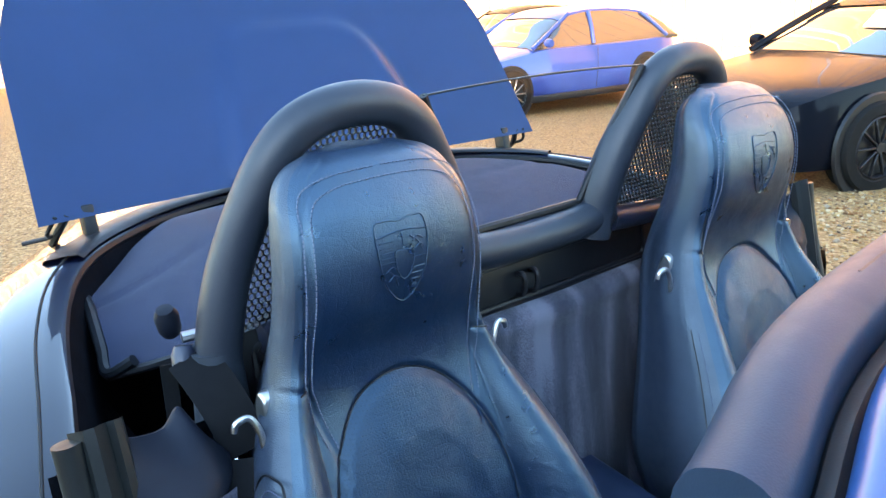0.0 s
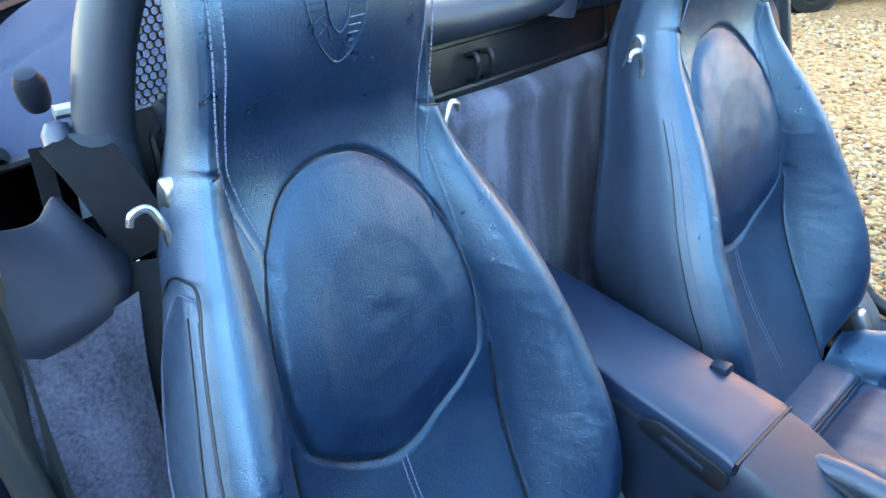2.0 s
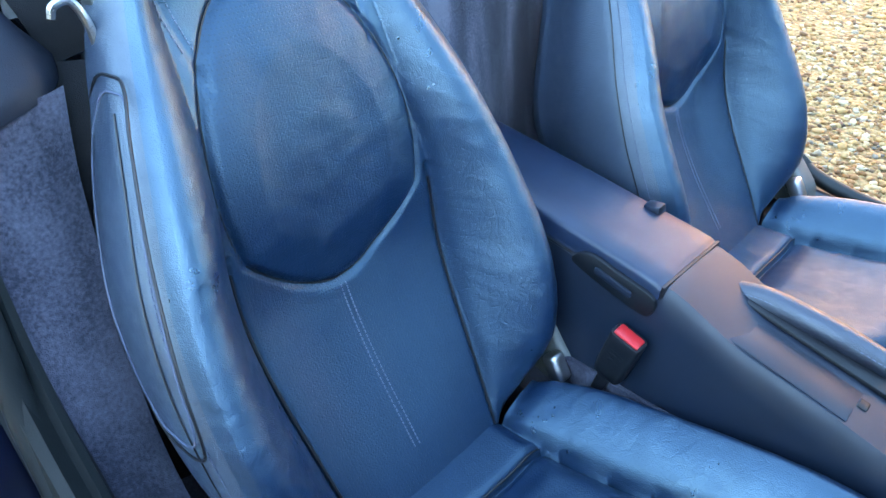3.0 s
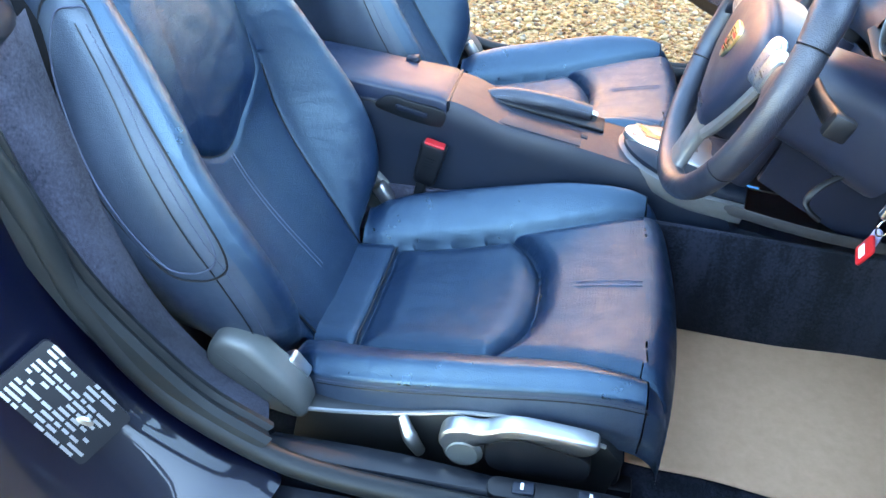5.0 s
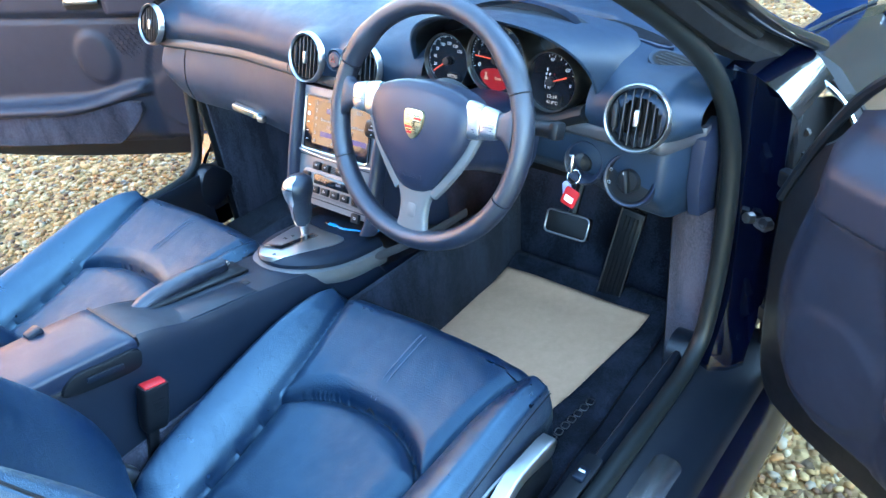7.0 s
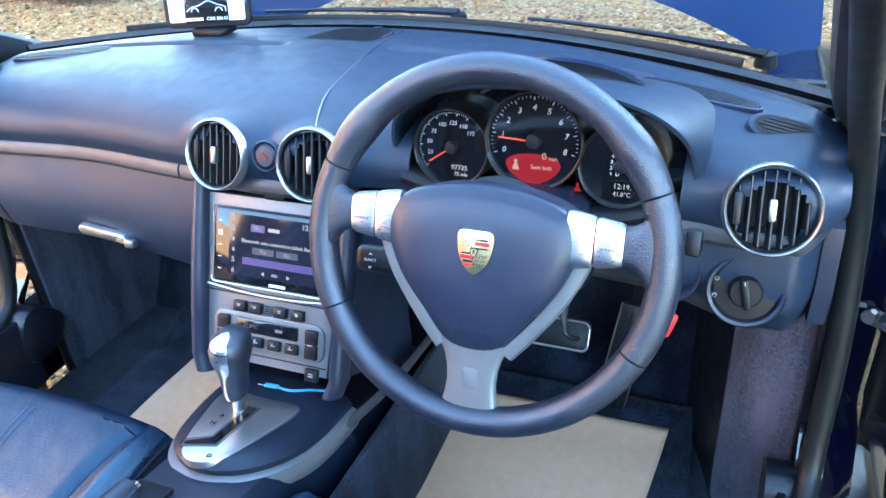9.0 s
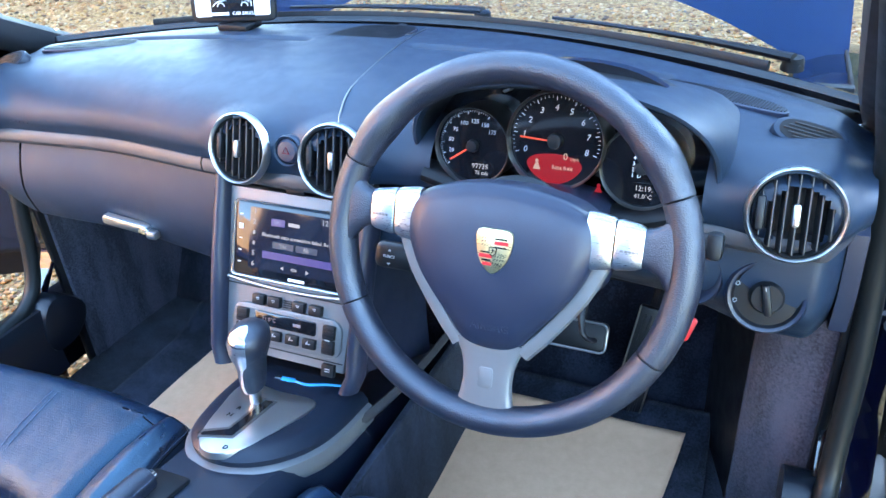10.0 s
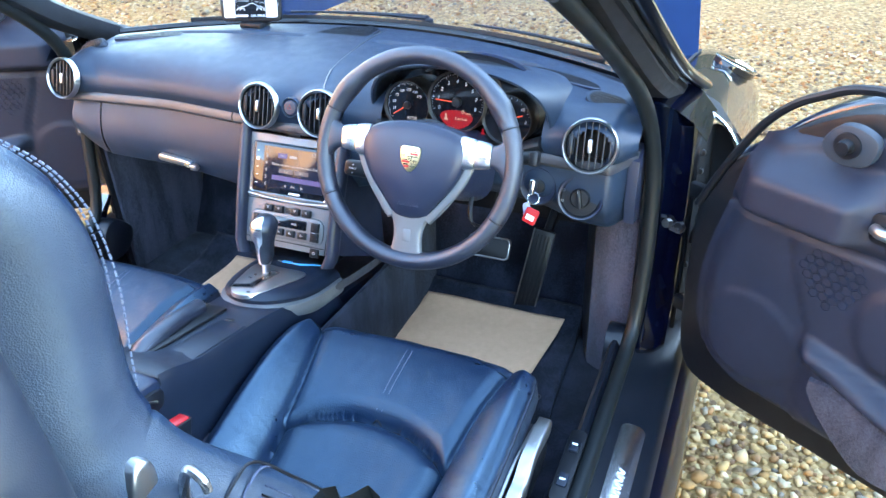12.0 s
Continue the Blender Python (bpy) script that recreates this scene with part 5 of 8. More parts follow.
mw = facing((0.403, 0.698, 0.770), GN)
bm = lathe([(0, 0.0004), (0.0022, 0.0004)], mw @ Matrix.Translation((0, 0.0045, 0)), 12)
slab([(-0.0045, -0.004), (0.0045, -0.004), (0.0015, 0.0025), (-0.0015, 0.0025)], mw, 0.0004, bm=bm)
part("warning_lamp", bm, GLOW_RED, pod, "lit red belt lamp")
part("trip_button", lathe([(0, 0.010), (0.004, 0.010), (0.0048, 0.0), (0.0085, 0.0), (0.009, -0.006)], facing((0.496, 0.692, 0.752), GN), 20), BLACK, pod)
part("cluster_sill", tube([(0.185, 0.70, 0.765), (0.25, 0.700, 0.748), (0.346, 0.700, 0.740), (0.45, 0.700, 0.738), (0.52, 0.70, 0.762)], 0.024, 12, flat=0.6), BLACK, pod)

# ---- light switch, ignition and key ----
ls = thing("light_switch", (0.600, 0.682, 0.672), "round black rotary light switch with white symbols", "switch")
m = facing((0.600, 0.684, 0.672), (0.05, -1, 0.30))
part("dish", lathe([(0.0, -0.004), (0.030, -0.003), (0.037, 0.006), (0.041, 0.007), (0.044, 0.002), (0.045, -0.012)], m, 48), DASH_LOW, ls)
part("collar", lathe([(0.0, 0.004), (0.034, 0.003), (0.037, 0.0065)], m, 40), BLACK, ls)
part("dial", lathe([(0, 0.014), (0.016, 0.014), (0.0185, 0.010), (0.019, 0.0)], m, 36), BLACK, ls)
part("grip", box(0.009, 0.036, 0.014, m @ Matrix.Translation((0, 0, 0.018)) @ pose(0, 0, 0, 0, 0, 12), 0.003), BLACK, ls)
part("pointer", box(0.0010, 0.004, 0.001, m @ pose(0, 0, 0.0255, 0, 0, 12) @ Matrix.Translation((0, 0.014, 0)), 0, 1), KEYPRINT, ls)
word("switch_word", "HOME", m @ Matrix.Translation((-0.002, 0.0335, 0.0062)), 0.0044, KEYPRINT, ls)
for a, n0 in ((160, 3), (195, 3), (28, 2), (55, 2), (118, 1)):      # small lamp symbols
    mk = bmesh.new()
    c0 = m @ Matrix.Translation((0.0335 * math.cos(deg(a)), 0.0335 * math.sin(deg(a)), 0.0050))
    for q in range(n0):
        box(0.0026, 0.0006, 0.0006, c0 @ Matrix.Translation((-0.0024, 0.0014 * (q - (n0 - 1) / 2), 0)), 0, 1, mk)
    tube([c0 @ Vector((0.0022 * math.cos(t), 0.0022 * math.sin(t), 0.0)) for t in np.linspace(-1.9, 1.9, 9)], 0.0004, 4, raw=True, bm=mk)
    part("switch_symbol", mk, KEYPRINT, ls)
ig = thing("ignition_lock", (0.517, 0.69, 0.680), "round black ignition lock in the lower dashboard", "ignition")
mi = facing((0.517, 0.690, 0.680), (-0.03, -1, 0.30))
part("dish", lathe([(0.0, -0.008), (0.022, -0.008), (0.030, 0.004), (0.034, 0.006), (0.037, 0.002), (0.037, -0.01)], mi, 44), DASH_LOW, ig)
part("barrel", lathe([(0, 0.006), (0.013, 0.006), (0.015, 0.0), (0.016, -0.01)], mi, 30), BLACK, ig)
key = thing("car_key", (0.517, 0.66, 0.69), "silver key in the lock on a ring with a red tag", "key")
part("key_head", box(0.011, 0.030, 0.034, mi @ Matrix.Translation((0, 0.004, 0.030)), 0.004, 3), CHROME, key)
part("key_blade", box(0.003, 0.010, 0.02, mi @ Matrix.Translation((0, 0.0, 0.010)), 0.0005, 1), CHROME, key)
rg = [mi @ Vector((0.003 + 0.011 * math.sin(a), -0.018 - 0.011 * math.cos(a), 0.034 + 0.003 * math.cos(a))) for a in np.linspace(0, 2 * math.pi, 24)[:-1]]
part("key_ring", tube(rg, 0.0011, 6, True, raw=True), CHROME, key)
mt = mi @ Matrix.Translation((0.002, -0.052, 0.036)) @ pose(0, 0, 0, 0, 0, -18)
part("red_tag", slab(round_rect(0.026, 0.030, 0.004), mt, 0.003, 0.001), RED, key, "red plastic key tag")
part("tag_paper", slab(round_rect(0.016, 0.010, 0.001), mt @ Matrix.Translation((0, -0.003, 0.0006)), 0.0006), WHITE, key)
part("second_tag", slab(round_rect(0.014, 0.032, 0.006), mi @ Matrix.Translation((-0.008, -0.045, 0.030)) @ pose(0, 0, 0, 0, 15, 12), 0.003, 0.001), mat("lilac_tag", (0.30, 0.30, 0.46), 0.5), key, "pale lilac fob")


# ---- centre console ----
console = thing("centre_console", (0.02, 0.2, 0.16), "navy plastic centre console sloping down to the gear lever", "centre console")


def con_top(y):
    return soft(y, [-0.34, -0.15, 0.0, 0.09, 0.16, 0.32, 0.40, 0.50, 0.62, 0.75, 0.9], [0.612, 0.590, 0.570, 0.556, 0.535, 0.500, 0.482, 0.455, 0.435, 0.41, 0.39])


def con_half(y):
    return soft(y, [-0.34, 0.0, 0.1, 0.3, 0.42, 0.55, 0.9], [0.070, 0.072, 0.074, 0.074, 0.080, 0.096, 0.104])


CX = 0.018
rings = []
for y in np.linspace(-0.34, 0.86, 170):
    w, z = con_half(y), con_top(y) - 0.003 - 0.05 * smooth(y, 0.56, 0.60) + 0.011 * smooth(y, 0.088, 0.094) * (1 - smooth(y, 0.12, 0.20))
    low = 0.20
    ring = [(CX - w - 0.03, low), (CX - w - 0.006, z - 0.10), (CX - w, z - 0.045), (CX - w + 0.003, z - 0.012), (CX - w + 0.012, z), (CX - w * 0.4, z + 0.002), (CX + w * 0.4, z + 0.002), (CX + w - 0.012, z), (CX + w - 0.003, z - 0.012), (CX + w, z - 0.045), (CX + w + 0.006, z - 0.10), (CX + w + 0.03, low)]
    rings.append([Vector((x, y, zz)) for x, zz in ring])
part("console_body", loft(rings), CONSOLE, console)
# armrest lid with a notch and its catch
rings = []
for y in list(np.linspace(-0.30, 0.080, 36)) + [0.084, 0.0865, 0.088]:
    w, z = con_half(y) - 0.003, con_top(y)
    k = smooth(y, 0.080, 0.088)
    prof = [(-w, -0.022), (-w - 0.001, 0.004 - 0.003 * k), (-w + 0.0015, 0.0085 - 0.003 * k), (-w + 0.006, 0.0110 - 0.003 * k), (-w * 0.5, 0.0120 - 0.003 * k), (0, 0.0125 - 0.003 * k), (w * 0.5, 0.0120 - 0.003 * k), (w - 0.006, 0.0110 - 0.003 * k), (w - 0.0015, 0.0085 - 0.003 * k), (w + 0.001, 0.004 - 0.003 * k), (w, -0.022)]
    rings.append([Vector((CX + x, y, z + dz)) for x, dz in prof])
part("armrest_lid", loft(rings), LIDSKIN, console, "navy armrest lid")
part("lid_gap", box(0.140, 0.0045, 0.020, pose(CX, 0.0905, con_top(0.09) - 0.0005, 0, 0, 0), 0.0005, 1), BLACK, console)
for sx in (-1, 1):
    part("lid_gap", tube([(CX + sx * (con_half(y) - 0.001), y, con_top(y) - 0.022) for y in (-0.28, -0.15, 0.0, 0.085)], 0.0022, 6), BLACK, console)
bm = bmesh.new()
box(0.020, 0.024, 0.014, pose(CX - 0.058, 0.0, con_top(0.0) + 0.012, 9, 0, 0), 0.003, 2, bm)
part("lid_notch", bm, CONSOLE, console)
mc = basis(Vector((CX + con_half(0.03) + 0.0045, 0.028, con_top(0.03) - 0.020)), Vector((0, 0.97, -0.24)).normalized(), Vector((0, 0.24, 0.97)).normalized(), Vector((1, 0, 0)))
part("catch_plate", slab(blob([(-0.065, -0.010), (-0.045, 0.012), (0.0, 0.015), (0.052, 0.016), (0.060, -0.004), (0.045, -0.018), (-0.04, -0.018)]), mc, 0.006, 0.002), RUBBER, console, "black catch plate")
part("catch_button", slab(round_rect(0.058, 0.010, 0.004), mc @ Matrix.Translation((0, -0.001, 0.003)), 0.004, 0.0015), CONSOLE, console)
part("tray_panel", box(0.058, 0.172, 0.006, pose(CX + 0.030, 0.236, con_top(0.236) - 0.0035, -12.4, 0, 0), 0.002), CONSOLE, console, "plain console cover")
part("tray_notch", box(0.016, 0.012, 0.008, pose(CX + 0.02, 0.325, con_top(0.325) - 0.003, -12, 0, 0), 0.002), BLACK, console)
part("brake_well", box(0.052, 0.20, 0.008, pose(CX - 0.036, 0.26, con_top(0.26) + 0.001, -12, 0, 0), 0.003), BLACK, console)
# gear plinth: boat-shaped hump with a metal belt
def plinth(k, h):
    out = []
    for i in range(40):
        a = math.pi * i / 39
        x = -math.cos(a)
        out.append((x * 0.098 * k, 0.60 - (0.60 - 0.395) * k * math.sin(a) ** 0.62, h))
    return out


def plinth_ring(k, dz):
    ring = []
    for x, y, h in plinth(k, 0):
        z = con_top(y) - 0.004 + dz + 0.010 * (1 - ((y - 0.40) / 0.2) * 0.2)
        ring.append(Vector((CX - 0.004 + x, y, z)))
    for i in range(12):
        x = 0.098 * k * (1 - 2 * (i + 1) / 13)
        ring.append(Vector((CX - 0.004 + x, 0.605, con_top(0.6) - 0.004 + dz + 0.009)))
    return ring


part("plinth_belt", loft([plinth_ring(1.00, -0.044), plinth_ring(1.055, -0.036), plinth_ring(1.075, -0.022), plinth_ring(1.060, -0.008), plinth_ring(1.0, -0.004)]), SATIN, console, "grey metallic belt round the gear lever plinth")
part("gear_plinth", loft([plinth_ring(1.0, -0.006), plinth_ring(1.0, 0.004), plinth_ring(0.93, 0.014), plinth_ring(0.80, 0.018), plinth_ring(0.4, 0.018), plinth_ring(0.02, 0.018)]), CONSOLE, console, "navy gear lever plinth")
for sx in (-1, 1):
    part("side_trim", tube([(CX - 0.004 + sx * 0.097, 0.54, con_top(0.54) - 0.012), (CX - 0.004 + sx * 0.104, 0.59, con_top(0.59) - 0.014), (CX + sx * 0.109, 0.66, con_top(0.66) - 0.012), (CX + sx * 0.114, 0.74, con_top(0.74) - 0.008), (CX + sx * 0.117, 0.84, con_top(0.84) - 0.004)], 0.0036, 10, n=8, flat=2.9, up=(0, 0, 1)), STRIP, console, "grey trim running forward")
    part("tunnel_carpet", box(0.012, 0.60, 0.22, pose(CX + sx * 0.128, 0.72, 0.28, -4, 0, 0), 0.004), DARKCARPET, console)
part("buckle_carpet", box(0.010, 0.30, 0.20, pose(CX + 0.088, 0.0, 0.30), 0.004), CARPET, console, "grey carpet on the tunnel side")

# gear lever
gl = thing("gear_lever", (0.0, 0.50, 0.46), "automatic gear lever, dark knob with bright inlay on silver gate", "gear lever")
MG = basis(Vector((0.008, 0.478, con_top(0.478) + 0.0270)), Vector((1, 0, 0)), Vector((0, 0.977, -0.213)).normalized(), Vector((0, 0.213, 0.977)).normalized())
gate = blob([(-0.060, 0.070), (0.0, 0.072), (0.058, 0.068), (0.050, 0.0), (0.030, -0.066), (0.0, -0.086), (-0.030, -0.066), (-0.052, 0.0)])
part("gate_plate", slab(gate, MG, 0.010, 0.002), SILVER, gl, "silver gate plate")
part("gate_slot", slab([(-0.010, 0.046), (0.010, 0.046), (0.010, -0.050), (-0.032, -0.066), (-0.036, -0.050), (-0.010, -0.032)], MG @ Matrix.Translation((0, 0, 0.0008)), 0.004), GREYTRIM, gl, "sunk grey shift slot")
part("slot_floor", slab([(-0.006, 0.042), (0.006, 0.042), (0.006, -0.046), (-0.030, -0.061), (-0.032, -0.055), (-0.006, -0.036)], MG @ Matrix.Translation((0, 0, 0.0014)), 0.004), GLOSSBLACK, gl)
for t, x, y in (("P", -0.024, 0.042), ("R", -0.026, 0.010), ("N", -0.027, -0.008), ("M", -0.034, -0.058), ("D", 0.014, -0.070)):
    word("gate_letter", t, MG @ Matrix.Translation((x, y, 0.0008)), 0.010, BLACK, gl)
lean = Vector((0.14, -0.02, 1)).normalized()
B = MG @ Vector((-0.016, 0.034, 0))
st = [B, B + lean * 0.02, B + lean * 0.032]
part("shaft", tube(st, [0.008, 0.0085, 0.014], 16), SPOKE, gl, "chrome collar")
K0 = B + lean * 0.030
prof = [(0.0125, 0.0), (0.0155, 0.012), (0.0165, 0.035), (0.0175, 0.055), (0.0215, 0.072), (0.0245, 0.088), (0.0235, 0.104), (0.017, 0.114), (0.007, 0.118), (0, 0.119)]
MKn = facing(K0, lean, (0, 1, 0)) @ Matrix.Diagonal((1.02, 1.30, 0.90, 1))
part("knob", lathe(prof, MKn, 30), WHEELHIDE, gl, "dark leather grip")
rings = []
for h, w in ((0.0, 0.005), (0.02, 0.0045), (0.045, 0.0055), (0.056, 0.009), (0.066, 0.017), (0.080, 0.021), (0.096, 0.022), (0.108, 0.019), (0.114, 0.015), (0.118, 0.009), (0.1195, 0.006)):
    r = lerp(h, [q[1] for q in prof], [q[0] for q in prof]) + 0.0012
    rings.append([MKn @ Vector((r * math.cos(a), r * math.sin(a), h)) for a in np.linspace(deg(262) - w / max(r, 0.006) * 0.8, deg(262) + w / max(r, 0.006) * 0.8, 15)])
part("knob_inlay", loft(rings, False, False), SPOKE, gl, "bright inlay down the back of the knob")

# hand brake
hbk = thing("hand_brake", (-0.015, 0.20, 0.5), "navy leather hand brake lever with pale stitching and chrome button", "hand brake")
hp = [Vector((-0.012, 0.130, 0.528)), Vector((-0.018, 0.180, 0.533)), Vector((-0.026, 0.26, 0.522)), Vector((-0.033, 0.330, 0.506))]
part("grip", tube(hp, [0.0135, 0.0175, 0.0180, 0.0165], 18, n=10, flat=1.1), WHEELHIDE, hbk)
part("button", tube([hp[3], hp[3] + Vector((-0.001, 0.012, -0.003))], [0.0095, 0.0085], 14, raw=True), CHROME, hbk, "chrome release button")
part("collar", tube([hp[3] - Vector((-0.001, 0.006, -0.001)), hp[3] + Vector((0, 0.002, 0))], [0.0162, 0.0150], 16, raw=True), BLACK, hbk)
hl = curve_pts([q + Vector((0.0150, 0, 0.0098)) for q in hp], 10)
bm = bmesh.new()
for a, c in zip(hl[::1], hl[1::1]):
    tube([a, a.lerp(c, 0.4), a.lerp(c, 0.65)], 0.0007, 4, raw=True, bm=bm)
part("stitching", bm, PALETHREAD, hbk)
part("boot", tube([(-0.010, 0.10, 0.528), (-0.012, 0.14, 0.530), (-0.016, 0.17, 0.530)], [0.014, 0.018, 0.015], 12), WHEELHIDE, hbk)

# belt buckle
bk = thing("seat_belt_buckle", (0.104, 0.06, 0.42), "black seat belt buckle with red release button", "belt buckle")
mb = basis(Vector((0.118, 0.064, 0.460)), Vector((0, 0.963, -0.27)).normalized(), Vector((0.05, 0.27, 0.963)).normalized(), Vector((0.998, -0.013, -0.048)).normalized())
part("housing", loft([[mb @ Vector((x * w, v, z * d)) for x, z in round_rect(0.044, 0.028, 0.007, 3)] for v, w, d in ((-0.041, 0.80, 0.7), (-0.034, 0.92, 0.9), (-0.01, 0.98, 1.0), (0.030, 1.0, 1.0), (0.038, 1.0, 1.0), (0.040, 0.97, 0.94))]), BLACK, bk)
part("button", box(0.036, 0.006, 0.020, mb @ Matrix.Translation((0, 0.0395, 0)), 0.002), RED, bk, "red release button")
part("stem", slab([(-0.010, 0), (0.010, 0), (0.008, -0.05), (0.004, -0.085), (-0.010, -0.085), (-0.009, -0.04)], mb @ Matrix.Translation((-0.003, -0.036, 0.004)), 0.008, 0.002), BLACK, bk)
mk = bmesh.new()
for k in range(4):
    box(0.020 - 0.003 * (k % 2), 0.0024, 0.0010, mb @ Matrix.Translation((0, 0.016 - 0.006 * k, 0.0141)), 0, 1, mk)
part("raised_lettering", mk, RUBBER, bk)

# ---- centre stack ----
stack = thing("centre_stack", (-0.008, 0.64, 0.5), "grey metallic centre stack with touch screen radio and climate panel", "centre stack")
ST, SB = Vector((-0.006, 0.676, 0.714)), Vector((-0.006, 0.584, 0.496))
sv = (ST - SB).normalized()
SN = Vector((1, 0, 0)).cross(sv).normalized()
if SN.y > 0:
    SN = -SN
SL = (ST - SB).length


def SMx(x, v, h=0.0):
    return basis(SB + Vector((x, 0, 0)) + sv * v + SN * h, Vector((1, 0, 0)), sv, SN)


fr = [(-0.100, 0.0), (0.094, 0.0), (0.103, SL * 0.55), (0.105, SL), (-0.107, SL), (-0.105, SL * 0.55)]
part("stack_face", slab(fr, SMx(0, 0), 0.03, 0.002), STACKGREY, stack, "grey metallic face")
for sx in (-1, 1):
    rr = []
    for k in np.linspace(-0.10, 1.06, 24):
        c = SB + sv * (k * SL) + Vector((sx * (0.112 + 0.006 * k - 0.010 * max(0, -k) * 8), 0, 0)) + SN * (-0.004 + 0.004 * math.sin(max(0, min(1, k)) * math.pi))
        rr.append([c + Vector((1, 0, 0)) * (0.0125 * math.cos(t)) + SN * (0.020 * math.sin(t)) for t in np.linspace(0, 2 * math.pi, 17)[:-1]])
    part("cheek", loft(rr), DASH_LOW, stack, "navy rounded cheek")
    part("cheek_side", slab([(0, -0.03), (SL * 1.02, -0.0), (SL * 1.02, -0.14), (-0.03, -0.26)], basis(SB + Vector((sx * 0.116, 0, 0)), sv, SN, Vector((1, 0, 0))), 0.012), DASH_LOW, stack)
# radio
part("radio_bezel", slab(round_rect(0.180, 0.106, 0.006), SMx(-0.002, 0.166, 0.006), 0.012, 0.003), GLOSSBLACK, stack, "gloss black radio")
SCREEN = mat("dark_touch_screen", (0.012, 0.012, 0.020), 0.06)
part("screen", slab(round_rect(0.152, 0.086, 0.002), SMx(0.010, 0.169, 0.0072), 0.002), SCREEN, stack, "glossy touch screen")
rim = bmesh.new()
tube([SMx(-0.002, 0.166, 0.0066) @ Vector((x, y, 0)) for x, y in round_rect(0.182, 0.108, 0.006)], 0.0012, 5, True, raw=True, bm=rim)
part("radio_rim", rim, CHROME, stack)
word("screen_word", "Bluetooth auto connection failed. Retry?", SMx(0.014, 0.176, 0.0078), 0.0072, GLOW_WHITE, stack)
word("screen_word", "Yes", SMx(-0.010, 0.1635, 0.0078), 0.0072, GLOW_WHITE, stack)
word("screen_word", "No", SMx(0.028, 0.1635, 0.0078), 0.0072, GLOW_WHITE, stack)
word("screen_word", "12:1", SMx(0.058, 0.205, 0.0078), 0.0105, GLOW_WHITE, stack)
word("screen_word", "SEEK", SMx(0.010, 0.133, 0.0078), 0.0050, GLOW_WHITE, stack)
for k, t in enumerate("12  56"):
    if t != " ":
        word("screen_number", t, SMx(-0.058, 0.2065 - 0.0148 * k, 0.0078), 0.0105, GLOW_WHITE, stack)
for k in (2, 3):
    part("screen_mark", box(0.003, 0.005, 0.0004, SMx(-0.058, 0.2065 - 0.0148 * k, 0.0077), 0, 1), GLOW_WHITE, stack)
for x, d in ((-0.012, -1), (0.034, 1)):
    part("screen_arrow", slab([(0, 0), (-d * 0.005, 0.003), (-d * 0.005, -0.003)], SMx(x, 0.133, 0.0078), 0.0004), GLOW_WHITE, stack)
part("screen_band", slab(round_rect(0.126, 0.010, 0.001), SMx(0.020, 0.148, 0.0076), 0.0004), GLOW_BLUE, stack, "blue band on the screen")
part("screen_tab", slab(round_rect(0.022, 0.010, 0.001), SMx(-0.020, 0.195, 0.0076), 0.0004), GLOW_BLUE, stack)
word("screen_word", "FM1", SMx(-0.020, 0.195, 0.0079), 0.0070, GLOW_WHITE, stack)
part("screen_mark", box(0.018, 0.005, 0.0004, SMx(0.006, 0.195, 0.0077), 0, 1), GLOW_WHITE, stack)
for x in (-0.010, 0.028):
    part("screen_button", slab(round_rect(0.034, 0.009, 0.001), SMx(x, 0.1635, 0.0075), 0.0003), mat("screen_grey", (0.05, 0.05, 0.06), 0.2), stack)
for k in range(5):
    part("radio_key", box(0.005 if k != 1 else 0.007, 0.0012 if k != 1 else 0.007, 0.0005, SMx(-0.081, 0.200 - 0.017 * k, 0.0065), 0, 1), WHITE, stack)
part("maker_mark", box(0.026, 0.004, 0.0004, SMx(0.014, 0.1185, 0.0066), 0, 1), WHITE, stack, "small pale maker's mark")
part("curved_lip", tube([SMx(x, 0.107 - 0.006 * (1 - (x / 0.1) ** 2), 0.002) @ Vector((0, 0, 0)) for x in np.linspace(-0.102, 0.100, 9)], 0.0035, 8), GREYTRIM, stack)
part("stack_seam", tube([SMx(x, 0.0985, 0.0012) @ Vector((0, 0, 0)) for x in (-0.101, 0, 0.098)], 0.0012, 5), BLACK, stack)
# switch row and climate panel
for k, x in enumerate((-0.046, -0.020, 0.0, 0.020, 0.047)):
    if k == 2:
        for q in range(4):
            part("sensor_slot", box(0.013, 0.0014, 0.002, SMx(x, 0.077 + 0.0032 * q, 0.002), 0, 1), BLACK, stack)
    else:
        part("switch", box(0.0195, 0.015, 0.010, SMx(x, 0.082, 0.003), 0.0016), BLACK, stack, "black rocker switch")
        part("switch_mark", box(0.0055, 0.0009, 0.0006, SMx(x, 0.0850, 0.0082), 0, 1), KEYPRINT, stack)
        part("switch_mark", box(0.0035, 0.0009, 0.0006, SMx(x, 0.0828, 0.0082), 0, 1), KEYPRINT, stack)
part("climate_panel", slab(round_rect(0.180, 0.056, 0.018), SMx(0.0, 0.046, 0.004), 0.008, 0.003), SATIN, stack, "silver climate panel")
part("climate_recess", slab(round_rect(0.164, 0.044, 0.012), SMx(0.0, 0.046, 0.0046), 0.004), STACKGREY, stack)
part("climate_display", slab(round_rect(0.100, 0.020, 0.003), SMx(0.0, 0.056, 0.0066), 0.004, 0.001), GLOSSBLACK, stack, "dark climate display")
word("climate_word", "21.0°C", SMx(-0.026, 0.056, 0.0069), 0.0085, mat("dim_amber", (0.18, 0.12, 0.12), 0.5), stack)
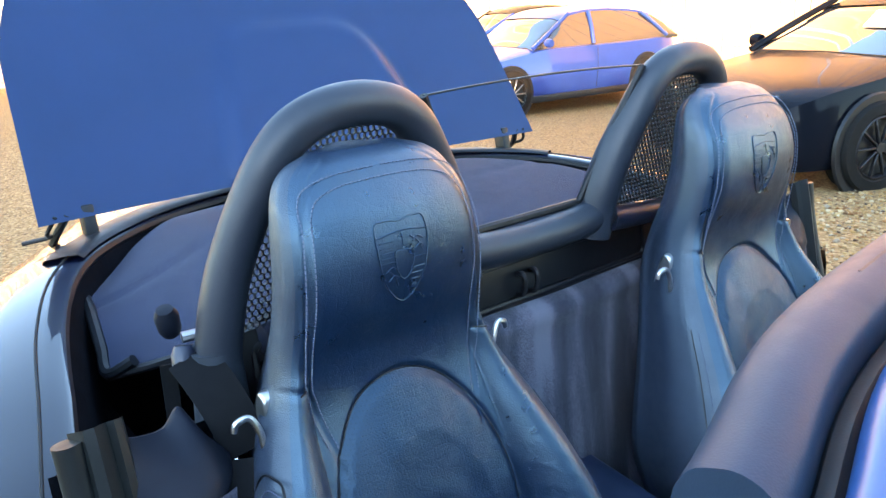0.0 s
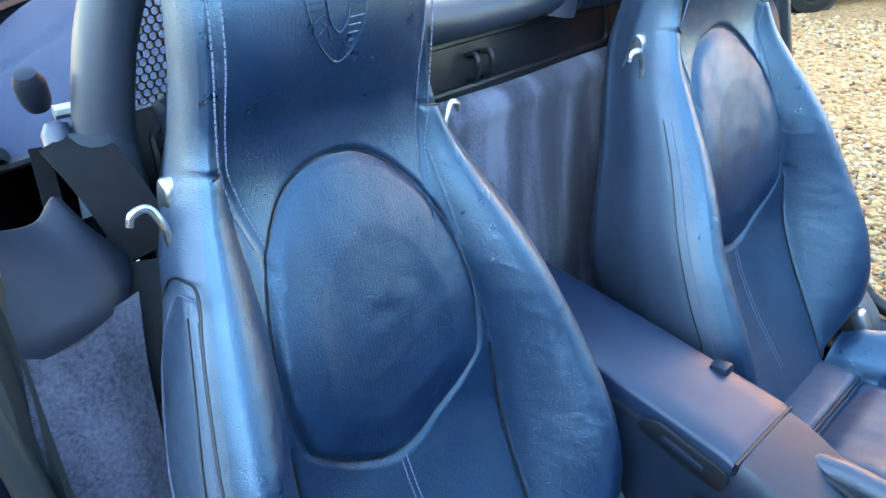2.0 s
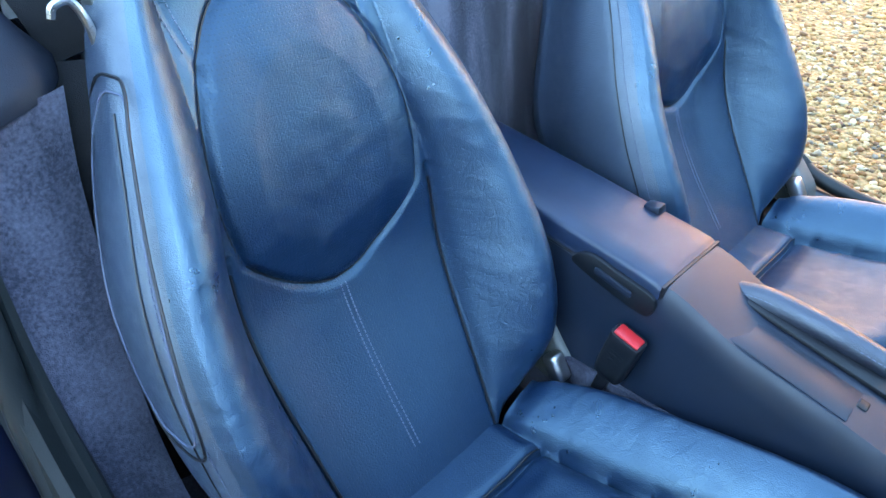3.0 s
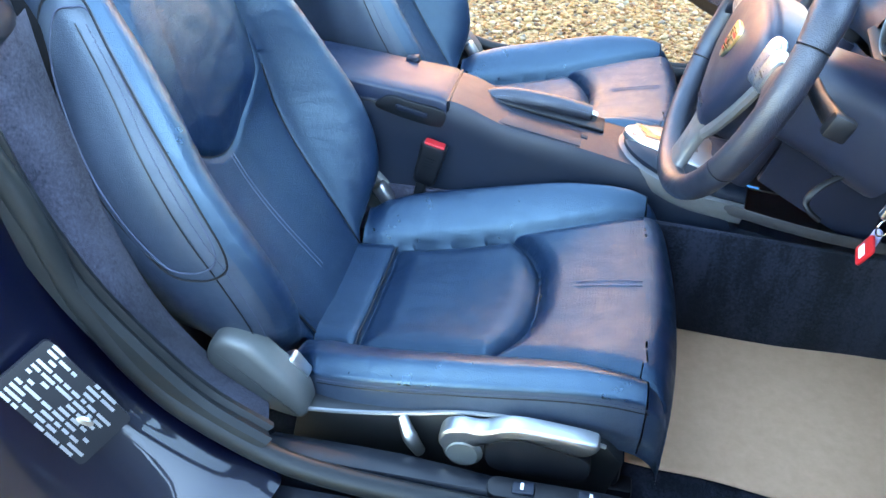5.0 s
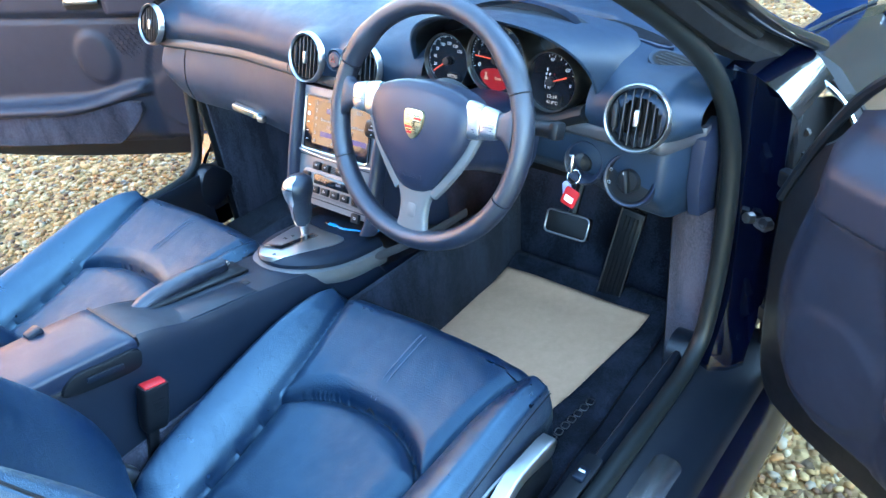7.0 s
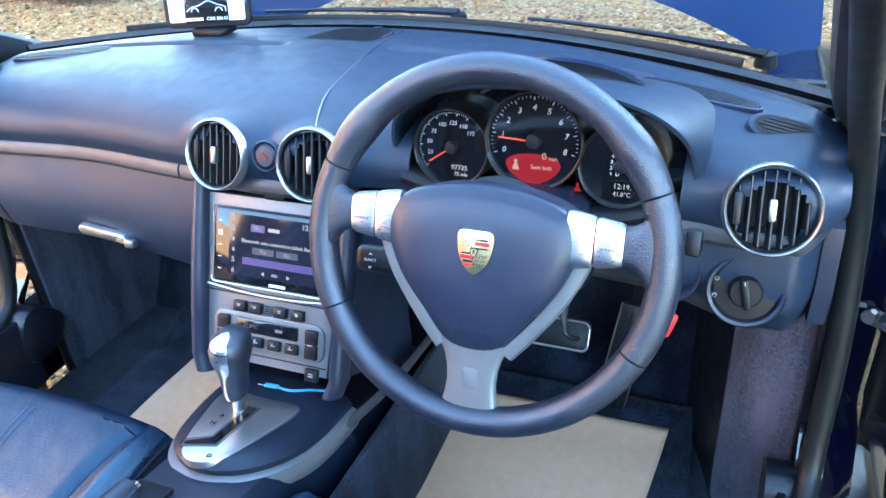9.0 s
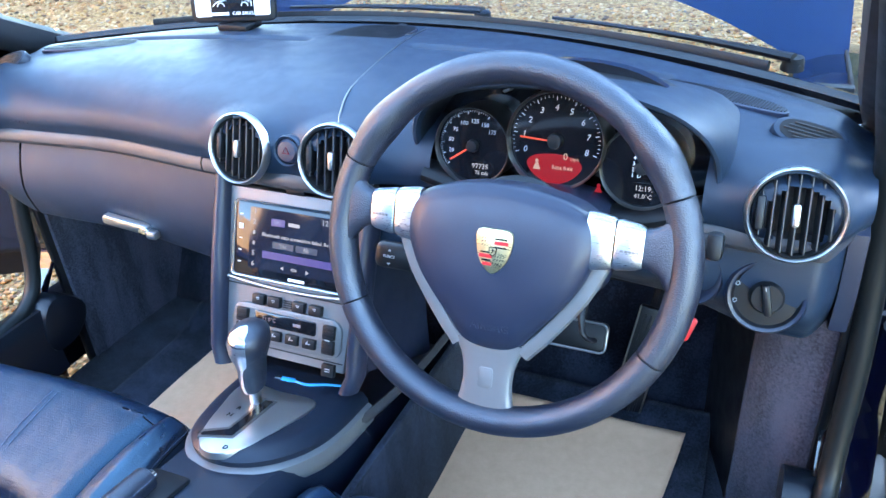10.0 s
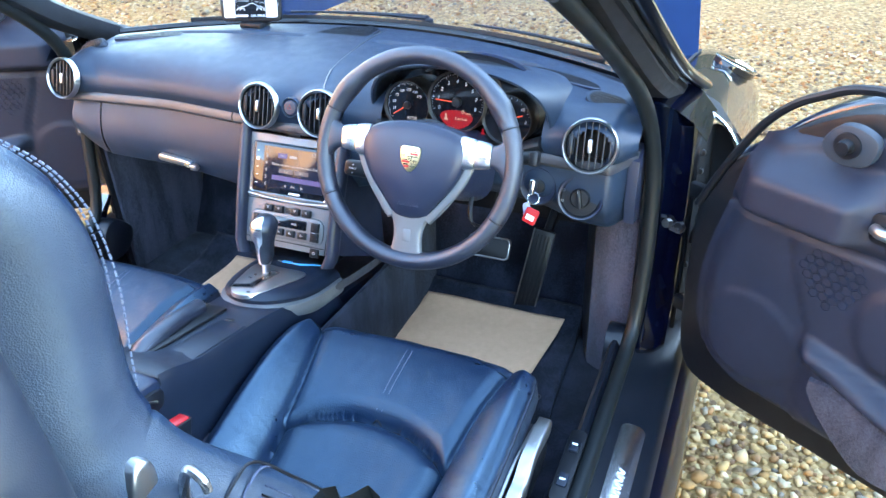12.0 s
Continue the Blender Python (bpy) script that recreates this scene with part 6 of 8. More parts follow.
part("climate_mark", box(0.012, 0.004, 0.0004, SMx(0.020, 0.056, 0.0069), 0, 1), mat("dim_marks", (0.14, 0.13, 0.15), 0.5), stack)
for k, x in enumerate((-0.042, -0.014, 0.014, 0.042)):
    part("climate_key", box(0.0205, 0.0145, 0.009, SMx(x, 0.0345, 0.006), 0.0016), BLACK, stack, "black climate key")
    part("key_mark", box(0.0010, 0.0055, 0.0006, SMx(x - 0.002, 0.0365, 0.0108) @ pose(0, 0, 0, 0, 0, -25), 0, 1), KEYPRINT, stack)
    part("key_mark", box(0.0045, 0.0010, 0.0006, SMx(x + 0.001, 0.0350, 0.0108), 0, 1), KEYPRINT, stack)
for x in (-0.070, 0.072):
    for y in (0.0355, 0.0565):
        part("climate_key", box(0.0185, 0.0195, 0.009, SMx(x, y, 0.006), 0.0016), BLACK, stack, "black ribbed rocker key")
        for q in range(4):
            part("key_rib", box(0.0165, 0.0016, 0.0016, SMx(x, y - 0.0063 + 0.0042 * q, 0.0108), 0.0004, 1), BLACK, stack)
    part("key_mark", box(0.0075, 0.0014, 0.0006, SMx(x, 0.0462, 0.0110), 0, 1), KEYPRINT, stack)
part("stack_seam", tube([SMx(x, 0.0135, 0.0012) @ Vector((0, 0, 0)) for x in (-0.099, 0, 0.093)], 0.0010, 5), BLACK, stack)
part("airbag_switch", box(0.020, 0.018, 0.008, SMx(0.073, 0.002, 0.003), 0.0016), BLACK, stack)
for q in (0, 1):
    part("switch_mark", box(0.0075, 0.0012, 0.0006, SMx(0.073, 0.0045 - 0.0032 * q, 0.0073), 0, 1), KEYPRINT, stack)
part("open_tray", box(0.19, 0.14, 0.004, pose(-0.004, 0.655, 0.452, -6, 0, 0), 0.001), BLACK, stack, "black open tray under the stack")
part("tray_back", box(0.19, 0.004, 0.07, pose(-0.004, 0.70, 0.475), 0.001), GLOSSBLACK, stack)
cb = thing("usb_cable", (0.0, 0.60, 0.455), "bright cyan charging cable lying in the tray", "cable")
cz = con_top(0.585) + 0.022
part("cord", tube([(0.008, 0.580, cz + 0.001), (0.03, 0.578, cz + 0.003), (0.055, 0.590, cz), (0.085, 0.600, cz - 0.002), (0.096, 0.62, cz)], 0.0021, 7), CYAN, cb)
part("plug", box(0.022, 0.009, 0.006, pose(-0.004, 0.580, cz, 0, 0, 4), 0.002), CYAN, cb)
part("plug_tip", box(0.012, 0.006, 0.004, pose(-0.020, 0.5805, cz, 0, 0, 4), 0.001), CHROME, cb)

# ---- footwells ----
fl = thing("footwell_floor", (0, 0.4, 0.15), "dark carpeted car floor under seats and pedals", "floor", kind="structure")
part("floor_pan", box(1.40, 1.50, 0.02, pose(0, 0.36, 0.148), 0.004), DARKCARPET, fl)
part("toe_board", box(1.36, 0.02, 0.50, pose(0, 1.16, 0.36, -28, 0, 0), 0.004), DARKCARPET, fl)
part("firewall", box(1.36, 0.02, 0.40, pose(0, 1.12, 0.57), 0.004), BLACK, fl)
for sx in (-1, 1):
    part("kick_carpet", loft([[Vector((sx * x, y, z)) for x, y in ((0.712, 0.795), (0.690, 0.800), (0.640 + 0.05 * (sx < 0), 0.822 + 0.03 * (sx < 0)), (0.606 + 0.08 * (sx < 0), 0.842 + 0.10 * (sx < 0)), (0.598 + 0.075 * (sx < 0), 0.860 + 0.25 * (sx < 0)))] for z in (0.15, 0.30, 0.45, 0.62)], False, False), CARPET, fl, "blue-grey carpet on the footwell side")
    if sx > 0:
        part("speaker_panel", loft([[Vector((sx * x, y, z)) for x, y in ((0.600, 0.852), (0.585, 0.90), (0.562, 0.97), (0.545, 1.05), (0.54, 1.15))] for z in (0.15, 0.30, 0.45, 0.60)], False, False), BLACK, fl, "black plastic panel beside the pedals")
for sx in (-1, 1):
    part("kick_wall", box(0.012, 0.40, 0.60, pose(sx * 0.703, 0.985, 0.44), 0.003), BLACK, fl)


def mat_sheet(name, cx, y0, y1, w0, w1, z, label, material, thick=0.006, seed=0, skew=0.0):
    t = thing(name, (cx, (y0 + y1) / 2, z), label, name.split("_")[-1])
    nxx, nyy = 44, 44
    vs, fs = [], []
    for j in range(nyy + 1):
        y = y0 + (y1 - y0) * j / nyy
        w = w0 + (w1 - w0) * j / nyy
        for i in range(nxx + 1):
            x = cx + w * (i / nxx - 0.5) + (skew * (y - y0))
            e = min(i, nxx - i, j, nyy - j)
            wob = 0.006 * noise.noise((x * 7, y * 7, seed)) * (1 if e == 0 else 0)
            zz = z + 0.07 * smooth(y, 0.88, 1.12) + 0.003 * noise.noise((x * 9, y * 9, 4 + seed))
            vs.append((x + wob, y + wob, zz))
    n0 = len(vs)
    vs += [(x, y, zz - thick) for x, y, zz in vs]
    W = nxx + 1
    for j in range(nyy):
        for i in range(nxx):
            a = j * W + i
            fs.append((a, a + 1, a + W + 1, a + W))
            fs.append((n0 + a, n0 + a + W, n0 + a + W + 1, n0 + a + 1))
    edge = [i for i in range(W)] + [j * W + nxx for j in range(1, nyy + 1)] + [nyy * W + i for i in range(nxx - 1, -1, -1)] + [j * W for j in range(nyy - 1, 0, -1)]
    for a, c in zip(edge, edge[1:] + edge[:1]):
        fs.append((a, a + n0, c + n0, c))
    link("sheet", vs, fs, material, t)
    return t


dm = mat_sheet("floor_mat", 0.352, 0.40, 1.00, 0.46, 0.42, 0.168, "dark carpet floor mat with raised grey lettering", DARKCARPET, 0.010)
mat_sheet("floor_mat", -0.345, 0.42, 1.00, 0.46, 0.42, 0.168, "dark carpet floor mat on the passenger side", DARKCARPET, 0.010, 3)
mat_sheet("paper_mat", 0.277, 0.445, 0.948, 0.384, 0.362, 0.176, "brown kraft paper sheet laid on the floor mat", KRAFT, 0.0015, 6, 0.125)
mat_sheet("paper_mat", -0.30, 0.45, 0.93, 0.34, 0.34, 0.176, "brown kraft paper sheet on the passenger's floor", KRAFT, 0.0015, 9, 0.06)
bm = bmesh.new()
for k in range(7):
    mm = pose(0.522 + 0.0022 * k, 0.556 + 0.0195 * k, 0.1715, 0, 0, 96)
    tube([mm @ Vector((x, y, 0)) for x, y in round_rect(0.0155, 0.014, 0.004, 2)], 0.0012, 5, True, raw=True, bm=bm)
part("mat_badge", bm, GREYTRIM, dm, "raised grey badge lettering as outlines")
# pedals
pd = thing("accelerator_pedal", (0.47, 1.0, 0.2), "tall black accelerator pedal with metal strips", "pedal")
PU = Vector((0.15, 0.24, 0.93)).normalized()
PX = Vector((1, 0.05, -0.174)).normalized()
mp = basis(Vector((0.426, 1.000, 0.272)), PX, PU, PX.cross(PU).normalized())
part("pad", box(0.054, 0.235, 0.016, mp, 0.005), BLACK, pd)
for x in (-0.026, 0.026):
    part("metal_strip", box(0.0035, 0.235, 0.003, mp @ Matrix.Translation((x, 0, 0.0085)), 0.001, 1), GREYTRIM, pd, "metal strip")
for x in (-0.014, -0.005, 0.005, 0.014):
    part("pad_rib", box(0.004, 0.215, 0.003, mp @ Matrix.Translation((x, -0.004, 0.0085)), 0.001, 1), RUBBER, pd)
part("pedal_arm", tube([(0.430, 1.02, 0.30), (0.445, 1.12, 0.40)], 0.012, 8), BLACK, pd)
bp = thing("brake_pedal", (0.385, 0.93, 0.35), "wide black rubber brake pedal with a bright metal rim", "pedal")
mbp = basis(Vector((0.325, 0.945, 0.360)), Vector((1, 0, 0)), Vector((0, 0.45, 0.893)).normalized(), Vector((0, -0.893, 0.45)).normalized())
part("pad", slab(round_rect(0.105, 0.052, 0.010), mbp, 0.014, 0.003), BLACK, bp)
part("metal_rim", tube([mbp @ Vector((x, y, 0.001)) for x, y in round_rect(0.103, 0.050, 0.010)], 0.0022, 6, True, raw=True), GREYTRIM, bp, "metal rim")
part("pedal_arm", tube([mbp @ Vector((0, 0, -0.012)), (0.325, 1.03, 0.46), (0.325, 1.08, 0.56)], 0.010, 8), BLACK, bp)


# ---- the sports car's body ----
body = thing("sports_car", (0, -0.3, 0.12), "glossy navy open-top sports car with doors and lids open", "car")
# rim of the soft-top well, from the door jamb round the back to the other side
half = [(0.735, -0.285, 0.800), (0.714, -0.36, 0.860), (0.678, -0.50, 0.905), (0.634, -0.68, 0.945), (0.570, -0.84, 0.970), (0.475, -0.945, 0.984), (0.30, -1.025, 0.995), (0.0, -1.060, 1.000)]
rim = curve_pts(half + [(-x, y, z) for x, y, z in half[-2::-1]], 7)
rings = []
for i, q in enumerate(rim):
    t = (rim[min(i + 1, len(rim) - 1)] - rim[max(i - 1, 0)]).normalized()
    o = Vector((t.y, -t.x, 0)).normalized()
    if o.dot(Vector((q.x, q.y + 0.5, 0))) < 0:
        o = -o
    side = abs(o.x)
    w = smooth(side, 0.25, 0.75)
    R_s, D_s = [0.03, 0.075, 0.130, 0.175, 0.200, 0.213], [0.002, 0.008, 0.022, 0.07, 0.18, 0.44]
    R_b, D_b = [0.03, 0.08, 0.16, 0.26, 0.36, 0.46], [0, 0.002, 0.010, 0.03, 0.06, 0.12]
    ring = [q - o * 0.006 - Vector((0, 0, 0.05)), q - o * 0.006 - Vector((0, 0, 0.004)), q]
    for a, b2, c, d in zip(R_s, D_s, R_b, D_b):
        ring.append(q + o * (a * w + c * (1 - w)) - Vector((0, 0, b2 * w + d * (1 - w))))
    rings.append(ring)
part("rear_wing", loft(rings, False, False), PAINT, body, "glossy navy rear bodywork")
# dark strip laid on the rim as the raised lid's reflection in the paint
reflection_rows = []
for q, ring in zip(rim, rings):
    if q.y < -0.86:
        o = (ring[3] - ring[2]).normalized()
        reflection_rows.append([q - o * 0.004 + Vector((0, 0, 0.002)), q + o * 0.004 + Vector((0, 0, 0.008)), q + o * 0.030 + Vector((0, 0, 0.008)), q + o * 0.062 + Vector((0, 0, 0.004)), q + o * 0.066 - Vector((0, 0, 0.004))])
part("rim_reflection", loft(reflection_rows, False, False), RUBBER, body, "black strip standing for the lid's reflection round the soft-top well")
for pick in (1, -1):
    seam = [r[3] + Vector((0, 0, 0.0006)) for q, r in zip(rim, rings) if q.x * pick > 0.40 and q.y < -0.33]
    part("wing_shut_line", tube(seam, 0.0022, 6, raw=True), DUCT, body, "dark shut line along the wing")
part("well_wall", loft([[q + (Vector((0, -0.60, q.z)) - q) * k - Vector((0, 0, dz)) for k, dz in ((0.002, 0.004), (0.03, 0.05), (0.05, 0.15), (0.05, 0.45))] for q in rim], False, False), WELLSHADE, body, "dark lining of the soft-top well")
part("well_seal", tube([q + Vector((0, 0, -0.012)) for q in rim[::3]], 0.010, 8), RUBBER, body, "black seal round the soft-top well")
for sx in (-1, 1):
    # jamb behind the door: painted pillar, rubber step
    jp = [(sx * 0.735, -0.285, 0.800), (sx * 0.742, -0.265, 0.70), (sx * 0.752, -0.235, 0.58), (sx * 0.757, -0.175, 0.47), (sx * 0.752, -0.085, 0.385), (sx * 0.745, 0.0, 0.345)]
    ring = []
    for q in curve_pts(jp, 8):
        ring.append([q + Vector((-sx * 0.05, 0.004, 0)), q + Vector((-sx * 0.012, 0.012, 0)), q + Vector((sx * 0.02, 0.004, -0.005)), q + Vector((sx * 0.055, -0.015, -0.02)), q + Vector((sx * 0.105, -0.05, -0.04)), q + Vector((sx * 0.125, -0.14, -0.05)), q + Vector((sx * 0.12, -0.25, -0.05))])
    part("door_jamb", loft(ring, False, False), PAINT, body, "glossy navy door jamb")
    part("jamb_seal", tube([(sx * 0.716, -0.310, 0.960), (sx * 0.714, -0.295, 0.88), (sx * 0.702, -0.245, 0.72), (sx * 0.708, -0.205, 0.58), (sx * 0.712, -0.135, 0.46), (sx * 0.712, -0.04, 0.386), (sx * 0.712, 0.05, 0.352), (sx * 0.712, 0.2, 0.338), (sx * 0.712, 0.45, 0.333), (sx * 0.712, 0.62, 0.331), (sx * 0.714, 0.70, 0.345), (sx * 0.718, 0.745, 0.40), (sx * 0.720, 0.775, 0.55), (sx * 0.712, 0.79, 0.70), (sx * 0.695, 0.755, 0.82), (sx * 0.672, 0.66, 0.92), (sx * 0.648, 0.52, 1.02), (sx * 0.622, 0.36, 1.12)], 0.0150, 12, n=8), GREYRUBBER, body, "thick black rubber door seal")
    part("sill_trim", loft([[Vector((sx * x, y, z)) for x, z in ((0.640 + 0.03 * smooth(y, 0.1, 0.45), 0.20), (0.642 + 0.03 * smooth(y, 0.1, 0.45), 0.318), (0.648 + 0.028 * smooth(y, 0.1, 0.45), 0.334), (0.670 + 0.012 * smooth(y, 0.1, 0.45), 0.344 + 0.01 * smooth(-y, -0.1, 0.1)), (0.690, 0.344 + 0.01 * smooth(-y, -0.1, 0.1)), (0.702, 0.330), (0.704, 0.27))] for y in np.linspace(-0.03, 0.715, 14)], False, False), SILLTRIM, body, "dark plastic sill trim")
    part("sill_end", slab(blob([(0.690, 0.30), (0.715, 0.352), (0.76, 0.352), (0.80, 0.30), (0.76, 0.25), (0.70, 0.25)], n=3), basis(Vector((sx * 0.712 if sx > 0 else sx * 0.665, 0, 0)), Vector((0, 1, 0)), Vector((0, 0, 1)), Vector((1, 0, 0))), 0.047, 0.01), SILLTRIM, body)
    part("sill_step", loft([[Vector((sx * x, y, z)) for x, z in ((0.700, 0.27), (0.716, 0.318), (0.735, 0.312), (0.800, 0.300), (0.815, 0.288), (0.822, 0.26))] for y in np.linspace(-0.06, 0.88, 16)], False, False), SILLTRIM, body, "black plastic sill step")
    part("sill_skin", loft([[Vector((sx * x, y, z)) for x, z in ((0.818, 0.275), (0.838, 0.262), (0.856, 0.225), (0.862, 0.18), (0.845, 0.13), (0.78, 0.115))] for y in np.linspace(-0.35, 0.95, 16)], False, False), PAINT, body, "glossy navy sill")
    part("front_jamb", loft([[Vector((sx * x, y - 0.075 * (1 - smooth(k, 0.26, 0.46)), 0.12 + (zt - 0.12) * k)) for x, y, zt in ((0.700, 0.80, 0.83), (0.735, 0.795, 0.82), (0.760, 0.815, 0.80), (0.778, 0.845, 0.78))] for k in (0, 0.2, 0.26, 0.29, 0.32, 0.35, 0.38, 0.41, 0.44, 0.47, 0.55, 0.8, 1)], False, False), JAMBPAINT, body, "glossy navy hinge pillar")
    part("hinge_well", loft([[Vector((sx * x, y, 0.16 + (zt - 0.16) * k)) for x, y, zt in ((0.777, 0.846, 0.775), (0.790, 0.90, 0.755), (0.805, 0.965, 0.735), (0.84, 0.985, 0.715), (0.868, 0.975, 0.69))] for k in (0, 0.2, 0.26, 0.55, 0.8, 1)], False, False), DUCT, body, "black hollow behind the wing")
    part("well_strip", tube([(sx * 0.782, 0.85, 0.30), (sx * 0.784, 0.855, 0.50), (sx * 0.782, 0.86, 0.70), (sx * 0.775, 0.90, 0.765)], 0.006, 6), RUBBER, body)
    for zz in (0.36, 0.44, 0.66, 0.70):
        part("well_bolt", lathe([(0, 0.006), (0.006, 0.006), (0.007, 0)], facing((sx * 0.790, 0.895, zz), (-sx * 0.2, -1, 0.1)), 8), GREYTRIM, body)
    part("hinge", box(0.036, 0.022, 0.016, pose(sx * 0.765, 0.815, 0.570, 0, 0, sx * -30), 0.005), STRIP, body, "grey steel door check hinge")
    part("hinge_bolt", lathe([(0, 0.012), (0.009, 0.012), (0.010, 0)], facing((sx * 0.752, 0.800, 0.585), (-sx * 0.5, -1, 0.3)), 8), GREYTRIM, body)
    part("hinge_bolt", lathe([(0, 0.012), (0.009, 0.012), (0.010, 0)], facing((sx * 0.775, 0.812, 0.575), (-sx * 0.5, -1, 0.3)), 8), BLACK, body)
    if sx > 0:
        part("wire_gaiter", tube([(sx * 0.795, 0.87, 0.53), (sx * 0.83, 0.875, 0.52), (sx * 0.868, 0.89, 0.50)], 0.020, 12), RUBBER, body, "black rubber cable gaiter")
    part("striker", tube([(sx * 0.802, -0.19, 0.50), (sx * 0.802, -0.165, 0.495), (sx * 0.79, -0.165, 0.47), (sx * 0.79, -0.19, 0.465)], 0.005, 6), SILVER, body)
    # wing ahead of the door and the lower screen corner
    crest = lambda y: soft(y, [0.95, 1.2, 1.5, 1.8, 2.05, 2.2], [0.785, 0.742, 0.692, 0.632, 0.545, 0.42])
    part("front_wing", loft([[Vector((sx * x, y, crest(y) + dz)) for x, dz in ((0.60, -0.03), (0.66, -0.008), (0.72, 0.0), (0.78, -0.012), (0.83, -0.05), (0.868, -0.13), (0.885, -0.24), (0.875, -0.40))] for y in np.linspace(0.930, 2.2, 30)], False, False), PAINT, body, "glossy navy front wing")
    part("wing_inner", loft([[Vector((sx * x, y, z)) for x, z in ((0.60, 0.785), (0.68, 0.800), (0.75, 0.795), (0.80, 0.765), (0.850, 0.70), (0.872, 0.60), (0.868, 0.42), (0.86, 0.16))] for y in (0.955, 1.00)], False, False), DUCT, body, "black inner wing")
    part("jamb_top", loft([[Vector((sx * x, y, z)) for x, z in ((0.690, 0.826), (0.735, 0.822), (0.770, 0.800), (0.800, 0.765))] for y in (0.792, 0.85, 0.96)], False, False), JAMBPAINT, body, "glossy navy top of the hinge pillar")
    part("wing_edge", tube([(sx * x, 0.931, crest(0.95) + dz) for x, dz in ((0.66, -0.006), (0.72, 0.002), (0.78, -0.010), (0.83, -0.048), (0.868, -0.128), (0.885, -0.24))], 0.004, 6), CHROME, body)
    part("lid_shut_line", tube([(sx * (0.675 + 0.004 * k), y, crest(y) + 0.001) for k, y in enumerate((0.97, 1.1, 1.25, 1.4, 1.55, 1.7))], 0.004, 6), DUCT, body)
    lamp_m = facing((sx * 0.800, 1.60, crest(1.60) - 0.014), (sx * 0.42, 0.22, 0.88), (sx * 0.3, 1, 0))
    lamp_line = blob([(-0.055, -0.02), (-0.035, 0.075), (0.01, 0.12), (0.05, 0.06), (0.055, -0.04), (0.01, -0.10), (-0.035, -0.08)], n=4)
    part("headlamp", slab(lamp_line, lamp_m, 0.02, 0.004), GLOSSBLACK, body, "clear headlamp lens")
    part("headlamp_rim", tube([lamp_m @ Vector((x, y, -0.001)) for x, y in lamp_line], 0.003, 6, True, raw=True), CHROME, body)
    # carpeted side behind the seat
    sl = [(0.672, -0.276, 0.852), (0.684, -0.264, 0.78), (0.692, -0.248, 0.70), (0.700, -0.220, 0.62), (0.706, -0.175, 0.53), (0.707, -0.10, 0.435), (0.706, -0.02, 0.372)]
    rr = []
    for q in curve_pts(sl, 6):
        w = smooth(q.z, 0.40, 0.70)
        rr.append([Vector((sx * (q.x - 0.205 * k), q.y - (0.10 - 0.09 * w) * k ** 1.5 + 0.012 * math.sin(k * 5) * w - 0.30 * max(0.0, k - 0.5) ** 1.5, q.z + 0.02 * k * w - 0.03 * k * (1 - w))) for k in np.linspace(0, 0.50, 8)])
    part("rear_side_carpet", loft(rr, False, False), SUEDE_SHADED, body, "grey carpet beside the seat")
    lo = curve_pts([(0.672, -0.272, 0.848), (0.645, -0.262, 0.856), (0.615, -0.260, 0.864), (0.585, -0.272, 0.869), (0.562, -0.300, 0.868), (0.552, -0.325, 0.862)], 8)
    hi = curve_pts([(0.672, -0.318, 0.944), (0.645, -0.328, 0.930), (0.615, -0.342, 0.922), (0.590, -0.358, 0.932), (0.577, -0.348, 0.902), (0.556, -0.332, 0.868)], 8)
    rr = []
    for v in np.linspace(-0.06, 1, 14):
        row = []
        for a, c in zip(lo, hi):
            q = a.lerp(c, v) + Vector((0, 0.35, 0.9)) * (0.010 * math.sin(max(0, v) * math.pi)) - Vector((0, 0.5, 0.8)) * (0.012 * smooth(-v, 0, 0.06))
            row.append(Vector((sx * q.x, q.y, q.z)))
        rr.append(row)
    rr.append([q + Vector((0, -0.006, -0.002)) for q in rr[-1]])
    rr.append([q + Vector((0, -0.002, -0.05)) for q in rr[-1]])
    part("belt_guide_cover", loft(rr, False, False), COVER, body, "navy trim below the belt")
    # folded rubber strip along the outer edge of that trim
    band = curve_pts([(-0.312, 0.968), (-0.300, 0.920), (-0.286, 0.855), (-0.270, 0.78), (-0.250, 0.70), (-0.215, 0.605), (-0.172, 0.53), (-0.10, 0.44), (-0.02, 0.385)], 6)
    rr = [[Vector((sx * (x + 0.012 * smooth(0.85 - q.y, 0, 0.2)), q.x + dy, q.y + dy * 0.4)) for x, dy in ((0.660, -0.004), (0.664, 0.006), (0.672, 0.010), (0.678, 0.004), (0.684, 0.008), (0.692, 0.016), (0.702, 0.012), (0.708, 0.000), (0.712, -0.012))] for q in [Vector((a[0], a[1])) for a in band]]
    part("edge_strip", loft(rr, False, False), GREYRUBBER, body, "grey rubber edge strip")
    part("hollow_wall", loft([[Vector((sx * x, y, z)) for x in (0.50, 0.58, 0.66, 0.73)] for y, z in ((-0.375, 0.895), (-0.372, 0.80), (-0.368, 0.30))], False, False), WELLSHADE, body)
PZ = Vector((0.60, 0.66, 0.45)).normalized()
PV = PZ.cross(Vector((0, 0.55, -0.83))).normalized()
PM = basis(Vector((0.803, -0.182, 0.520)), PV.cross(PZ), PV, PZ)
part("jamb_plate", slab(round_rect(0.128, 0.070, 0.006), PM, 0.012), BLACK, body, "dark data plate on the door jamb")


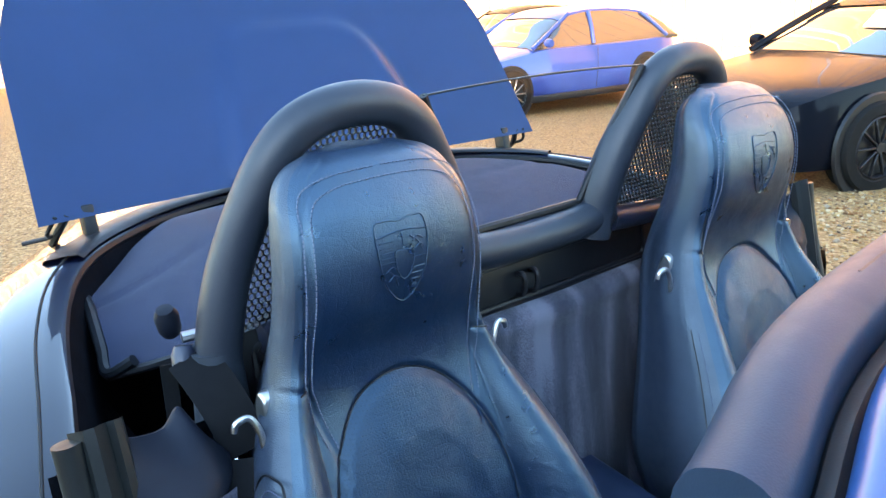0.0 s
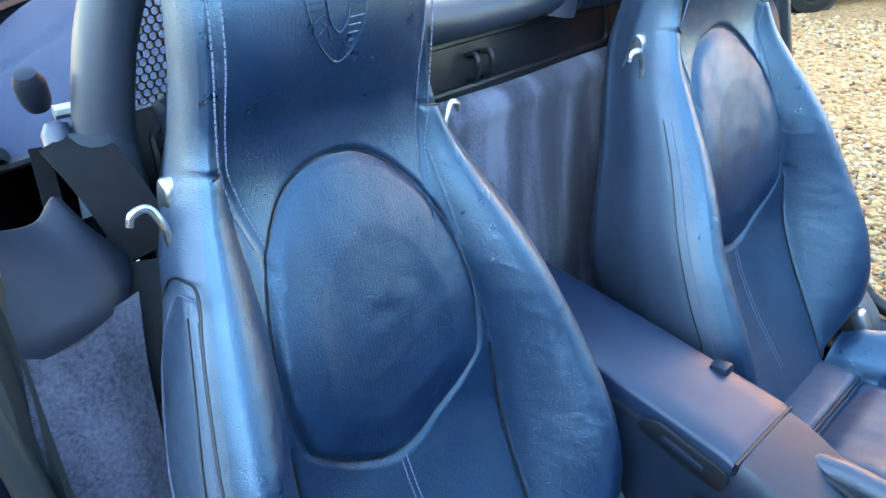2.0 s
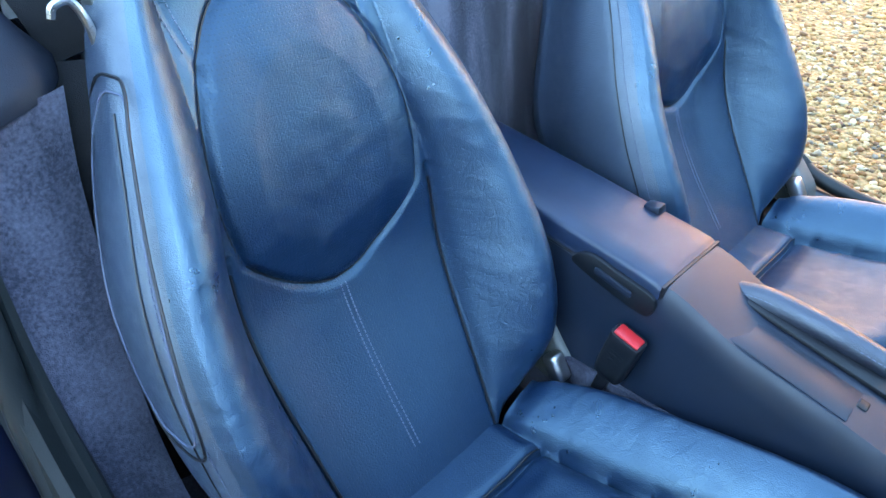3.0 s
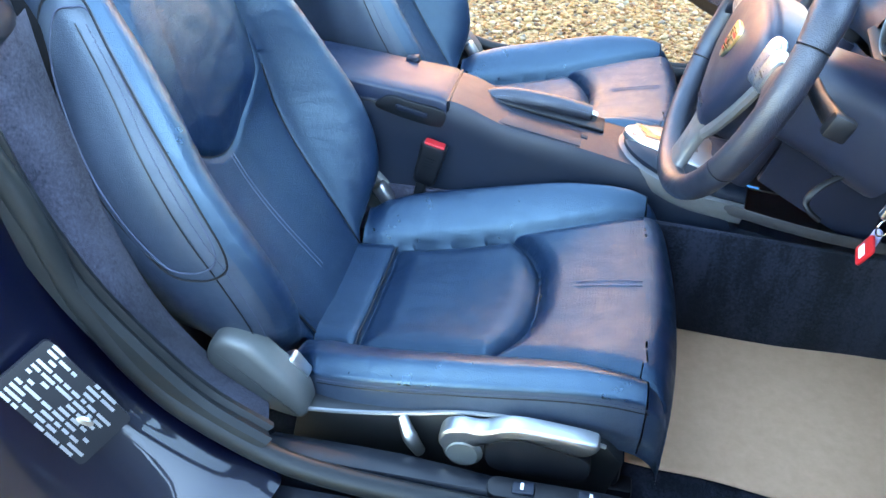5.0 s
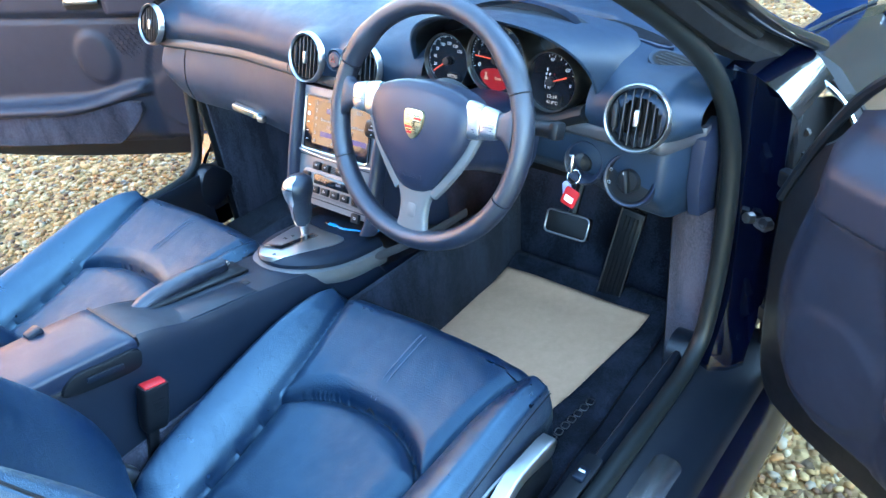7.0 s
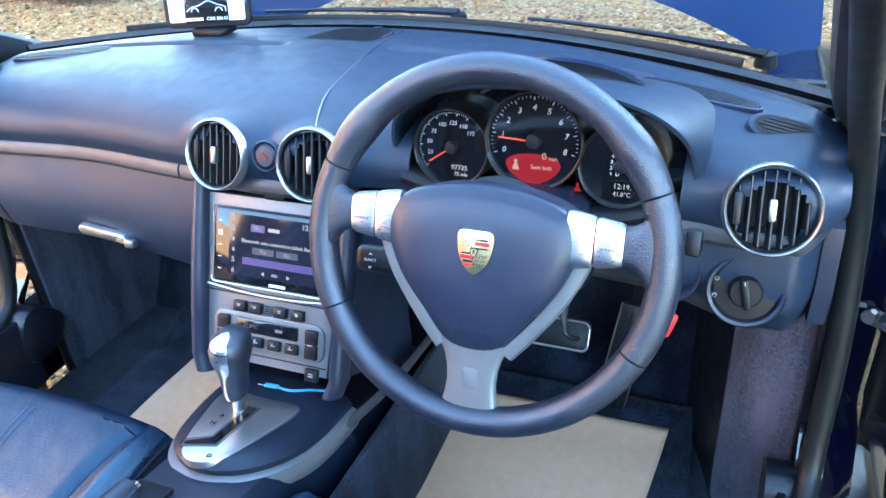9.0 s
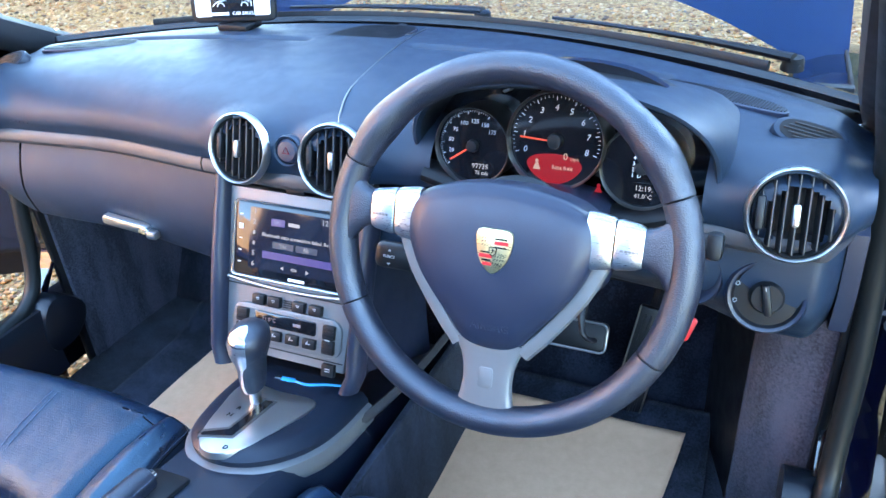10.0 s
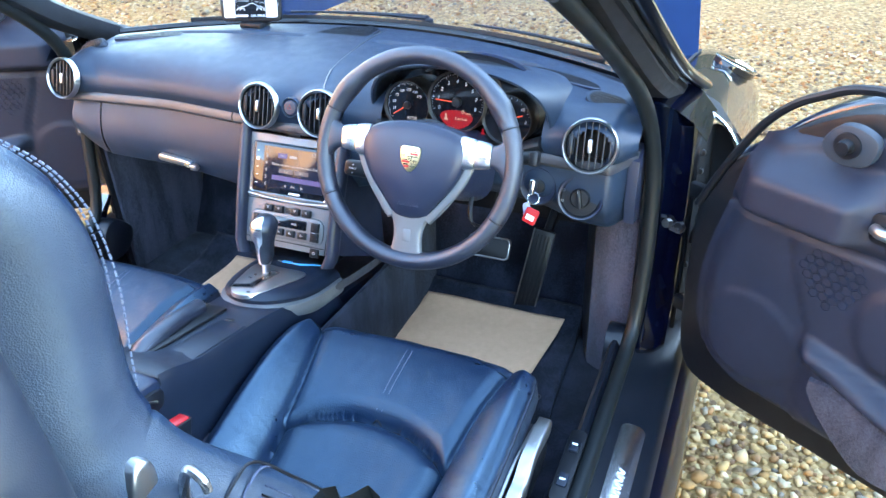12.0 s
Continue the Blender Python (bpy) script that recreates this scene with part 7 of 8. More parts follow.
# treadplate and sill buttons on the driver's side
tread = thing("treadplate", (0.765, 0.36, 0.31), "brushed aluminium treadplate on the sill with raised script", "treadplate")
mt = basis(Vector((0.766, 0.345, 0.3105)), Vector((0, 1, 0)), Vector((-1, 0, 0.17)).normalized(), Vector((0.17, 0, 1)).normalized())
part("plate", slab(round_rect(0.34, 0.046, 0.018), mt, 0.005, 0.0015), metal("bright_aluminium", (0.72, 0.73, 0.74), 0.20, 0.05), tread)
bm = bmesh.new()
xx = -0.07
for k in range(7):
    tube([mt @ Vector((xx + 0.018 * k + q, w, 0.001)) for q, w in ((0, -0.008), (0.004, 0.008), (0.010, -0.006), (0.016, 0.004))], 0.0010, 5, bm=bm)
part("script_mark", bm, CHROME, tread, "raised script as plain strokes")
sb = thing("sill_switch", (0.655, 0.34, 0.35), "black lid release switch set into the sill trim", "switch")
ms = basis(Vector((0.6835, 0.345, 0.3475)), Vector((0, 1, 0)), Vector((-1, 0, 0)), Vector((0, 0, 1)))
part("frame", slab(round_rect(0.168, 0.030, 0.012), ms @ Matrix.Translation((0, 0, 0.001)), 0.008, 0.002), BLACK, sb)
for x in (-0.036, 0.036):
    part("rocker", box(0.028, 0.018, 0.008, ms @ Matrix.Translation((x * 1.1, 0, 0.002)) @ pose(0, 0, 0, 0, -6 if x < 0 else 6, 0), 0.003), CONSOLE, sb)
    part("rocker_mark", box(0.004, 0.010, 0.0006, ms @ Matrix.Translation((x * 1.15, 0, 0.0072)), 0, 1), WHITE, sb)

# plate print on the jamb
jm = PM
bm = bmesh.new()
random.seed(5)
for r in range(11):
    x = -0.054
    while x < 0.050:
        w = random.uniform(0.006, 0.022)
        if random.random() < 0.85 and x + w < 0.056:
            box(w, 0.0036, 0.0005, jm @ Matrix.Translation((x + w / 2, 0.034 - 0.0067 * r, 0.0006)), 0, 1, bm)
        x += w + 0.003
part("plate_print", bm, SILVER, body, "pale rows of print as bars")

# ---- windscreen frame ----
screen = thing("windscreen_frame", (0, 0.6, 1.0), "dark windscreen frame with trimmed pillars and header", "", under=body)
pil = [(0.600, 0.348, 1.166), (0.612, 0.42, 1.122), (0.632, 0.58, 1.010), (0.655, 0.75, 0.895), (0.680, 0.93, 0.800), (0.690, 1.00, 0.765)]
for sx in (-1, 1):
    rr = []
    for k, q in enumerate(curve_pts(pil, 8)):
        q = Vector((sx * q.x, q.y, q.z))
        u = Vector((sx * 0.12, 0.80, -0.58)).normalized()
        a = Vector((sx, 0, 0))
        c = u.cross(a).normalized()
        if c.z < 0:
            c = -c
        rr.append([q + a * dx + c * dc for dx, dc in ((0.0, -0.012), (-0.006, 0.006), (0.0, 0.026), (0.018, 0.036), (0.045, 0.034), (0.062, 0.018), (0.066, -0.004), (0.050, -0.022), (0.02, -0.024))])
    # one trim in two tones: light put into colour, darker near, paler far
    part("a_pillar", loft(rr), plastic("pillar_trim", (0.0045, 0.0055, 0.0085), 0.55, 900, 0.2) if sx > 0 else plastic("pillar_trim_far_lit", (0.010, 0.012, 0.017), 0.6, 900, 0.2), screen, "trimmed windscreen pillar")
    part("pillar_skin", tube([(sx * 0.668, 0.36, 1.165), (sx * 0.690, 0.45, 1.118), (sx * 0.710, 0.62, 1.012), (sx * 0.735, 0.80, 0.898), (sx * 0.765, 0.97, 0.812)], 0.020, 10, flat=0.6), PAINT, screen, "painted outer pillar")
    part("pillar_gutter", tube([(sx * 0.664, 0.35, 1.160), (sx * 0.682, 0.46, 1.092), (sx * 0.703, 0.63, 0.985), (sx * 0.728, 0.80, 0.880)], 0.009, 8), RUBBER, screen)
hd = curve_pts([(-0.625, 0.352, 1.185), (-0.45, 0.312, 1.200), (0, 0.292, 1.207), (0.45, 0.312, 1.200), (0.625, 0.352, 1.185)], 10)
sec = [(q.x, q.y) for q in curve_pts([Vector(p + (0,)) for p in ((-0.030, -0.040), (-0.044, -0.024), (-0.050, -0.006), (-0.044, 0.008), (-0.034, 0.014), (-0.024, 0.0165), (-0.013, 0.013), (-0.007, 0.002), (-0.006, -0.040))], 3)]
sec2 = [(q.x, q.y) for q in curve_pts([Vector(p + (0,)) for p in ((0.006, -0.030), (0.005, 0.000), (0.008, 0.010), (0.016, 0.014), (0.034, 0.012), (0.048, 0.002), (0.052, -0.014), (0.046, -0.034))], 3)]
part("header", loft([[q + Vector((0, dy, dz)) for dy, dz in sec] for q in hd]), HEADER, screen, "navy header rail with seal groove")
part("header_fold", tube([q + Vector((0, -0.026, 0.0152)) for q in hd if abs(q.x) < 0.46], 0.0016, 6, raw=True), BLACK, screen, "dark fold line in the header trim")
part("header_rim", loft([[q + Vector((0, dy, dz)) for dy, dz in sec2] for q in hd]), PAINT_SKYLIT, screen, "navy painted header edge")
part("header_seal", tube([q + Vector((0, 0.000, -0.012)) for q in hd], 0.008, 8, raw=True), RUBBER, screen, "black rubber header seal")
rows = []
for k in np.linspace(0, 1, 14):
    row = []
    for i in range(25):
        x = -1 + i / 12
        top = Vector((x * 0.625, 0.385 - 0.02 * (1 - x * x) + 0.0, 1.178 + 0.016 * (1 - x * x)))
        bot = Vector((x * 0.690, 0.935 + 0.185 * (1 - x * x), 0.806 + 0.020 * (1 - x * x)))
        row.append(top.lerp(bot, k) + Vector((0, 0.02, 0.022)) * math.sin(k * math.pi))
    rows.append(row)
gl_ob = part("windscreen_glass", loft(rows, False, False), GLASS, screen, "clear curved windscreen glass")
gl_ob.visible_shadow = False
part("glass_edge", tube([rows[-1][i] + Vector((0, -0.004, 0.003)) for i in range(25)], 0.010, 6, raw=True), GLOSSBLACK, screen)
cowl = thing("scuttle_panel", (0, 1.2, 0.8), "black plastic scuttle with wiper mounts below the windscreen", "", under=body)
part("cowl", loft([[Vector((x, 0.955 + 0.185 * (1 - (x / 0.7) ** 2) + dy, 0.782 + 0.014 * (1 - (x / 0.7) ** 2) + dz)) for x in np.linspace(-0.70, 0.70, 31)] for dy, dz in ((-0.02, -0.004), (0.01, 0.002), (0.05, -0.004), (0.09, -0.020), (0.10, -0.06))], False, False), BLACK, cowl)
for x0, x1, y0 in ((-0.52, 0.06, 1.07), (-0.02, 0.56, 1.13)):
    wp = thing("wiper", (x0, y0, 0.83), "black wiper", "", under=body)
    c = lambda x: 0.962 + 0.185 * (1 - (x / 0.7) ** 2)
    zz = lambda x: 0.824 + 0.014 * (1 - (x / 0.7) ** 2)
    part("blade", tube([(x, c(x) - 0.016, zz(x) - 0.004) for x in np.linspace(x0, x1, 8)], 0.0055, 6, flat=1.6), RUBBER, wp)
    part("arm", tube([(x, c(x) + 0.012 + 0.01 * (x - x0), zz(x) + 0.004) for x in np.linspace((x0 + x1) / 2 - 0.05, x1 + 0.03, 6)], [0.005, 0.006, 0.008, 0.012], 8, flat=0.6), BLACK, wp)
    part("pivot", lathe([(0, 0.02), (0.014, 0.018), (0.016, 0.0)], Matrix.Translation((x1 + 0.03, c(x1) + 0.015, zz(x1) - 0.016)), 14), BLACK, wp)
# dealer's stand inside the screen
st = thing("showroom_sign", (-0.30, 0.93, 0.86), "white showroom card in a black frame standing on the dashboard", "sign")
SGM = facing((-0.306, 1.000, 0.893), (0.30, -0.92, 0.25))
part("frame", slab(round_rect(0.150, 0.090, 0.014), SGM, 0.010, 0.003), BLACK, st)
part("card", slab(round_rect(0.132, 0.074, 0.004), SGM @ Matrix.Translation((0, 0.002, 0.0012)), 0.001), WHITE, st, "white card")
part("card_panel", slab(round_rect(0.076, 0.050, 0.001), SGM @ Matrix.Translation((0.0, -0.012, 0.0018)), 0.0006), GLOSSBLACK, st, "black printed panel")
word("card_word", "CAR SALES", SGM @ Matrix.Translation((0.018, -0.031, 0.0022)), 0.0078, WHITE, st)
part("card_mark", box(0.030, 0.0048, 0.0005, SGM @ Matrix.Translation((-0.022, -0.031, 0.0022)), 0, 1), WHITE, st)
bm = tube([SGM @ Vector((x, y, 0.0024)) for x, y in ((-0.034, -0.018), (-0.026, -0.012), (-0.010, -0.008), (0.004, -0.002), (0.020, -0.008), (0.033, -0.012), (0.034, -0.020))], 0.0008, 5)
for x in (-0.020, 0.022):
    tube([SGM @ Vector((x + 0.006 * math.cos(a), -0.019 + 0.006 * math.sin(a), 0.0024)) for a in np.linspace(0, math.pi, 9)], 0.0008, 5, raw=True, bm=bm)
part("card_drawing", bm, WHITE, st, "white car outline")
part("stand_foot", box(0.06, 0.05, 0.012, Matrix.Translation((-0.300, 1.0, 0.842)), 0.003), BLACK, st)

# ---- raised lids ----
bonnet = thing("front_lid", (0, 1.6, 0.70), "raised glossy navy luggage lid", "", under=body)
rows = []
for k in np.linspace(0, 1, 12):
    row = []
    for i in range(41):
        u = -1 + i / 20
        x = u * (0.705 - 0.10 * k)
        zlow = 0.812 - 0.45 * (u * 0.705) ** 2
        z = zlow + (1.65 - zlow) * k
        row.append(Vector((x, 1.60 + 0.03 * (1 - u * u) + 0.10 * k, z)))
    rows.append(row)
bm = loft(rows, False, False)
bmesh.ops.solidify(bm, geom=bm.faces[:], thickness=0.018)
part("lid_skin", bm, PAINT_SKYLIT, bonnet)
for sx in (-1, 1):
    part("strut", tube([(sx * 0.62, 1.66, 0.60), (sx * 0.60, 1.64, 0.85)], 0.006, 8, raw=True), BLACK, bonnet)
    part("lid_hinge", box(0.02, 0.10, 0.03, pose(sx * 0.655, 1.62, 0.62), 0.004), BLACK, bonnet)
boot = thing("rear_lid", (0, -1.0, 1.0), "raised navy rear lid", "", under=body)
rows = []
for k in np.linspace(0, 1, 60):
    row = []
    for i in range(97):
        u = -1 + i / 48
        w = 0.585 - 0.05 * k - 0.10 * smooth(k, 0.4, 1.0)
        q = (k - 0.09) / 0.44                       # raised middle, standing out most along its foot
        s0 = (u + 0.06) / (0.33 + 0.12 * (1 - q))
        rim_in = 1 - (abs(s0) ** 5 + max(0.0, q) ** 6) ** 0.2
        lift = 0.022 * smooth(rim_in, 0, 0.15) * smooth(k, 0.0, 0.03) * (1 - 0.5 * smooth(q, 0.3, 1.0))
        row.append(Vector((u * w, -0.962 - 0.36 * k - 0.03 * (1 - u * u) + lift, 1.020 + 0.62 * k - 0.05 * k * k)))
    rows.append(row)
bm = loft(rows, False, False)
bmesh.ops.solidify(bm, geom=bm.faces[:], thickness=0.02)
part("lid_skin", bm, PAINT_SKYLIT, boot, "navy lid with a raised middle")
for sx in (-1, 1):
    part("hinge_arm", box(0.022, 0.035, 0.085, pose(sx * 0.50, -0.985, 0.995, 12, 0, 0), 0.004), BLACK, boot)
    part("hinge_rod", tube([(sx * 0.535, -0.975, 1.03), (sx * 0.550, -1.0, 0.995), (sx * 0.555, -1.04, 0.965)], 0.007, 8), BLACK, boot)
    part("hinge_cable", tube([(sx * 0.555, -0.97, 1.03), (sx * 0.57, -0.985, 1.0), (sx * 0.56, -1.02, 0.985), (sx * 0.60, -1.05, 0.975)], 0.004, 6), RUBBER, boot)

# ---- stowed soft top ----
top = thing("soft_top", (0, -0.75, 0.8), "blue cloth soft top folded away", "", under=body)
rows = []
for k in np.linspace(0, 1, 26):
    row = []
    for i in range(61):
        u = -1 + i / 30
        a = abs(u)
        x = u * (0.590 - 0.04 * k)
        y = -0.455 - 0.55 * k - 0.20 * smooth(a, 0.70, 1.0) * (1 - k) + 0.10 * a ** 3 * k
        z = 0.985 + 0.022 * math.sin(k * math.pi) - 0.120 * smooth(a, 0.62, 1.0) * (1 - 0.45 * k) - 0.006 * math.exp(-((k - 0.55) / 0.03) ** 2)
        z += 0.004 * noise.noise((x * 6, y * 6, 2))
        row.append(Vector((x, y, z)))
    rows.append(row)
part("hood_cloth", loft(rows, False, False), CLOTH, top)
for sx in (-1, 1):
    e = [r[0 if sx < 0 else 60] for r in rows]
    part("cloth_hem", tube([e[0] + Vector((-sx * 0.03, 0.03, 0.02))] + [q + Vector((0, 0, -0.002)) for q in e[::4]], 0.009, 8), RUBBER, top, "black hem")
    part("cloth_front_edge", tube([rows[0][30 + sx * i] + Vector((0, 0.004, -0.004)) for i in range(0, 31, 3)], 0.007, 8), RUBBER, top)
    part("folded_side", loft([[Vector((sx * x, y + dy, z)) for x, y, z in ((0.585, -0.44, 0.79), (0.60, -0.46, 0.72), (0.62, -0.5, 0.66), (0.64, -0.5, 0.60))] for dy in (0.0, -0.1, -0.22, -0.36)], False, False), WELLSHADE, top, "dark folded lining")
part("well_floor", box(1.34, 0.75, 0.02, pose(0, -0.78, 0.62), 0.004), WELLSHADE, top)

# ---- roll hoops, bulkhead ----
hoop_line = [(0.525, -0.400, 0.930), (0.517, -0.396, 0.99), (0.497, -0.390, 1.065), (0.459, -0.373, 1.155), (0.424, -0.361, 1.208), (0.382, -0.354, 1.233), (0.330, -0.351, 1.240), (0.280, -0.352, 1.231), (0.243, -0.356, 1.205), (0.214, -0.364, 1.158), (0.182, -0.376, 1.095), (0.156, -0.388, 1.020), (0.146, -0.394, 0.960)]
for sx in (1, -1):
    hp = thing("roll_hoop", (sx * 0.34, -0.41, 0.93), "padded dark roll hoop", "", under=body)
    L = [Vector((sx * x, y, z)) for x, y, z in hoop_line]
    part("hoop_tube", tube(L, [0.028, 0.028, 0.027, 0.027, 0.027, 0.027, 0.027, 0.028, 0.030, 0.033, 0.034], 20, n=10), plastic("hoop_skin", (0.0115, 0.0165, 0.0265), 0.46, 800, 0.15) if sx > 0 else bpy.data.materials["hoop_skin"], hp)
    part("hoop_foot", tube([L[0] + Vector((0, 0, 0.04)), L[0] + Vector((0, 0.0, -0.02)), L[0] + Vector((sx * 0.004, 0.004, -0.09))], [0.030, 0.033, 0.035], 18), FOOTGREY, hp, "grey hoop foot cover")
    inner = curve_pts([Vector((q.x, q.y - 0.012, q.z)) for q in L], 6)
    part("mesh_frame", tube([inner[i].lerp(Vector((sx * 0.33, -0.385, 1.08)), 0.10) for i in range(6, len(inner) - 8, 3)], 0.007, 8), BLACK, hp)
    poly = [(q.x, q.z) for q in inner[4:-4]]

    def inside(x, z):
        c = False
        for (xa, za), (xb, zb) in zip(poly, poly[1:] + poly[:1]):
            if (za > z) != (zb > z) and x < (xb - xa) * (z - za) / (zb - za) + xa:
                c = not c
        return c
    vs, fs = [], []
    s = 0.0052
    for r in range(66):
        for c in range(60):
            cx = sx * 0.10 + sx * (c + 0.5 * (r % 2)) * s * 1.732
            cz = 0.955 + r * s * 1.5
            if abs(cx) > 0.53 or cz > 1.24 or not inside(cx, cz):
                continue
            y = -0.412 + 0.17 * (cz - 0.955)
            b0 = len(vs)
            for rad, dy in ((s * 1.0, 0), (s * 0.80, 0), (s * 0.80, -0.004), (s * 1.0, -0.004)):
                for k in range(6):
                    a = math.pi / 6 + k * math.pi / 3
                    vs.append((cx + rad * math.cos(a), y + dy, cz + rad * math.sin(a)))
            for g in range(4):
                for k in range(6):
                    j = (k + 1) % 6
                    p, q = b0 + g * 6, b0 + ((g + 1) % 4) * 6
                    fs.append((p + k, p + j, q + j, q + k))
    link("wind_mesh", vs, fs, BLACK, hp, "black honeycomb mesh", False)
bar = thing("bulkhead", (0, -0.41, 0.86), "padded cross bar and black rear bulkhead", "", under=body)
part("cross_bar", tube([(-0.175, -0.395, 0.998), (-0.10, -0.385, 0.992), (0, -0.383, 0.990), (0.10, -0.385, 0.992), (0.175, -0.395, 0.998)], [0.032, 0.028, 0.027, 0.028, 0.032], 20, n=8), bpy.data.materials["hoop_skin"], bar, "padded cross bar")
gv = [[Vector((u * (0.120 + 0.105 * k), -0.398 + 0.042 * k, 1.022 + 0.215 * k + 0.006 * (1 - u * u) * k)) for u in np.linspace(-1, 1, 13)] for k in np.linspace(0, 1, 6)]
wind_glass = part("wind_deflector_glass", loft(gv, False, False), GLASS, bar, "clear glass wind deflector")
wind_glass.visible_shadow = False
part("deflector_edge", tube(gv[-1], 0.0016, 6, raw=True), GREYRUBBER, bar)
part("deflector_foot", tube(gv[0], 0.007, 8, raw=True), RUBBER, bar, "black deflector seal")
for i in (0, -1):
    part("deflector_seal", tube([r[i] for r in gv], 0.006, 8, raw=True), RUBBER, bar, "black deflector seal")
for sx in (-1, 1):
    part("bar_end", tube([(sx * 0.20, -0.40, 0.975), (sx * 0.33, -0.408, 0.962), (sx * 0.46, -0.405, 0.955)], 0.022, 14), DASH_LOW, bar)
part("panel", box(1.10, 0.02, 0.105, pose(0, -0.425, 0.915, 6, 0, 0), 0.004), BLACK, bar)
for x0, x1 in ((-0.315, 0.115), (0.24, 0.47), (-0.52, -0.36)):
    fr = [(x0, 0.945), (x1, 0.945), (x1, 0.885), (x0, 0.885)]
    cxx, czz = (x0 + x1) / 2, 0.915
    part("panel_frame", tube([Vector((cxx + x, -0.4125 - 0.1 * (czz + z - 0.915), czz + z)) for x, z in round_rect(x1 - x0, 0.064, 0.012, 4)], 0.0045, 6, True, raw=True), BLACK, bar)
part("locker_recess", slab(round_rect(0.15, 0.038, 0.018), facing((0.40, -0.4135, 0.905), (0, 1, 0.1)), 0.004, 0.001), GLOSSBLACK, bar)
for x in (-0.018, 0.010):
    part("coat_hook", tube([(x, -0.412, 0.925), (x, -0.400, 0.928), (x, -0.394, 0.918), (x, -0.398, 0.895), (x, -0.410, 0.890)], 0.0045, 8), BLACK, bar, "black coat hook")
wall = thing("rear_carpet", (0, -0.38, 0.2), "grey carpet covering the rear wall, brushed in pale streaks", "carpet", kind="structure")
rows = []
for k in np.linspace(0, 1, 50):
    y, z = soft(k, [0, 0.05, 0.10, 0.16, 0.4, 0.7, 1.0], [-0.425, -0.395, -0.380, -0.385, -0.372, -0.350, -0.30]), soft(k, [0, 0.05, 0.10, 0.16, 0.4, 0.7, 1.0], [0.872, 0.868, 0.848, 0.815, 0.64, 0.42, 0.16])
    rows.append([Vector((x, y + 0.006 * noise.noise((x * 9, z * 2.0, 1)) * smooth(k, 0.1, 0.3), z + 0.004 * noise.noise((x * 5, 0.3, k)))) for x in np.linspace(-0.66, 0.66, 90)])
part("carpet_sheet", loft(rows, False, False), SUEDE, wall)

# ---- belts ----
for sx in (1, -1):
    bt = thing("seat_belt", (sx * 0.55, -0.38, 0.85), "black woven seat belt hanging from its guide with a chrome tongue", "seat belt", "seat belts")
    def strap(pts, w, name, thick=0.0016):
        q = curve_pts(pts, 8)
        rr = []
        for i, p in enumerate(q):
            t = (q[min(i + 1, len(q) - 1)] - q[max(i - 1, 0)]).normalized()
            a = Vector((0.95 * sx, -0.25, -0.15))
            a = (a - t * a.dot(t)).normalized()
            c = t.cross(a).normalized()
            ww = w if not callable(w) else w(i / len(q))
            rr.append([p + a * ww + c * thick, p + c * thick * 1.2, p - a * ww + c * thick, p - a * ww - c * thick, p - c * thick, p + a * ww - c * thick])
        part(name, loft(rr), WEBBING, bt)
    V3 = lambda x, y, z: Vector((sx * x, y, z))
    strap([V3(0.556, -0.400, 0.968), V3(0.549, -0.358, 0.942), V3(0.540, -0.332, 0.905), V3(0.533, -0.320, 0.868)], 0.027, "webbing")
    strap([V3(0.545, -0.312, 0.866), V3(0.562, -0.280, 0.83), V3(0.568, -0.268, 0.77), V3(0.570, -0.272, 0.70), V3(0.571, -0.278, 0.60), V3(0.572, -0.284, 0.48), V3(0.572, -0.27, 0.34)], 0.021, "webbing")
    strap([V3(0.575, -0.425, 0.955), V3(0.578, -0.42, 0.90), V3(0.585, -0.41, 0.83)], 0.009, "webbing")
    part("guide_knob", lathe([(0, 0.024), (0.010, 0.022), (0.0145, 0.012), (0.0135, -0.008), (0.010, -0.016), (0, -0.018)], facing((sx * 0.566, -0.425, 1.005), (sx * 0.2, 0.3, 1)), 20), COVER, bt)
    part("guide_lower", lathe([(0, 0.018), (0.010, 0.016), (0.0145, 0.006), (0.013, -0.014), (0, -0.020)], facing((sx * 0.560, -0.410, 0.962), (-sx * 0.2, -0.3, 1)), 18), DASH_LOW, bt)
    part("guide_pin", tube([V3(0.555, -0.42, 0.985), V3(0.52, -0.415, 0.985)], 0.007, 8, raw=True), SILVER, bt)
    mg = facing((sx * 0.530, -0.318, 0.853), (sx * 0.2, 0.75, 0.6), (0.1, -0.5, 0.6))
    part("tongue", tube([mg @ Vector((x, y, 0)) for x, y in round_rect(0.030, 0.036, 0.005, 2)], 0.0036, 6, True, raw=True), CHROME, bt, "chrome belt tongue")
    part("tongue_grip", tube([mg @ Vector((-0.028, 0.022, 0)), mg @ Vector((0, 0.024, 0.001)), mg @ Vector((0.028, 0.022, 0))], 0.0052, 8), BLACK, bt)


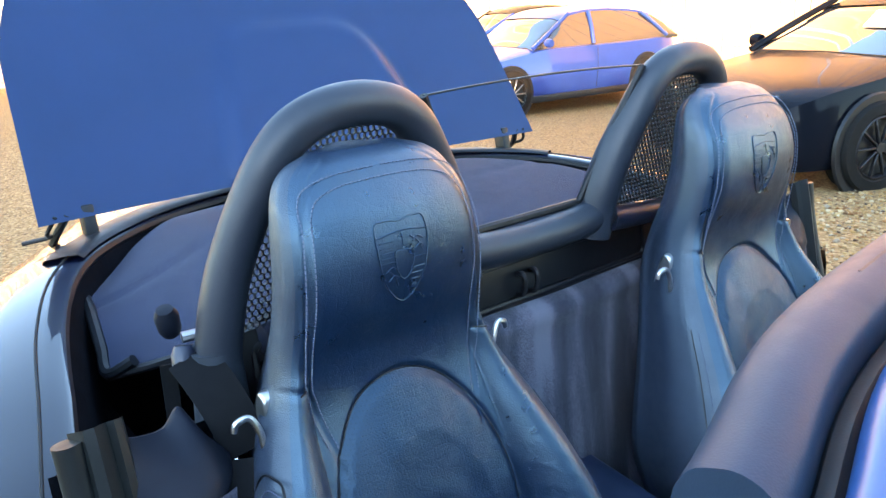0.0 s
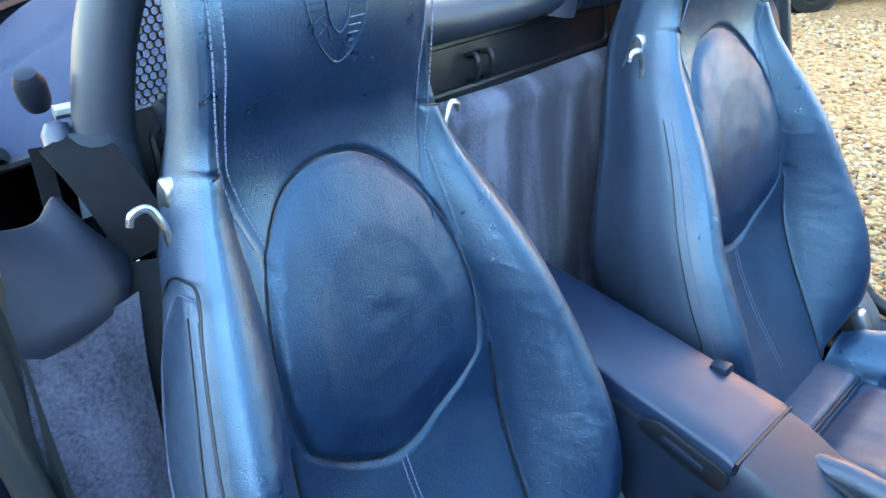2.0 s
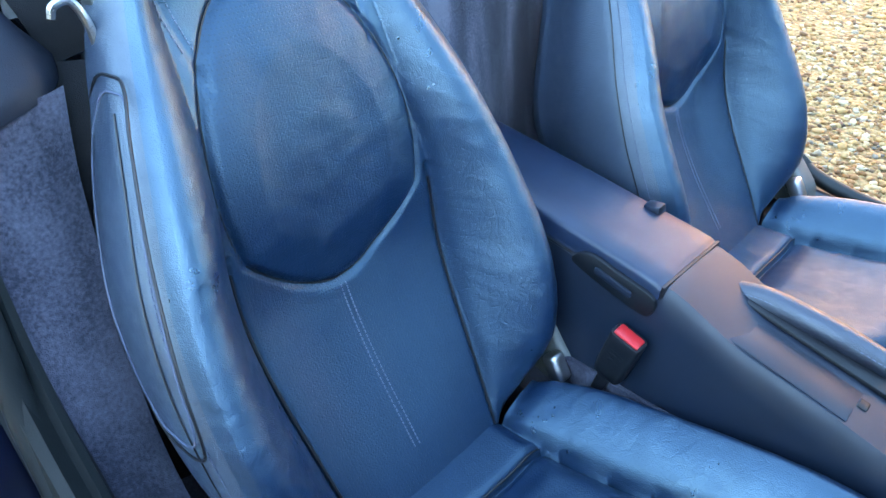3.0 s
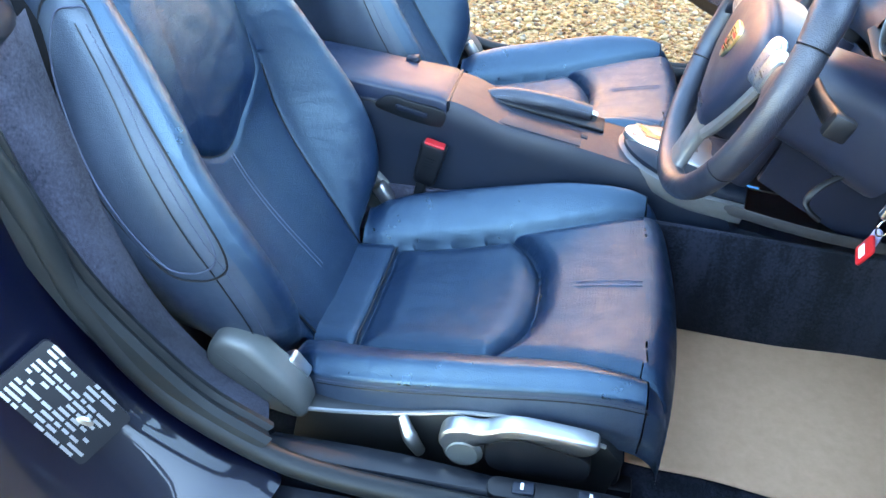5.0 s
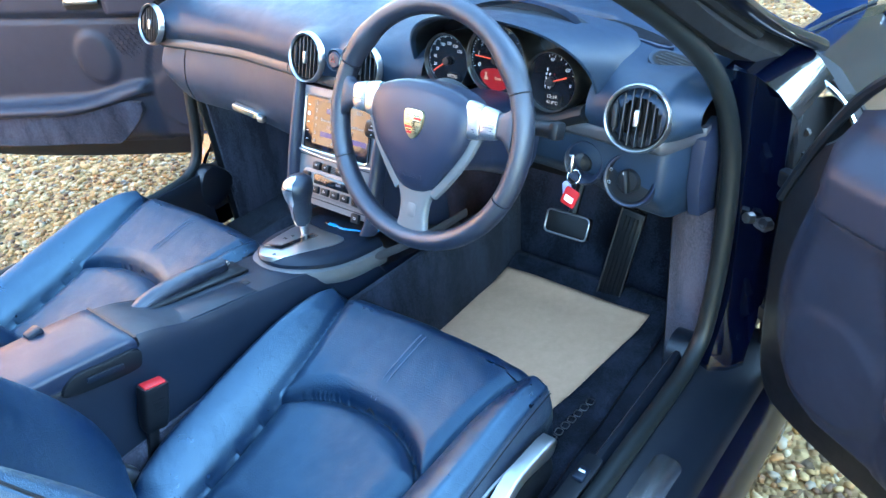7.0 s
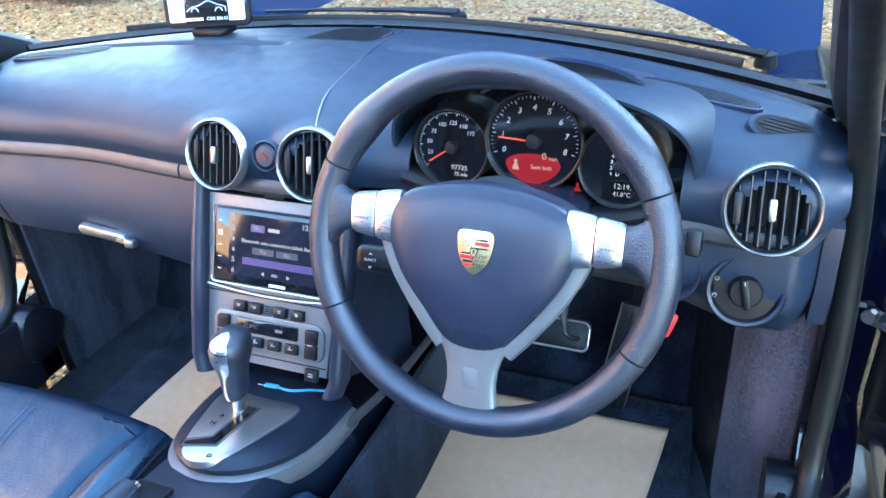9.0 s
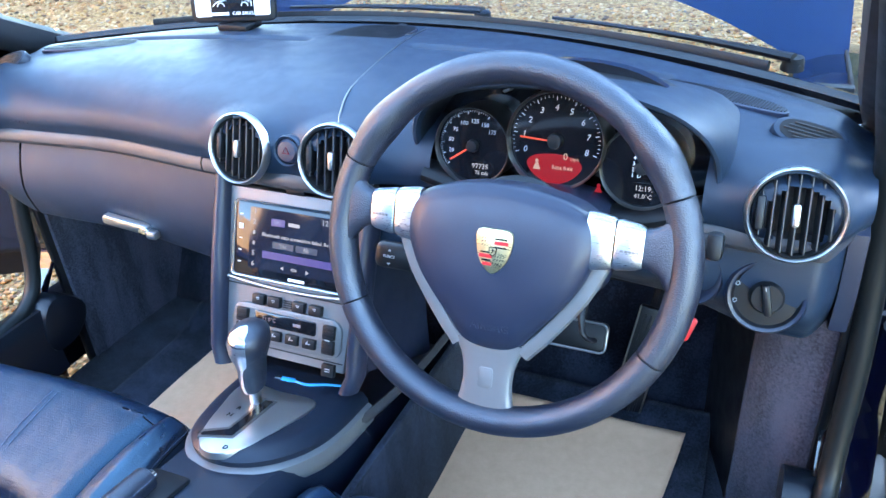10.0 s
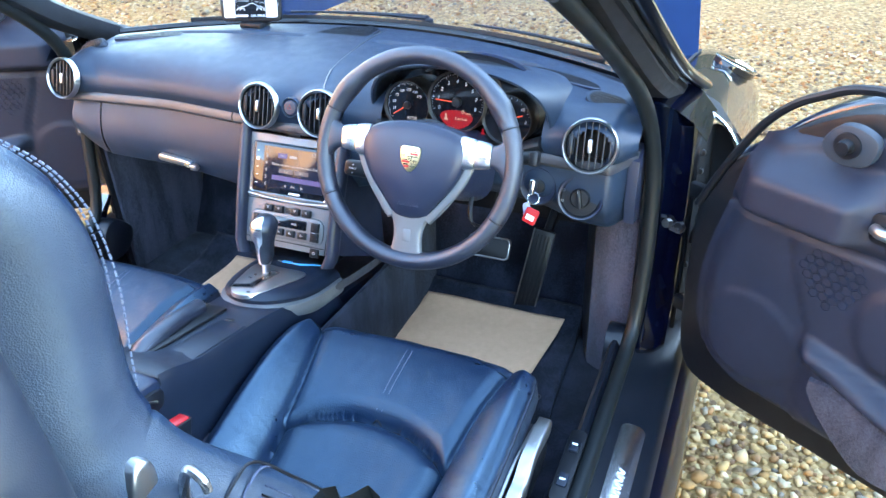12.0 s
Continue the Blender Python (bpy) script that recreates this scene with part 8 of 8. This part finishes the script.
# ---- doors ----
def make_door(sx, angle, hx, hy, label):
    d = thing("door", (sx * hx, hy, 0.14), label, "", under=body)
    ca, sa = math.cos(radians(angle)), math.sin(radians(angle))
    U = Vector((sx * sa, -ca, 0))            # along the door
    N = Vector((-sx * ca, -sa, 0))           # to the cabin
    M = basis(Vector((sx * hx, hy, 0)), U, Vector((0, 0, 1)), N)

    def P(u, z, n=0.0):
        return M @ Vector((u, z, n))
    skin = [(-0.055, 0.70), (-0.065, 0.45), (-0.045, 0.30), (0.03, 0.262), (0.20, 0.258), (0.60, 0.262), (0.92, 0.29), (1.00, 0.36), (1.05, 0.50), (1.06, 0.66), (1.05, 0.84), (1.00, 0.915), (0.60, 0.930), (0.26, 0.930), (0.13, 0.885), (0.03, 0.80)]
    outl = blob(skin, n=4)
    part("outer_skin", slab(outl, M @ Matrix.Translation((0, 0, -0.045)), 0.075, 0.02, 3), PAINT, d, "glossy navy outer skin")
    part("door_frame", slab([(u * 0.985 + 0.010, 0.6 + (z - 0.6) * 0.975) for u, z in outl], M @ Matrix.Translation((0, 0, 0.008)), 0.055, 0.010), BLACK, d, "black inner frame and seal")
    # inner trim: a padded sheet
    nu, nz = 110, 84
    vs = []
    for j in range(nz + 1):
        for i in range(nu + 1):
            v, w = j / nz, i / nu
            zl = 0.318 + 0.03 * smooth(w, 0.85, 1.0) + 0.06 * (1 - smooth(w, 0.0, 0.09))
            zt = soft(w, [0.0, 0.08, 0.2, 0.32, 1.0], [0.835, 0.868, 0.905, 0.912, 0.895])
            z = zl + (zt - zl) * v
            u0 = soft(z, [0.33, 0.37, 0.42, 0.55, 0.69, 0.78, 0.87], [0.025, -0.006, -0.016, -0.016, 0.014, 0.038, 0.068])
            u = u0 + (1.02 - u0) * w
            seam = 0.700 + 0.06 * smooth(u, 0.05, 0.9) * 0.5
            n = 0.026 + 0.012 * math.sin(v * math.pi)
            n += 0.050 * smooth(z, seam + 0.004, seam + 0.030) * (1 - smooth(z, seam + 0.080, seam + 0.125)) * smooth(u, 0.0, 0.10) * (1 - 0.75 * smooth(u, 0.235, 0.275))
            n -= 0.012 * smooth(z, 0.820, 0.835) * smooth(u, 0.10, 0.16)
            us = 0.145 + 0.060 * smooth(0.70 - z, 0, 0.19)
            n -= 0.005 * math.exp(-((u - us) / 0.0035) ** 2) * (1 if 0.49 < z < seam else 0)
            n -= 0.006 * math.exp(-((z - seam) / 0.005) ** 2)
            n += 0.004 * smooth(u, us, us + 0.01) * (1 if z < seam else 0)
            n += 0.032 * smooth(u, us - 0.005, us + 0.03) * math.exp(-((z - 0.505 + 0.05 * smooth(u, 0.2, 0.5)) / 0.018) ** 4)
            n += 0.020 * smooth(u, us, us + 0.06) * (1 - smooth(z, 0.46, 0.50)) * smooth(v, 0.02, 0.10)
            n += 0.005 * smooth(0.100 - math.hypot(u - 0.110, z - 0.46), 0, 0.012)
            n += 0.010 * smooth(0.070 - math.hypot(u - 0.345, (z - 0.60) * 0.8), 0, 0.02)
            n -= 0.022 * (1 - smooth(min(i, nu - i, j * 1.3, (nz - j) * 1.3) / 6, 0, 1))
            vs.append(P(u, z, n))
    W = nu + 1
    fs = [(j * W + i, j * W + i + 1, (j + 1) * W + i + 1, (j + 1) * W + i) for j in range(nz) for i in range(nu)]
    link("door_trim", vs, fs, DOORTRIM, d, "navy padded door trim")
    part("carpet_pocket", slab(blob([(0.245, 0.465), (0.34, 0.345), (0.45, 0.338), (0.75, 0.34), (0.93, 0.36), (0.95, 0.43), (0.80, 0.445), (0.50, 0.455)], n=4), M @ Matrix.Translation((0, 0, 0.066)), 0.02, 0.006), SUEDE_SHADED, d, "dark grey carpeted door pocket")
    hx2 = bmesh.new()
    for r in range(-4, 5):
        for c in range(-4, 5):
            u, z = 0.232 + (c + 0.5 * (r % 2)) * 0.0165, 0.655 + r * 0.0143
            if math.hypot(u - 0.232, z - 0.650) < 0.054 and z < 0.697:
                tube([M @ Matrix.Translation((u, z, 0.0435)) @ Vector((0.0080 * math.cos(q), 0.0080 * math.sin(q), 0)) for q in [math.pi / 6 + math.pi / 3 * k for k in range(6)]], 0.0007, 4, True, raw=True, bm=hx2)
    part("speaker_grille", hx2, DASH_LOW, d, "hexagon-patterned speaker cover")
    part("belt_seal", tube([P(-0.05, 0.66, 0.008), P(0.0, 0.765, 0.008), P(0.06, 0.86, 0.008), P(0.13, 0.915, 0.006), P(0.24, 0.945, 0.0), P(0.6, 0.940, 0.0), P(1.02, 0.915, 0.0)], 0.0075, 8), RUBBER, d, "black belt-line seal")
    part("control_plate", slab(blob([(0.165, 0.865), (0.185, 0.895), (0.215, 0.900), (0.245, 0.885), (0.240, 0.850), (0.21, 0.838), (0.18, 0.842)], n=4), M @ Matrix.Translation((0, 0, 0.046)), 0.016, 0.004), FOOTGREY, d, "grey mirror control plate")
    part("mirror_knob", lathe([(0, 0.018), (0.010, 0.017), (0.012, 0.004), (0.020, 0.003), (0.021, -0.004)], M @ Matrix.Translation((0.204, 0.870, 0.046)), 20), BLACK, d)
    part("release_recess", slab(round_rect(0.12, 0.05, 0.015), M @ Matrix.Translation((0.325, 0.765, 0.052)), 0.010, 0.003), BLACK, d)
    part("door_pull", tube([P(0.275, 0.765, 0.055), P(0.295, 0.768, 0.068), P(0.345, 0.770, 0.068), P(0.37, 0.765, 0.055)], 0.009, 10), SILVER, d, "silver door release")
    part("warning_reflector", box(0.045, 0.022, 0.006, M @ Matrix.Translation((0.97, 0.40, 0.034)), 0.004), RED, d, "red reflector")
    for z in (0.40, 0.66):
        part("hinge_leaf", box(0.075, 0.030, 0.018, M @ Matrix.Translation((-0.06, z, -0.035)), 0.005), BLACK, d)
    for z in (0.36, 0.47, 0.60):
        part("edge_bolt", lathe([(0, 0.006), (0.006, 0.006), (0.007, 0)], M @ Matrix.Translation((-0.045, z, -0.015)) @ pose(0, 0, 0, 0, -90, 0), 8), GREYTRIM, d)
    return d


make_door(1, 60, 0.850, 0.737, "open navy driver's door with padded trim and speaker cover")
make_door(-1, 60, 0.835, 0.963, "open navy passenger door with carpeted pocket, seen across the cabin")


# ---- yard ----
def ground_z(x, y):
    return -0.34 * smooth(-x, 2.2, 8.5) * smooth(-y, -3.0, 4.0) + 0.012 * noise.noise((x * 0.7, y * 0.7, 0)) * smooth(math.hypot(x, y), 1.5, 4)


xs = sorted(set(list(np.linspace(-3, 3, 41)) + list(np.linspace(-26, -3, 40)) + list(np.linspace(3, 26, 30)) + [-600, -150, -60, 60, 150, 600]))
vs = [(x, y, ground_z(x, y)) for y in xs for x in xs]
W = len(xs)
fs = [(j * W + i, j * W + i + 1, (j + 1) * W + i + 1, (j + 1) * W + i) for j in range(W - 1) for i in range(W - 1)]
gr = link("ground", vs, fs, GRAVEL)
tagged(gr, "yellow-brown gravel yard", "ground", kind="structure")

rng = np.random.default_rng(3)
ico = bmesh.new()
bmesh.ops.create_icosphere(ico, subdivisions=1, radius=1)
iv = np.array([v.co[:] for v in ico.verts])
ifc = np.array([[v.index for v in f.verts] for f in ico.faces])
ico.free()


def pebbles(name, boxes, label):
    V, F, base = [], [], 0
    for (x0, x1, y0, y1, n, s0, s1) in boxes:
        for _ in range(n):
            x, y = rng.uniform(x0, x1), rng.uniform(y0, y1)
            s = rng.uniform(s0, s1) * (1.5 if rng.random() < 0.08 else 1.0)
            q = iv * (1 + 0.22 * rng.standard_normal((len(iv), 1))) * np.array([1.15, 0.85, 0.6]) * s
            a, c = rng.uniform(0, 6.28), rng.uniform(-0.5, 0.5)
            Rz = np.array([[math.cos(a), -math.sin(a), 0], [math.sin(a), math.cos(a), 0], [0, 0, 1]])
            Rx = np.array([[1, 0, 0], [0, math.cos(c), -math.sin(c)], [0, math.sin(c), math.cos(c)]])
            q = q @ (Rz @ Rx).T + np.array([x, y, ground_z(x, y) + s * 0.25])
            V.append(q)
            F.append(ifc + base)
            base += len(iv)
    V, F = np.concatenate(V), np.concatenate(F)
    ob = link(name, V.tolist(), F.tolist(), STONE, None, "", True)
    tagged(ob, label, "gravel", kind="stuff")


pebbles("gravel_stones", [(0.82, 2.4, 0.0, 2.6, 9000, 0.006, 0.013), (-2.6, -0.8, -0.9, 1.7, 11000, 0.006, 0.013), (-5.0, -2.6, -2.0, 3.0, 7000, 0.008, 0.015), (-0.9, 2.4, 2.4, 4.5, 4500, 0.007, 0.014), (-5.0, -0.9, 1.7, 5.0, 6000, 0.008, 0.016)], "loose yellow and brown gravel stones")

# board fence round the yard
plank = bmesh.new()
box(0.145, 0.022, 3.4, Matrix.Translation((0, 0, 1.70)), 0.004, 1, plank)
pm = bpy.data.meshes.new("plank")
plank.to_mesh(pm)
plank.free()
pm.materials.append(FENCE)
pm_bounce = pm.copy()
pm_bounce.materials[0] = BOUNCEWALL
# the third run lies out of view, added to throw warm light back
runs = [((7.0, -18.5), (-6.5, -17.6)), ((-6.5, -17.6), (-14.5, -11.0)), ((-14.5, -11.0), (-18.5, 9.0))]
for r, ((xa, ya), (xb, yb)) in enumerate(runs):
    f = thing("board_fence", ((xa + xb) / 2, (ya + yb) / 2, 0), "tall pale timber board fence in evening sun" if r == 0 else "high timber wall carried on out of view for warm bounce", "fence")
    L = math.hypot(xb - xa, yb - ya)
    ang = math.degrees(math.atan2(yb - ya, xb - xa))
    n = int(L / 0.155)
    if r == 2:
        n = min(n, 70)
    for k in range(n):
        t = (k + 0.5) / n
        x, y = xa + (xb - xa) * t, ya + (yb - ya) * t
        o = new("plank", pm_bounce if r == 2 else pm)
        o.parent = f
        o.matrix_parent_inverse = f.matrix_basis.inverted()
        # planks stretched upward out of view for more warm bounce
        o.matrix_basis = pose(x, y, ground_z(x, y) + 0.02 * random.random(), 0, random.uniform(-0.4, 0.4), ang) @ Matrix.Diagonal((L / n / 0.152, 1, (2.2, 2.2, 3.4)[r], 1))
    for z in (0.45, 1.75, 2.9):
        part("rail", box(L, 0.04, 0.09, pose((xa + xb) / 2, (ya + yb) / 2, z - 0.3, 0, 0, ang) @ Matrix.Translation((0, -0.04, 0)), 0.005), FENCE, f)

# unseen hedges, added towards the sun and ahead to shade the car and darken reflections
rng = np.random.default_rng(8)


def hedge(xa, ya, xb, yb, h, label):
    V, F = [], []
    L = math.hypot(xb - xa, yb - ya)
    n = int(L * 260)
    ux, uy = (xb - xa) / L, (yb - ya) / L
    for i in range(n):
        t, w, z = rng.uniform(0, L), rng.normal(0, 0.45), h * rng.uniform(0, 1) ** 0.8
        z *= 1 + 0.05 * math.sin(t * 1.7) + 0.04 * math.sin(t * 4.1)
        c = np.array([xa + ux * t - uy * w, ya + uy * t + ux * w, z])
        s = rng.uniform(0.10, 0.20)
        a, b2 = rng.standard_normal(3), rng.standard_normal(3)
        a /= np.linalg.norm(a)
        b2 -= a * b2.dot(a)
        b2 /= np.linalg.norm(b2)
        k = len(V)
        V += [c - a * s, c + b2 * s * 0.55, c + a * s, c - b2 * s * 0.55]
        F.append((k, k + 1, k + 2, k + 3))
    ob = link("hedge", [v.tolist() for v in V], F, LEAF, None, "", False)
    tagged(ob, label, "hedge", kind="stuff")
    core = part("shade_hedge_core", box(L, 0.8, h * 0.92, pose((xa + xb) / 2, (ya + yb) / 2, h * 0.46, 0, 0, math.degrees(math.atan2(yb - ya, xb - xa)))), LEAF)
    tagged(core, "dense dark inside of the added hedge", "hedge", kind="structure")


hedge(17.5, -6.5, 4.8, 12.2, 3.6, "unseen tall dark hedge added to keep the low sun off the car")
hedge(4.8, 12.2, -3.0, 14.1, 8.0, "unseen tall dark trees added ahead to darken reflections")
hedge(-3.0, 14.1, -10.0, 15.7, 4.5, "unseen dark hedge added to close the yard ahead")


# ---- parked cars ----
def wheel_mesh(parent, x, y, z, r, side, rim_mat):
    M = facing((x, y, z), parent_side(parent, side))
    w = part("wheel", lathe([(r * 0.68, 0.10), (r * 0.74, 0.115), (r * 0.95, 0.105), (r, 0.07), (r, -0.09), (r * 0.92, -0.11), (r * 0.6, -0.11)], M, 36), TYRE, parent, "black tyre")
    part("rim", lathe([(r * 0.69, 0.105), (r * 0.66, 0.112), (r * 0.62, 0.09), (r * 0.60, 0.02), (0, 0.02)], M, 36), BLACK, w)
    sp = bmesh.new()
    for k in range(10):
        a = 2 * math.pi * k / 10
        box(r * 0.56, r * 0.055, 0.03, M @ pose(0, 0, 0.098, 0, 0, math.degrees(a)) @ Matrix.Translation((r * 0.36, 0, 0)), 0.006, 1, sp)
    lathe([(0, 0.118), (r * 0.12, 0.115), (r * 0.15, 0.05)], M, 16, sp)
    part("spokes", sp, rim_mat, w)
    return w


def parent_side(parent, side):
    return parent["side_x"] * side, parent["side_y"] * side, 0


def make_car(name, front_axle, heading, z0, paint_m, label, length=4.3, wheelbase=2.69, width=1.77, height=1.42, hatch=True, rim_mat=None):
    hx, hy = math.cos(radians(heading)), math.sin(radians(heading))
    lx, ly = -hy, hx
    c = thing(name, (front_axle[0], front_axle[1], z0), label, "car")
    c["side_x"], c["side_y"] = lx, ly
    M = basis(Vector((front_axle[0], front_axle[1], z0)), Vector((hx, hy, 0)), Vector((lx, ly, 0)), Vector((0, 0, 1)))
    fo = 0.78
    L0, L1 = fo, fo - length
    X = [fo, fo - 0.06, fo - 0.22, 0.35, 0, -0.4, -0.75, -1.2, -2.0, -2.7, -3.1, L1 + 0.10, L1]
    top = [0.52, 0.66, 0.74, 0.80, 0.86, 0.92, 0.96, 0.96, 0.96, 0.97, 0.98, 0.95, 0.85]
    hw = [0.55, 0.72, 0.82, 0.86, 0.875, 0.88, 0.885, 0.885, 0.885, 0.88, 0.86, 0.78, 0.66]
    rows = []
    for x in np.linspace(L0, L1, 60):
        t = soft(-x, [-q for q in X], top)
        w = soft(-x, [-q for q in X], hw) * width / 1.77
        ring = []
        for yy, zz in ((-0.96, 0.20), (-1.0, 0.34), (-1.0, 0.55), (-0.975, 0.78), (-0.94, 0.93), (-0.80, 0.985), (-0.4, 1.0), (0, 1.01), (0.4, 1.0), (0.80, 0.985), (0.94, 0.93), (0.975, 0.78), (1.0, 0.55), (1.0, 0.34), (0.96, 0.20)):
            ring.append(M @ Vector((x, w * yy, 0.20 + (t - 0.20) * (zz - 0.20) / 0.8)))
        rows.append(ring)
    part("body_shell", loft(rows), paint_m, c)
    # cabin
    gx = [-0.45, -0.75, -1.15, -1.6, -2.3, -2.9, -3.25, -3.45] if hatch else [-0.45, -0.8, -1.25, -1.7, -2.3, -2.9, -3.2, -3.4]
    gh = [0.93, 1.10, height - 0.08, height, height - 0.01, height - 0.10, height - 0.28, 0.98]
    rows, roof = [], []
    for x in np.linspace(gx[0], gx[-1], 36):
        h = soft(-x, [-q for q in gx], gh)
        k = (h - 0.9) / (height - 0.9)
        wb, wt = 0.80 * width / 1.77, (0.80 - 0.20 * k) * width / 1.77
        rows.append([M @ Vector((x, y, z)) for y, z in ((-wb, 0.90), (-(wb + wt) / 2 - 0.02, (0.9 + h) / 2), (-wt, h - 0.03), (-wt * 0.85, h), (0, h + 0.012), (wt * 0.85, h), (wt, h - 0.03), ((wb + wt) / 2 + 0.02, (0.9 + h) / 2), (wb, 0.90))])
        if h > height - 0.13:
            roof.append([M @ Vector((x, y, z)) for y, z in ((-wt - 0.012, h - 0.05), (-wt - 0.006, h - 0.02), (-wt * 0.85, h + 0.010), (0, h + 0.022), (wt * 0.85, h + 0.010), (wt + 0.006, h - 0.02), (wt + 0.012, h - 0.05))])
    part("glasshouse", loft(rows), CARGLASS, c, "dark car glass")
    part("roof", loft(roof, False, False), paint_m, c)
    for sx in (-1, 1):
        for xa, xb, za, zb in ((-0.45, -1.25, 0.92, height - 0.06), (-1.62, -1.66, 0.92, height - 0.04), (-2.75, -3.2, height - 0.10, 0.95)):
            ka, kb = (za - 0.9) / (height - 0.9), (zb - 0.9) / (height - 0.9)
            part("pillar", tube([M @ Vector((xa, sx * (0.81 - 0.20 * ka) * width / 1.77, za)), M @ Vector(((xa + xb) / 2, sx * (0.825 - 0.20 * (ka + kb) / 2) * width / 1.77, (za + zb) / 2)), M @ Vector((xb, sx * (0.81 - 0.20 * kb) * width / 1.77, zb))], 0.03, 8), paint_m, c)
        for x in (0, -wheelbase):
            arch = M @ Vector((x, sx * (0.868 * width / 1.77), 0.33))
            part("wheel_arch", lathe([(0, 0.022), (0.39, 0.022), (0.40, 0.0)], facing(arch, (lx * sx, ly * sx, 0)), 32), BLACK, c)
            q = M @ Vector((x, sx * (0.822 * width / 1.77), 0.335))
            wheel_mesh(c, q.x, q.y, q.z, 0.335, sx, rim_mat or GREYTRIM)
        part("headlight", slab(blob([(-0.20, 0.02), (-0.05, 0.07), (0.20, 0.05), (0.22, 0.0), (0.10, -0.06), (-0.15, -0.04)], n=4), facing(M @ Vector((fo - 0.17, sx * 0.63, 0.655)), (hx * 1.0 + lx * sx * 0.55, hy * 1.0 + ly * sx * 0.55, 0.35)), 0.05, 0.01), CHROME, c, "clear headlight")
        part("tail_light", slab(round_rect(0.22, 0.14, 0.03), facing(M @ Vector((L1 + 0.08, sx * 0.66, 0.86)), (-hx + lx * sx * 0.8, -hy + ly * sx * 0.8, 0.1)), 0.04, 0.008), RED, c, "red tail light")
        part("door_mirror", loft([[M @ Vector((-0.62 + 0.05 * math.cos(t), sx * (0.90 + 0.11 * k), 0.99 + 0.07 * math.sin(t) * (1 - 0.5 * abs(k - 0.5)))) for t in np.linspace(0, 2 * math.pi, 13)[:-1]] for k in (0, 0.3, 0.7, 1.0)]), paint_m, c)
        part("side_sill", box(wheelbase - 0.75, 0.03, 0.10, M @ Matrix.Translation((-wheelbase / 2, sx * 0.87 * width / 1.77, 0.22)), 0.01), BLACK, c)
        part("door_line", tube([M @ Vector((x, sx * 0.889 * width / 1.77, z)) for x, z in ((-1.62, 0.90), (-1.63, 0.6), (-1.60, 0.30))], 0.004, 4), BLACK, c)
    part("grille", slab(round_rect(1.10, 0.20, 0.06), facing(M @ Vector((fo - 0.005, 0, 0.33)), (hx, hy, 0.05)), 0.06, 0.01), GLOSSBLACK, c)
    part("kidney", slab(round_rect(0.34, 0.15, 0.04), facing(M @ Vector((fo + 0.0, 0.18, 0.57)), (hx, hy, 0.25)), 0.06, 0.01), GLOSSBLACK, c)
    part("kidney", slab(round_rect(0.34, 0.15, 0.04), facing(M @ Vector((fo + 0.0, -0.18, 0.57)), (hx, hy, 0.25)), 0.06, 0.01), GLOSSBLACK, c)
    return c, M


make_car("hatchback", (-6.86, -8.36), -5.8, -0.30, PAINT_BLUE, "bright blue five-door hatchback parked by the fence")
coupe, MC = make_car("coupe", (-5.32, -2.82), -17, -0.14, PAINT_BLACK, "black coupe reflecting the orange evening light", 4.67, 2.81, 1.87, 1.39, False, BLACK)
part("price_card", slab(round_rect(0.52, 0.20, 0.01), facing(MC @ Vector((-0.86, 0.30, 1.18)), (math.cos(radians(-17)) * 0.62, math.sin(radians(-17)) * 0.62, 0.78)), 0.004), WHITE, coupe, "white price card in the windscreen")
cm = facing(MC @ Vector((-0.86, 0.30, 1.18)), (math.cos(radians(-17)) * 0.62, math.sin(radians(-17)) * 0.62, 0.78)) @ Matrix.Translation((0, 0, 0.003))
for yy, ww, hh in ((0.045, 0.34, 0.035), (-0.035, 0.40, 0.07)):
    part("card_print", box(ww, hh, 0.002, cm @ Matrix.Translation((0.0, yy, 0)), 0, 1), DIALPRINT, coupe)
make_car("saloon", (-10.2, -12.6), -8, -0.32, PAINT_BLACK, "black saloon parked behind the hatchback")
make_car("saloon", (-4.3, 4.9), -100, -0.1, PAINT_GREY, "grey car parked ahead beyond the windscreen")
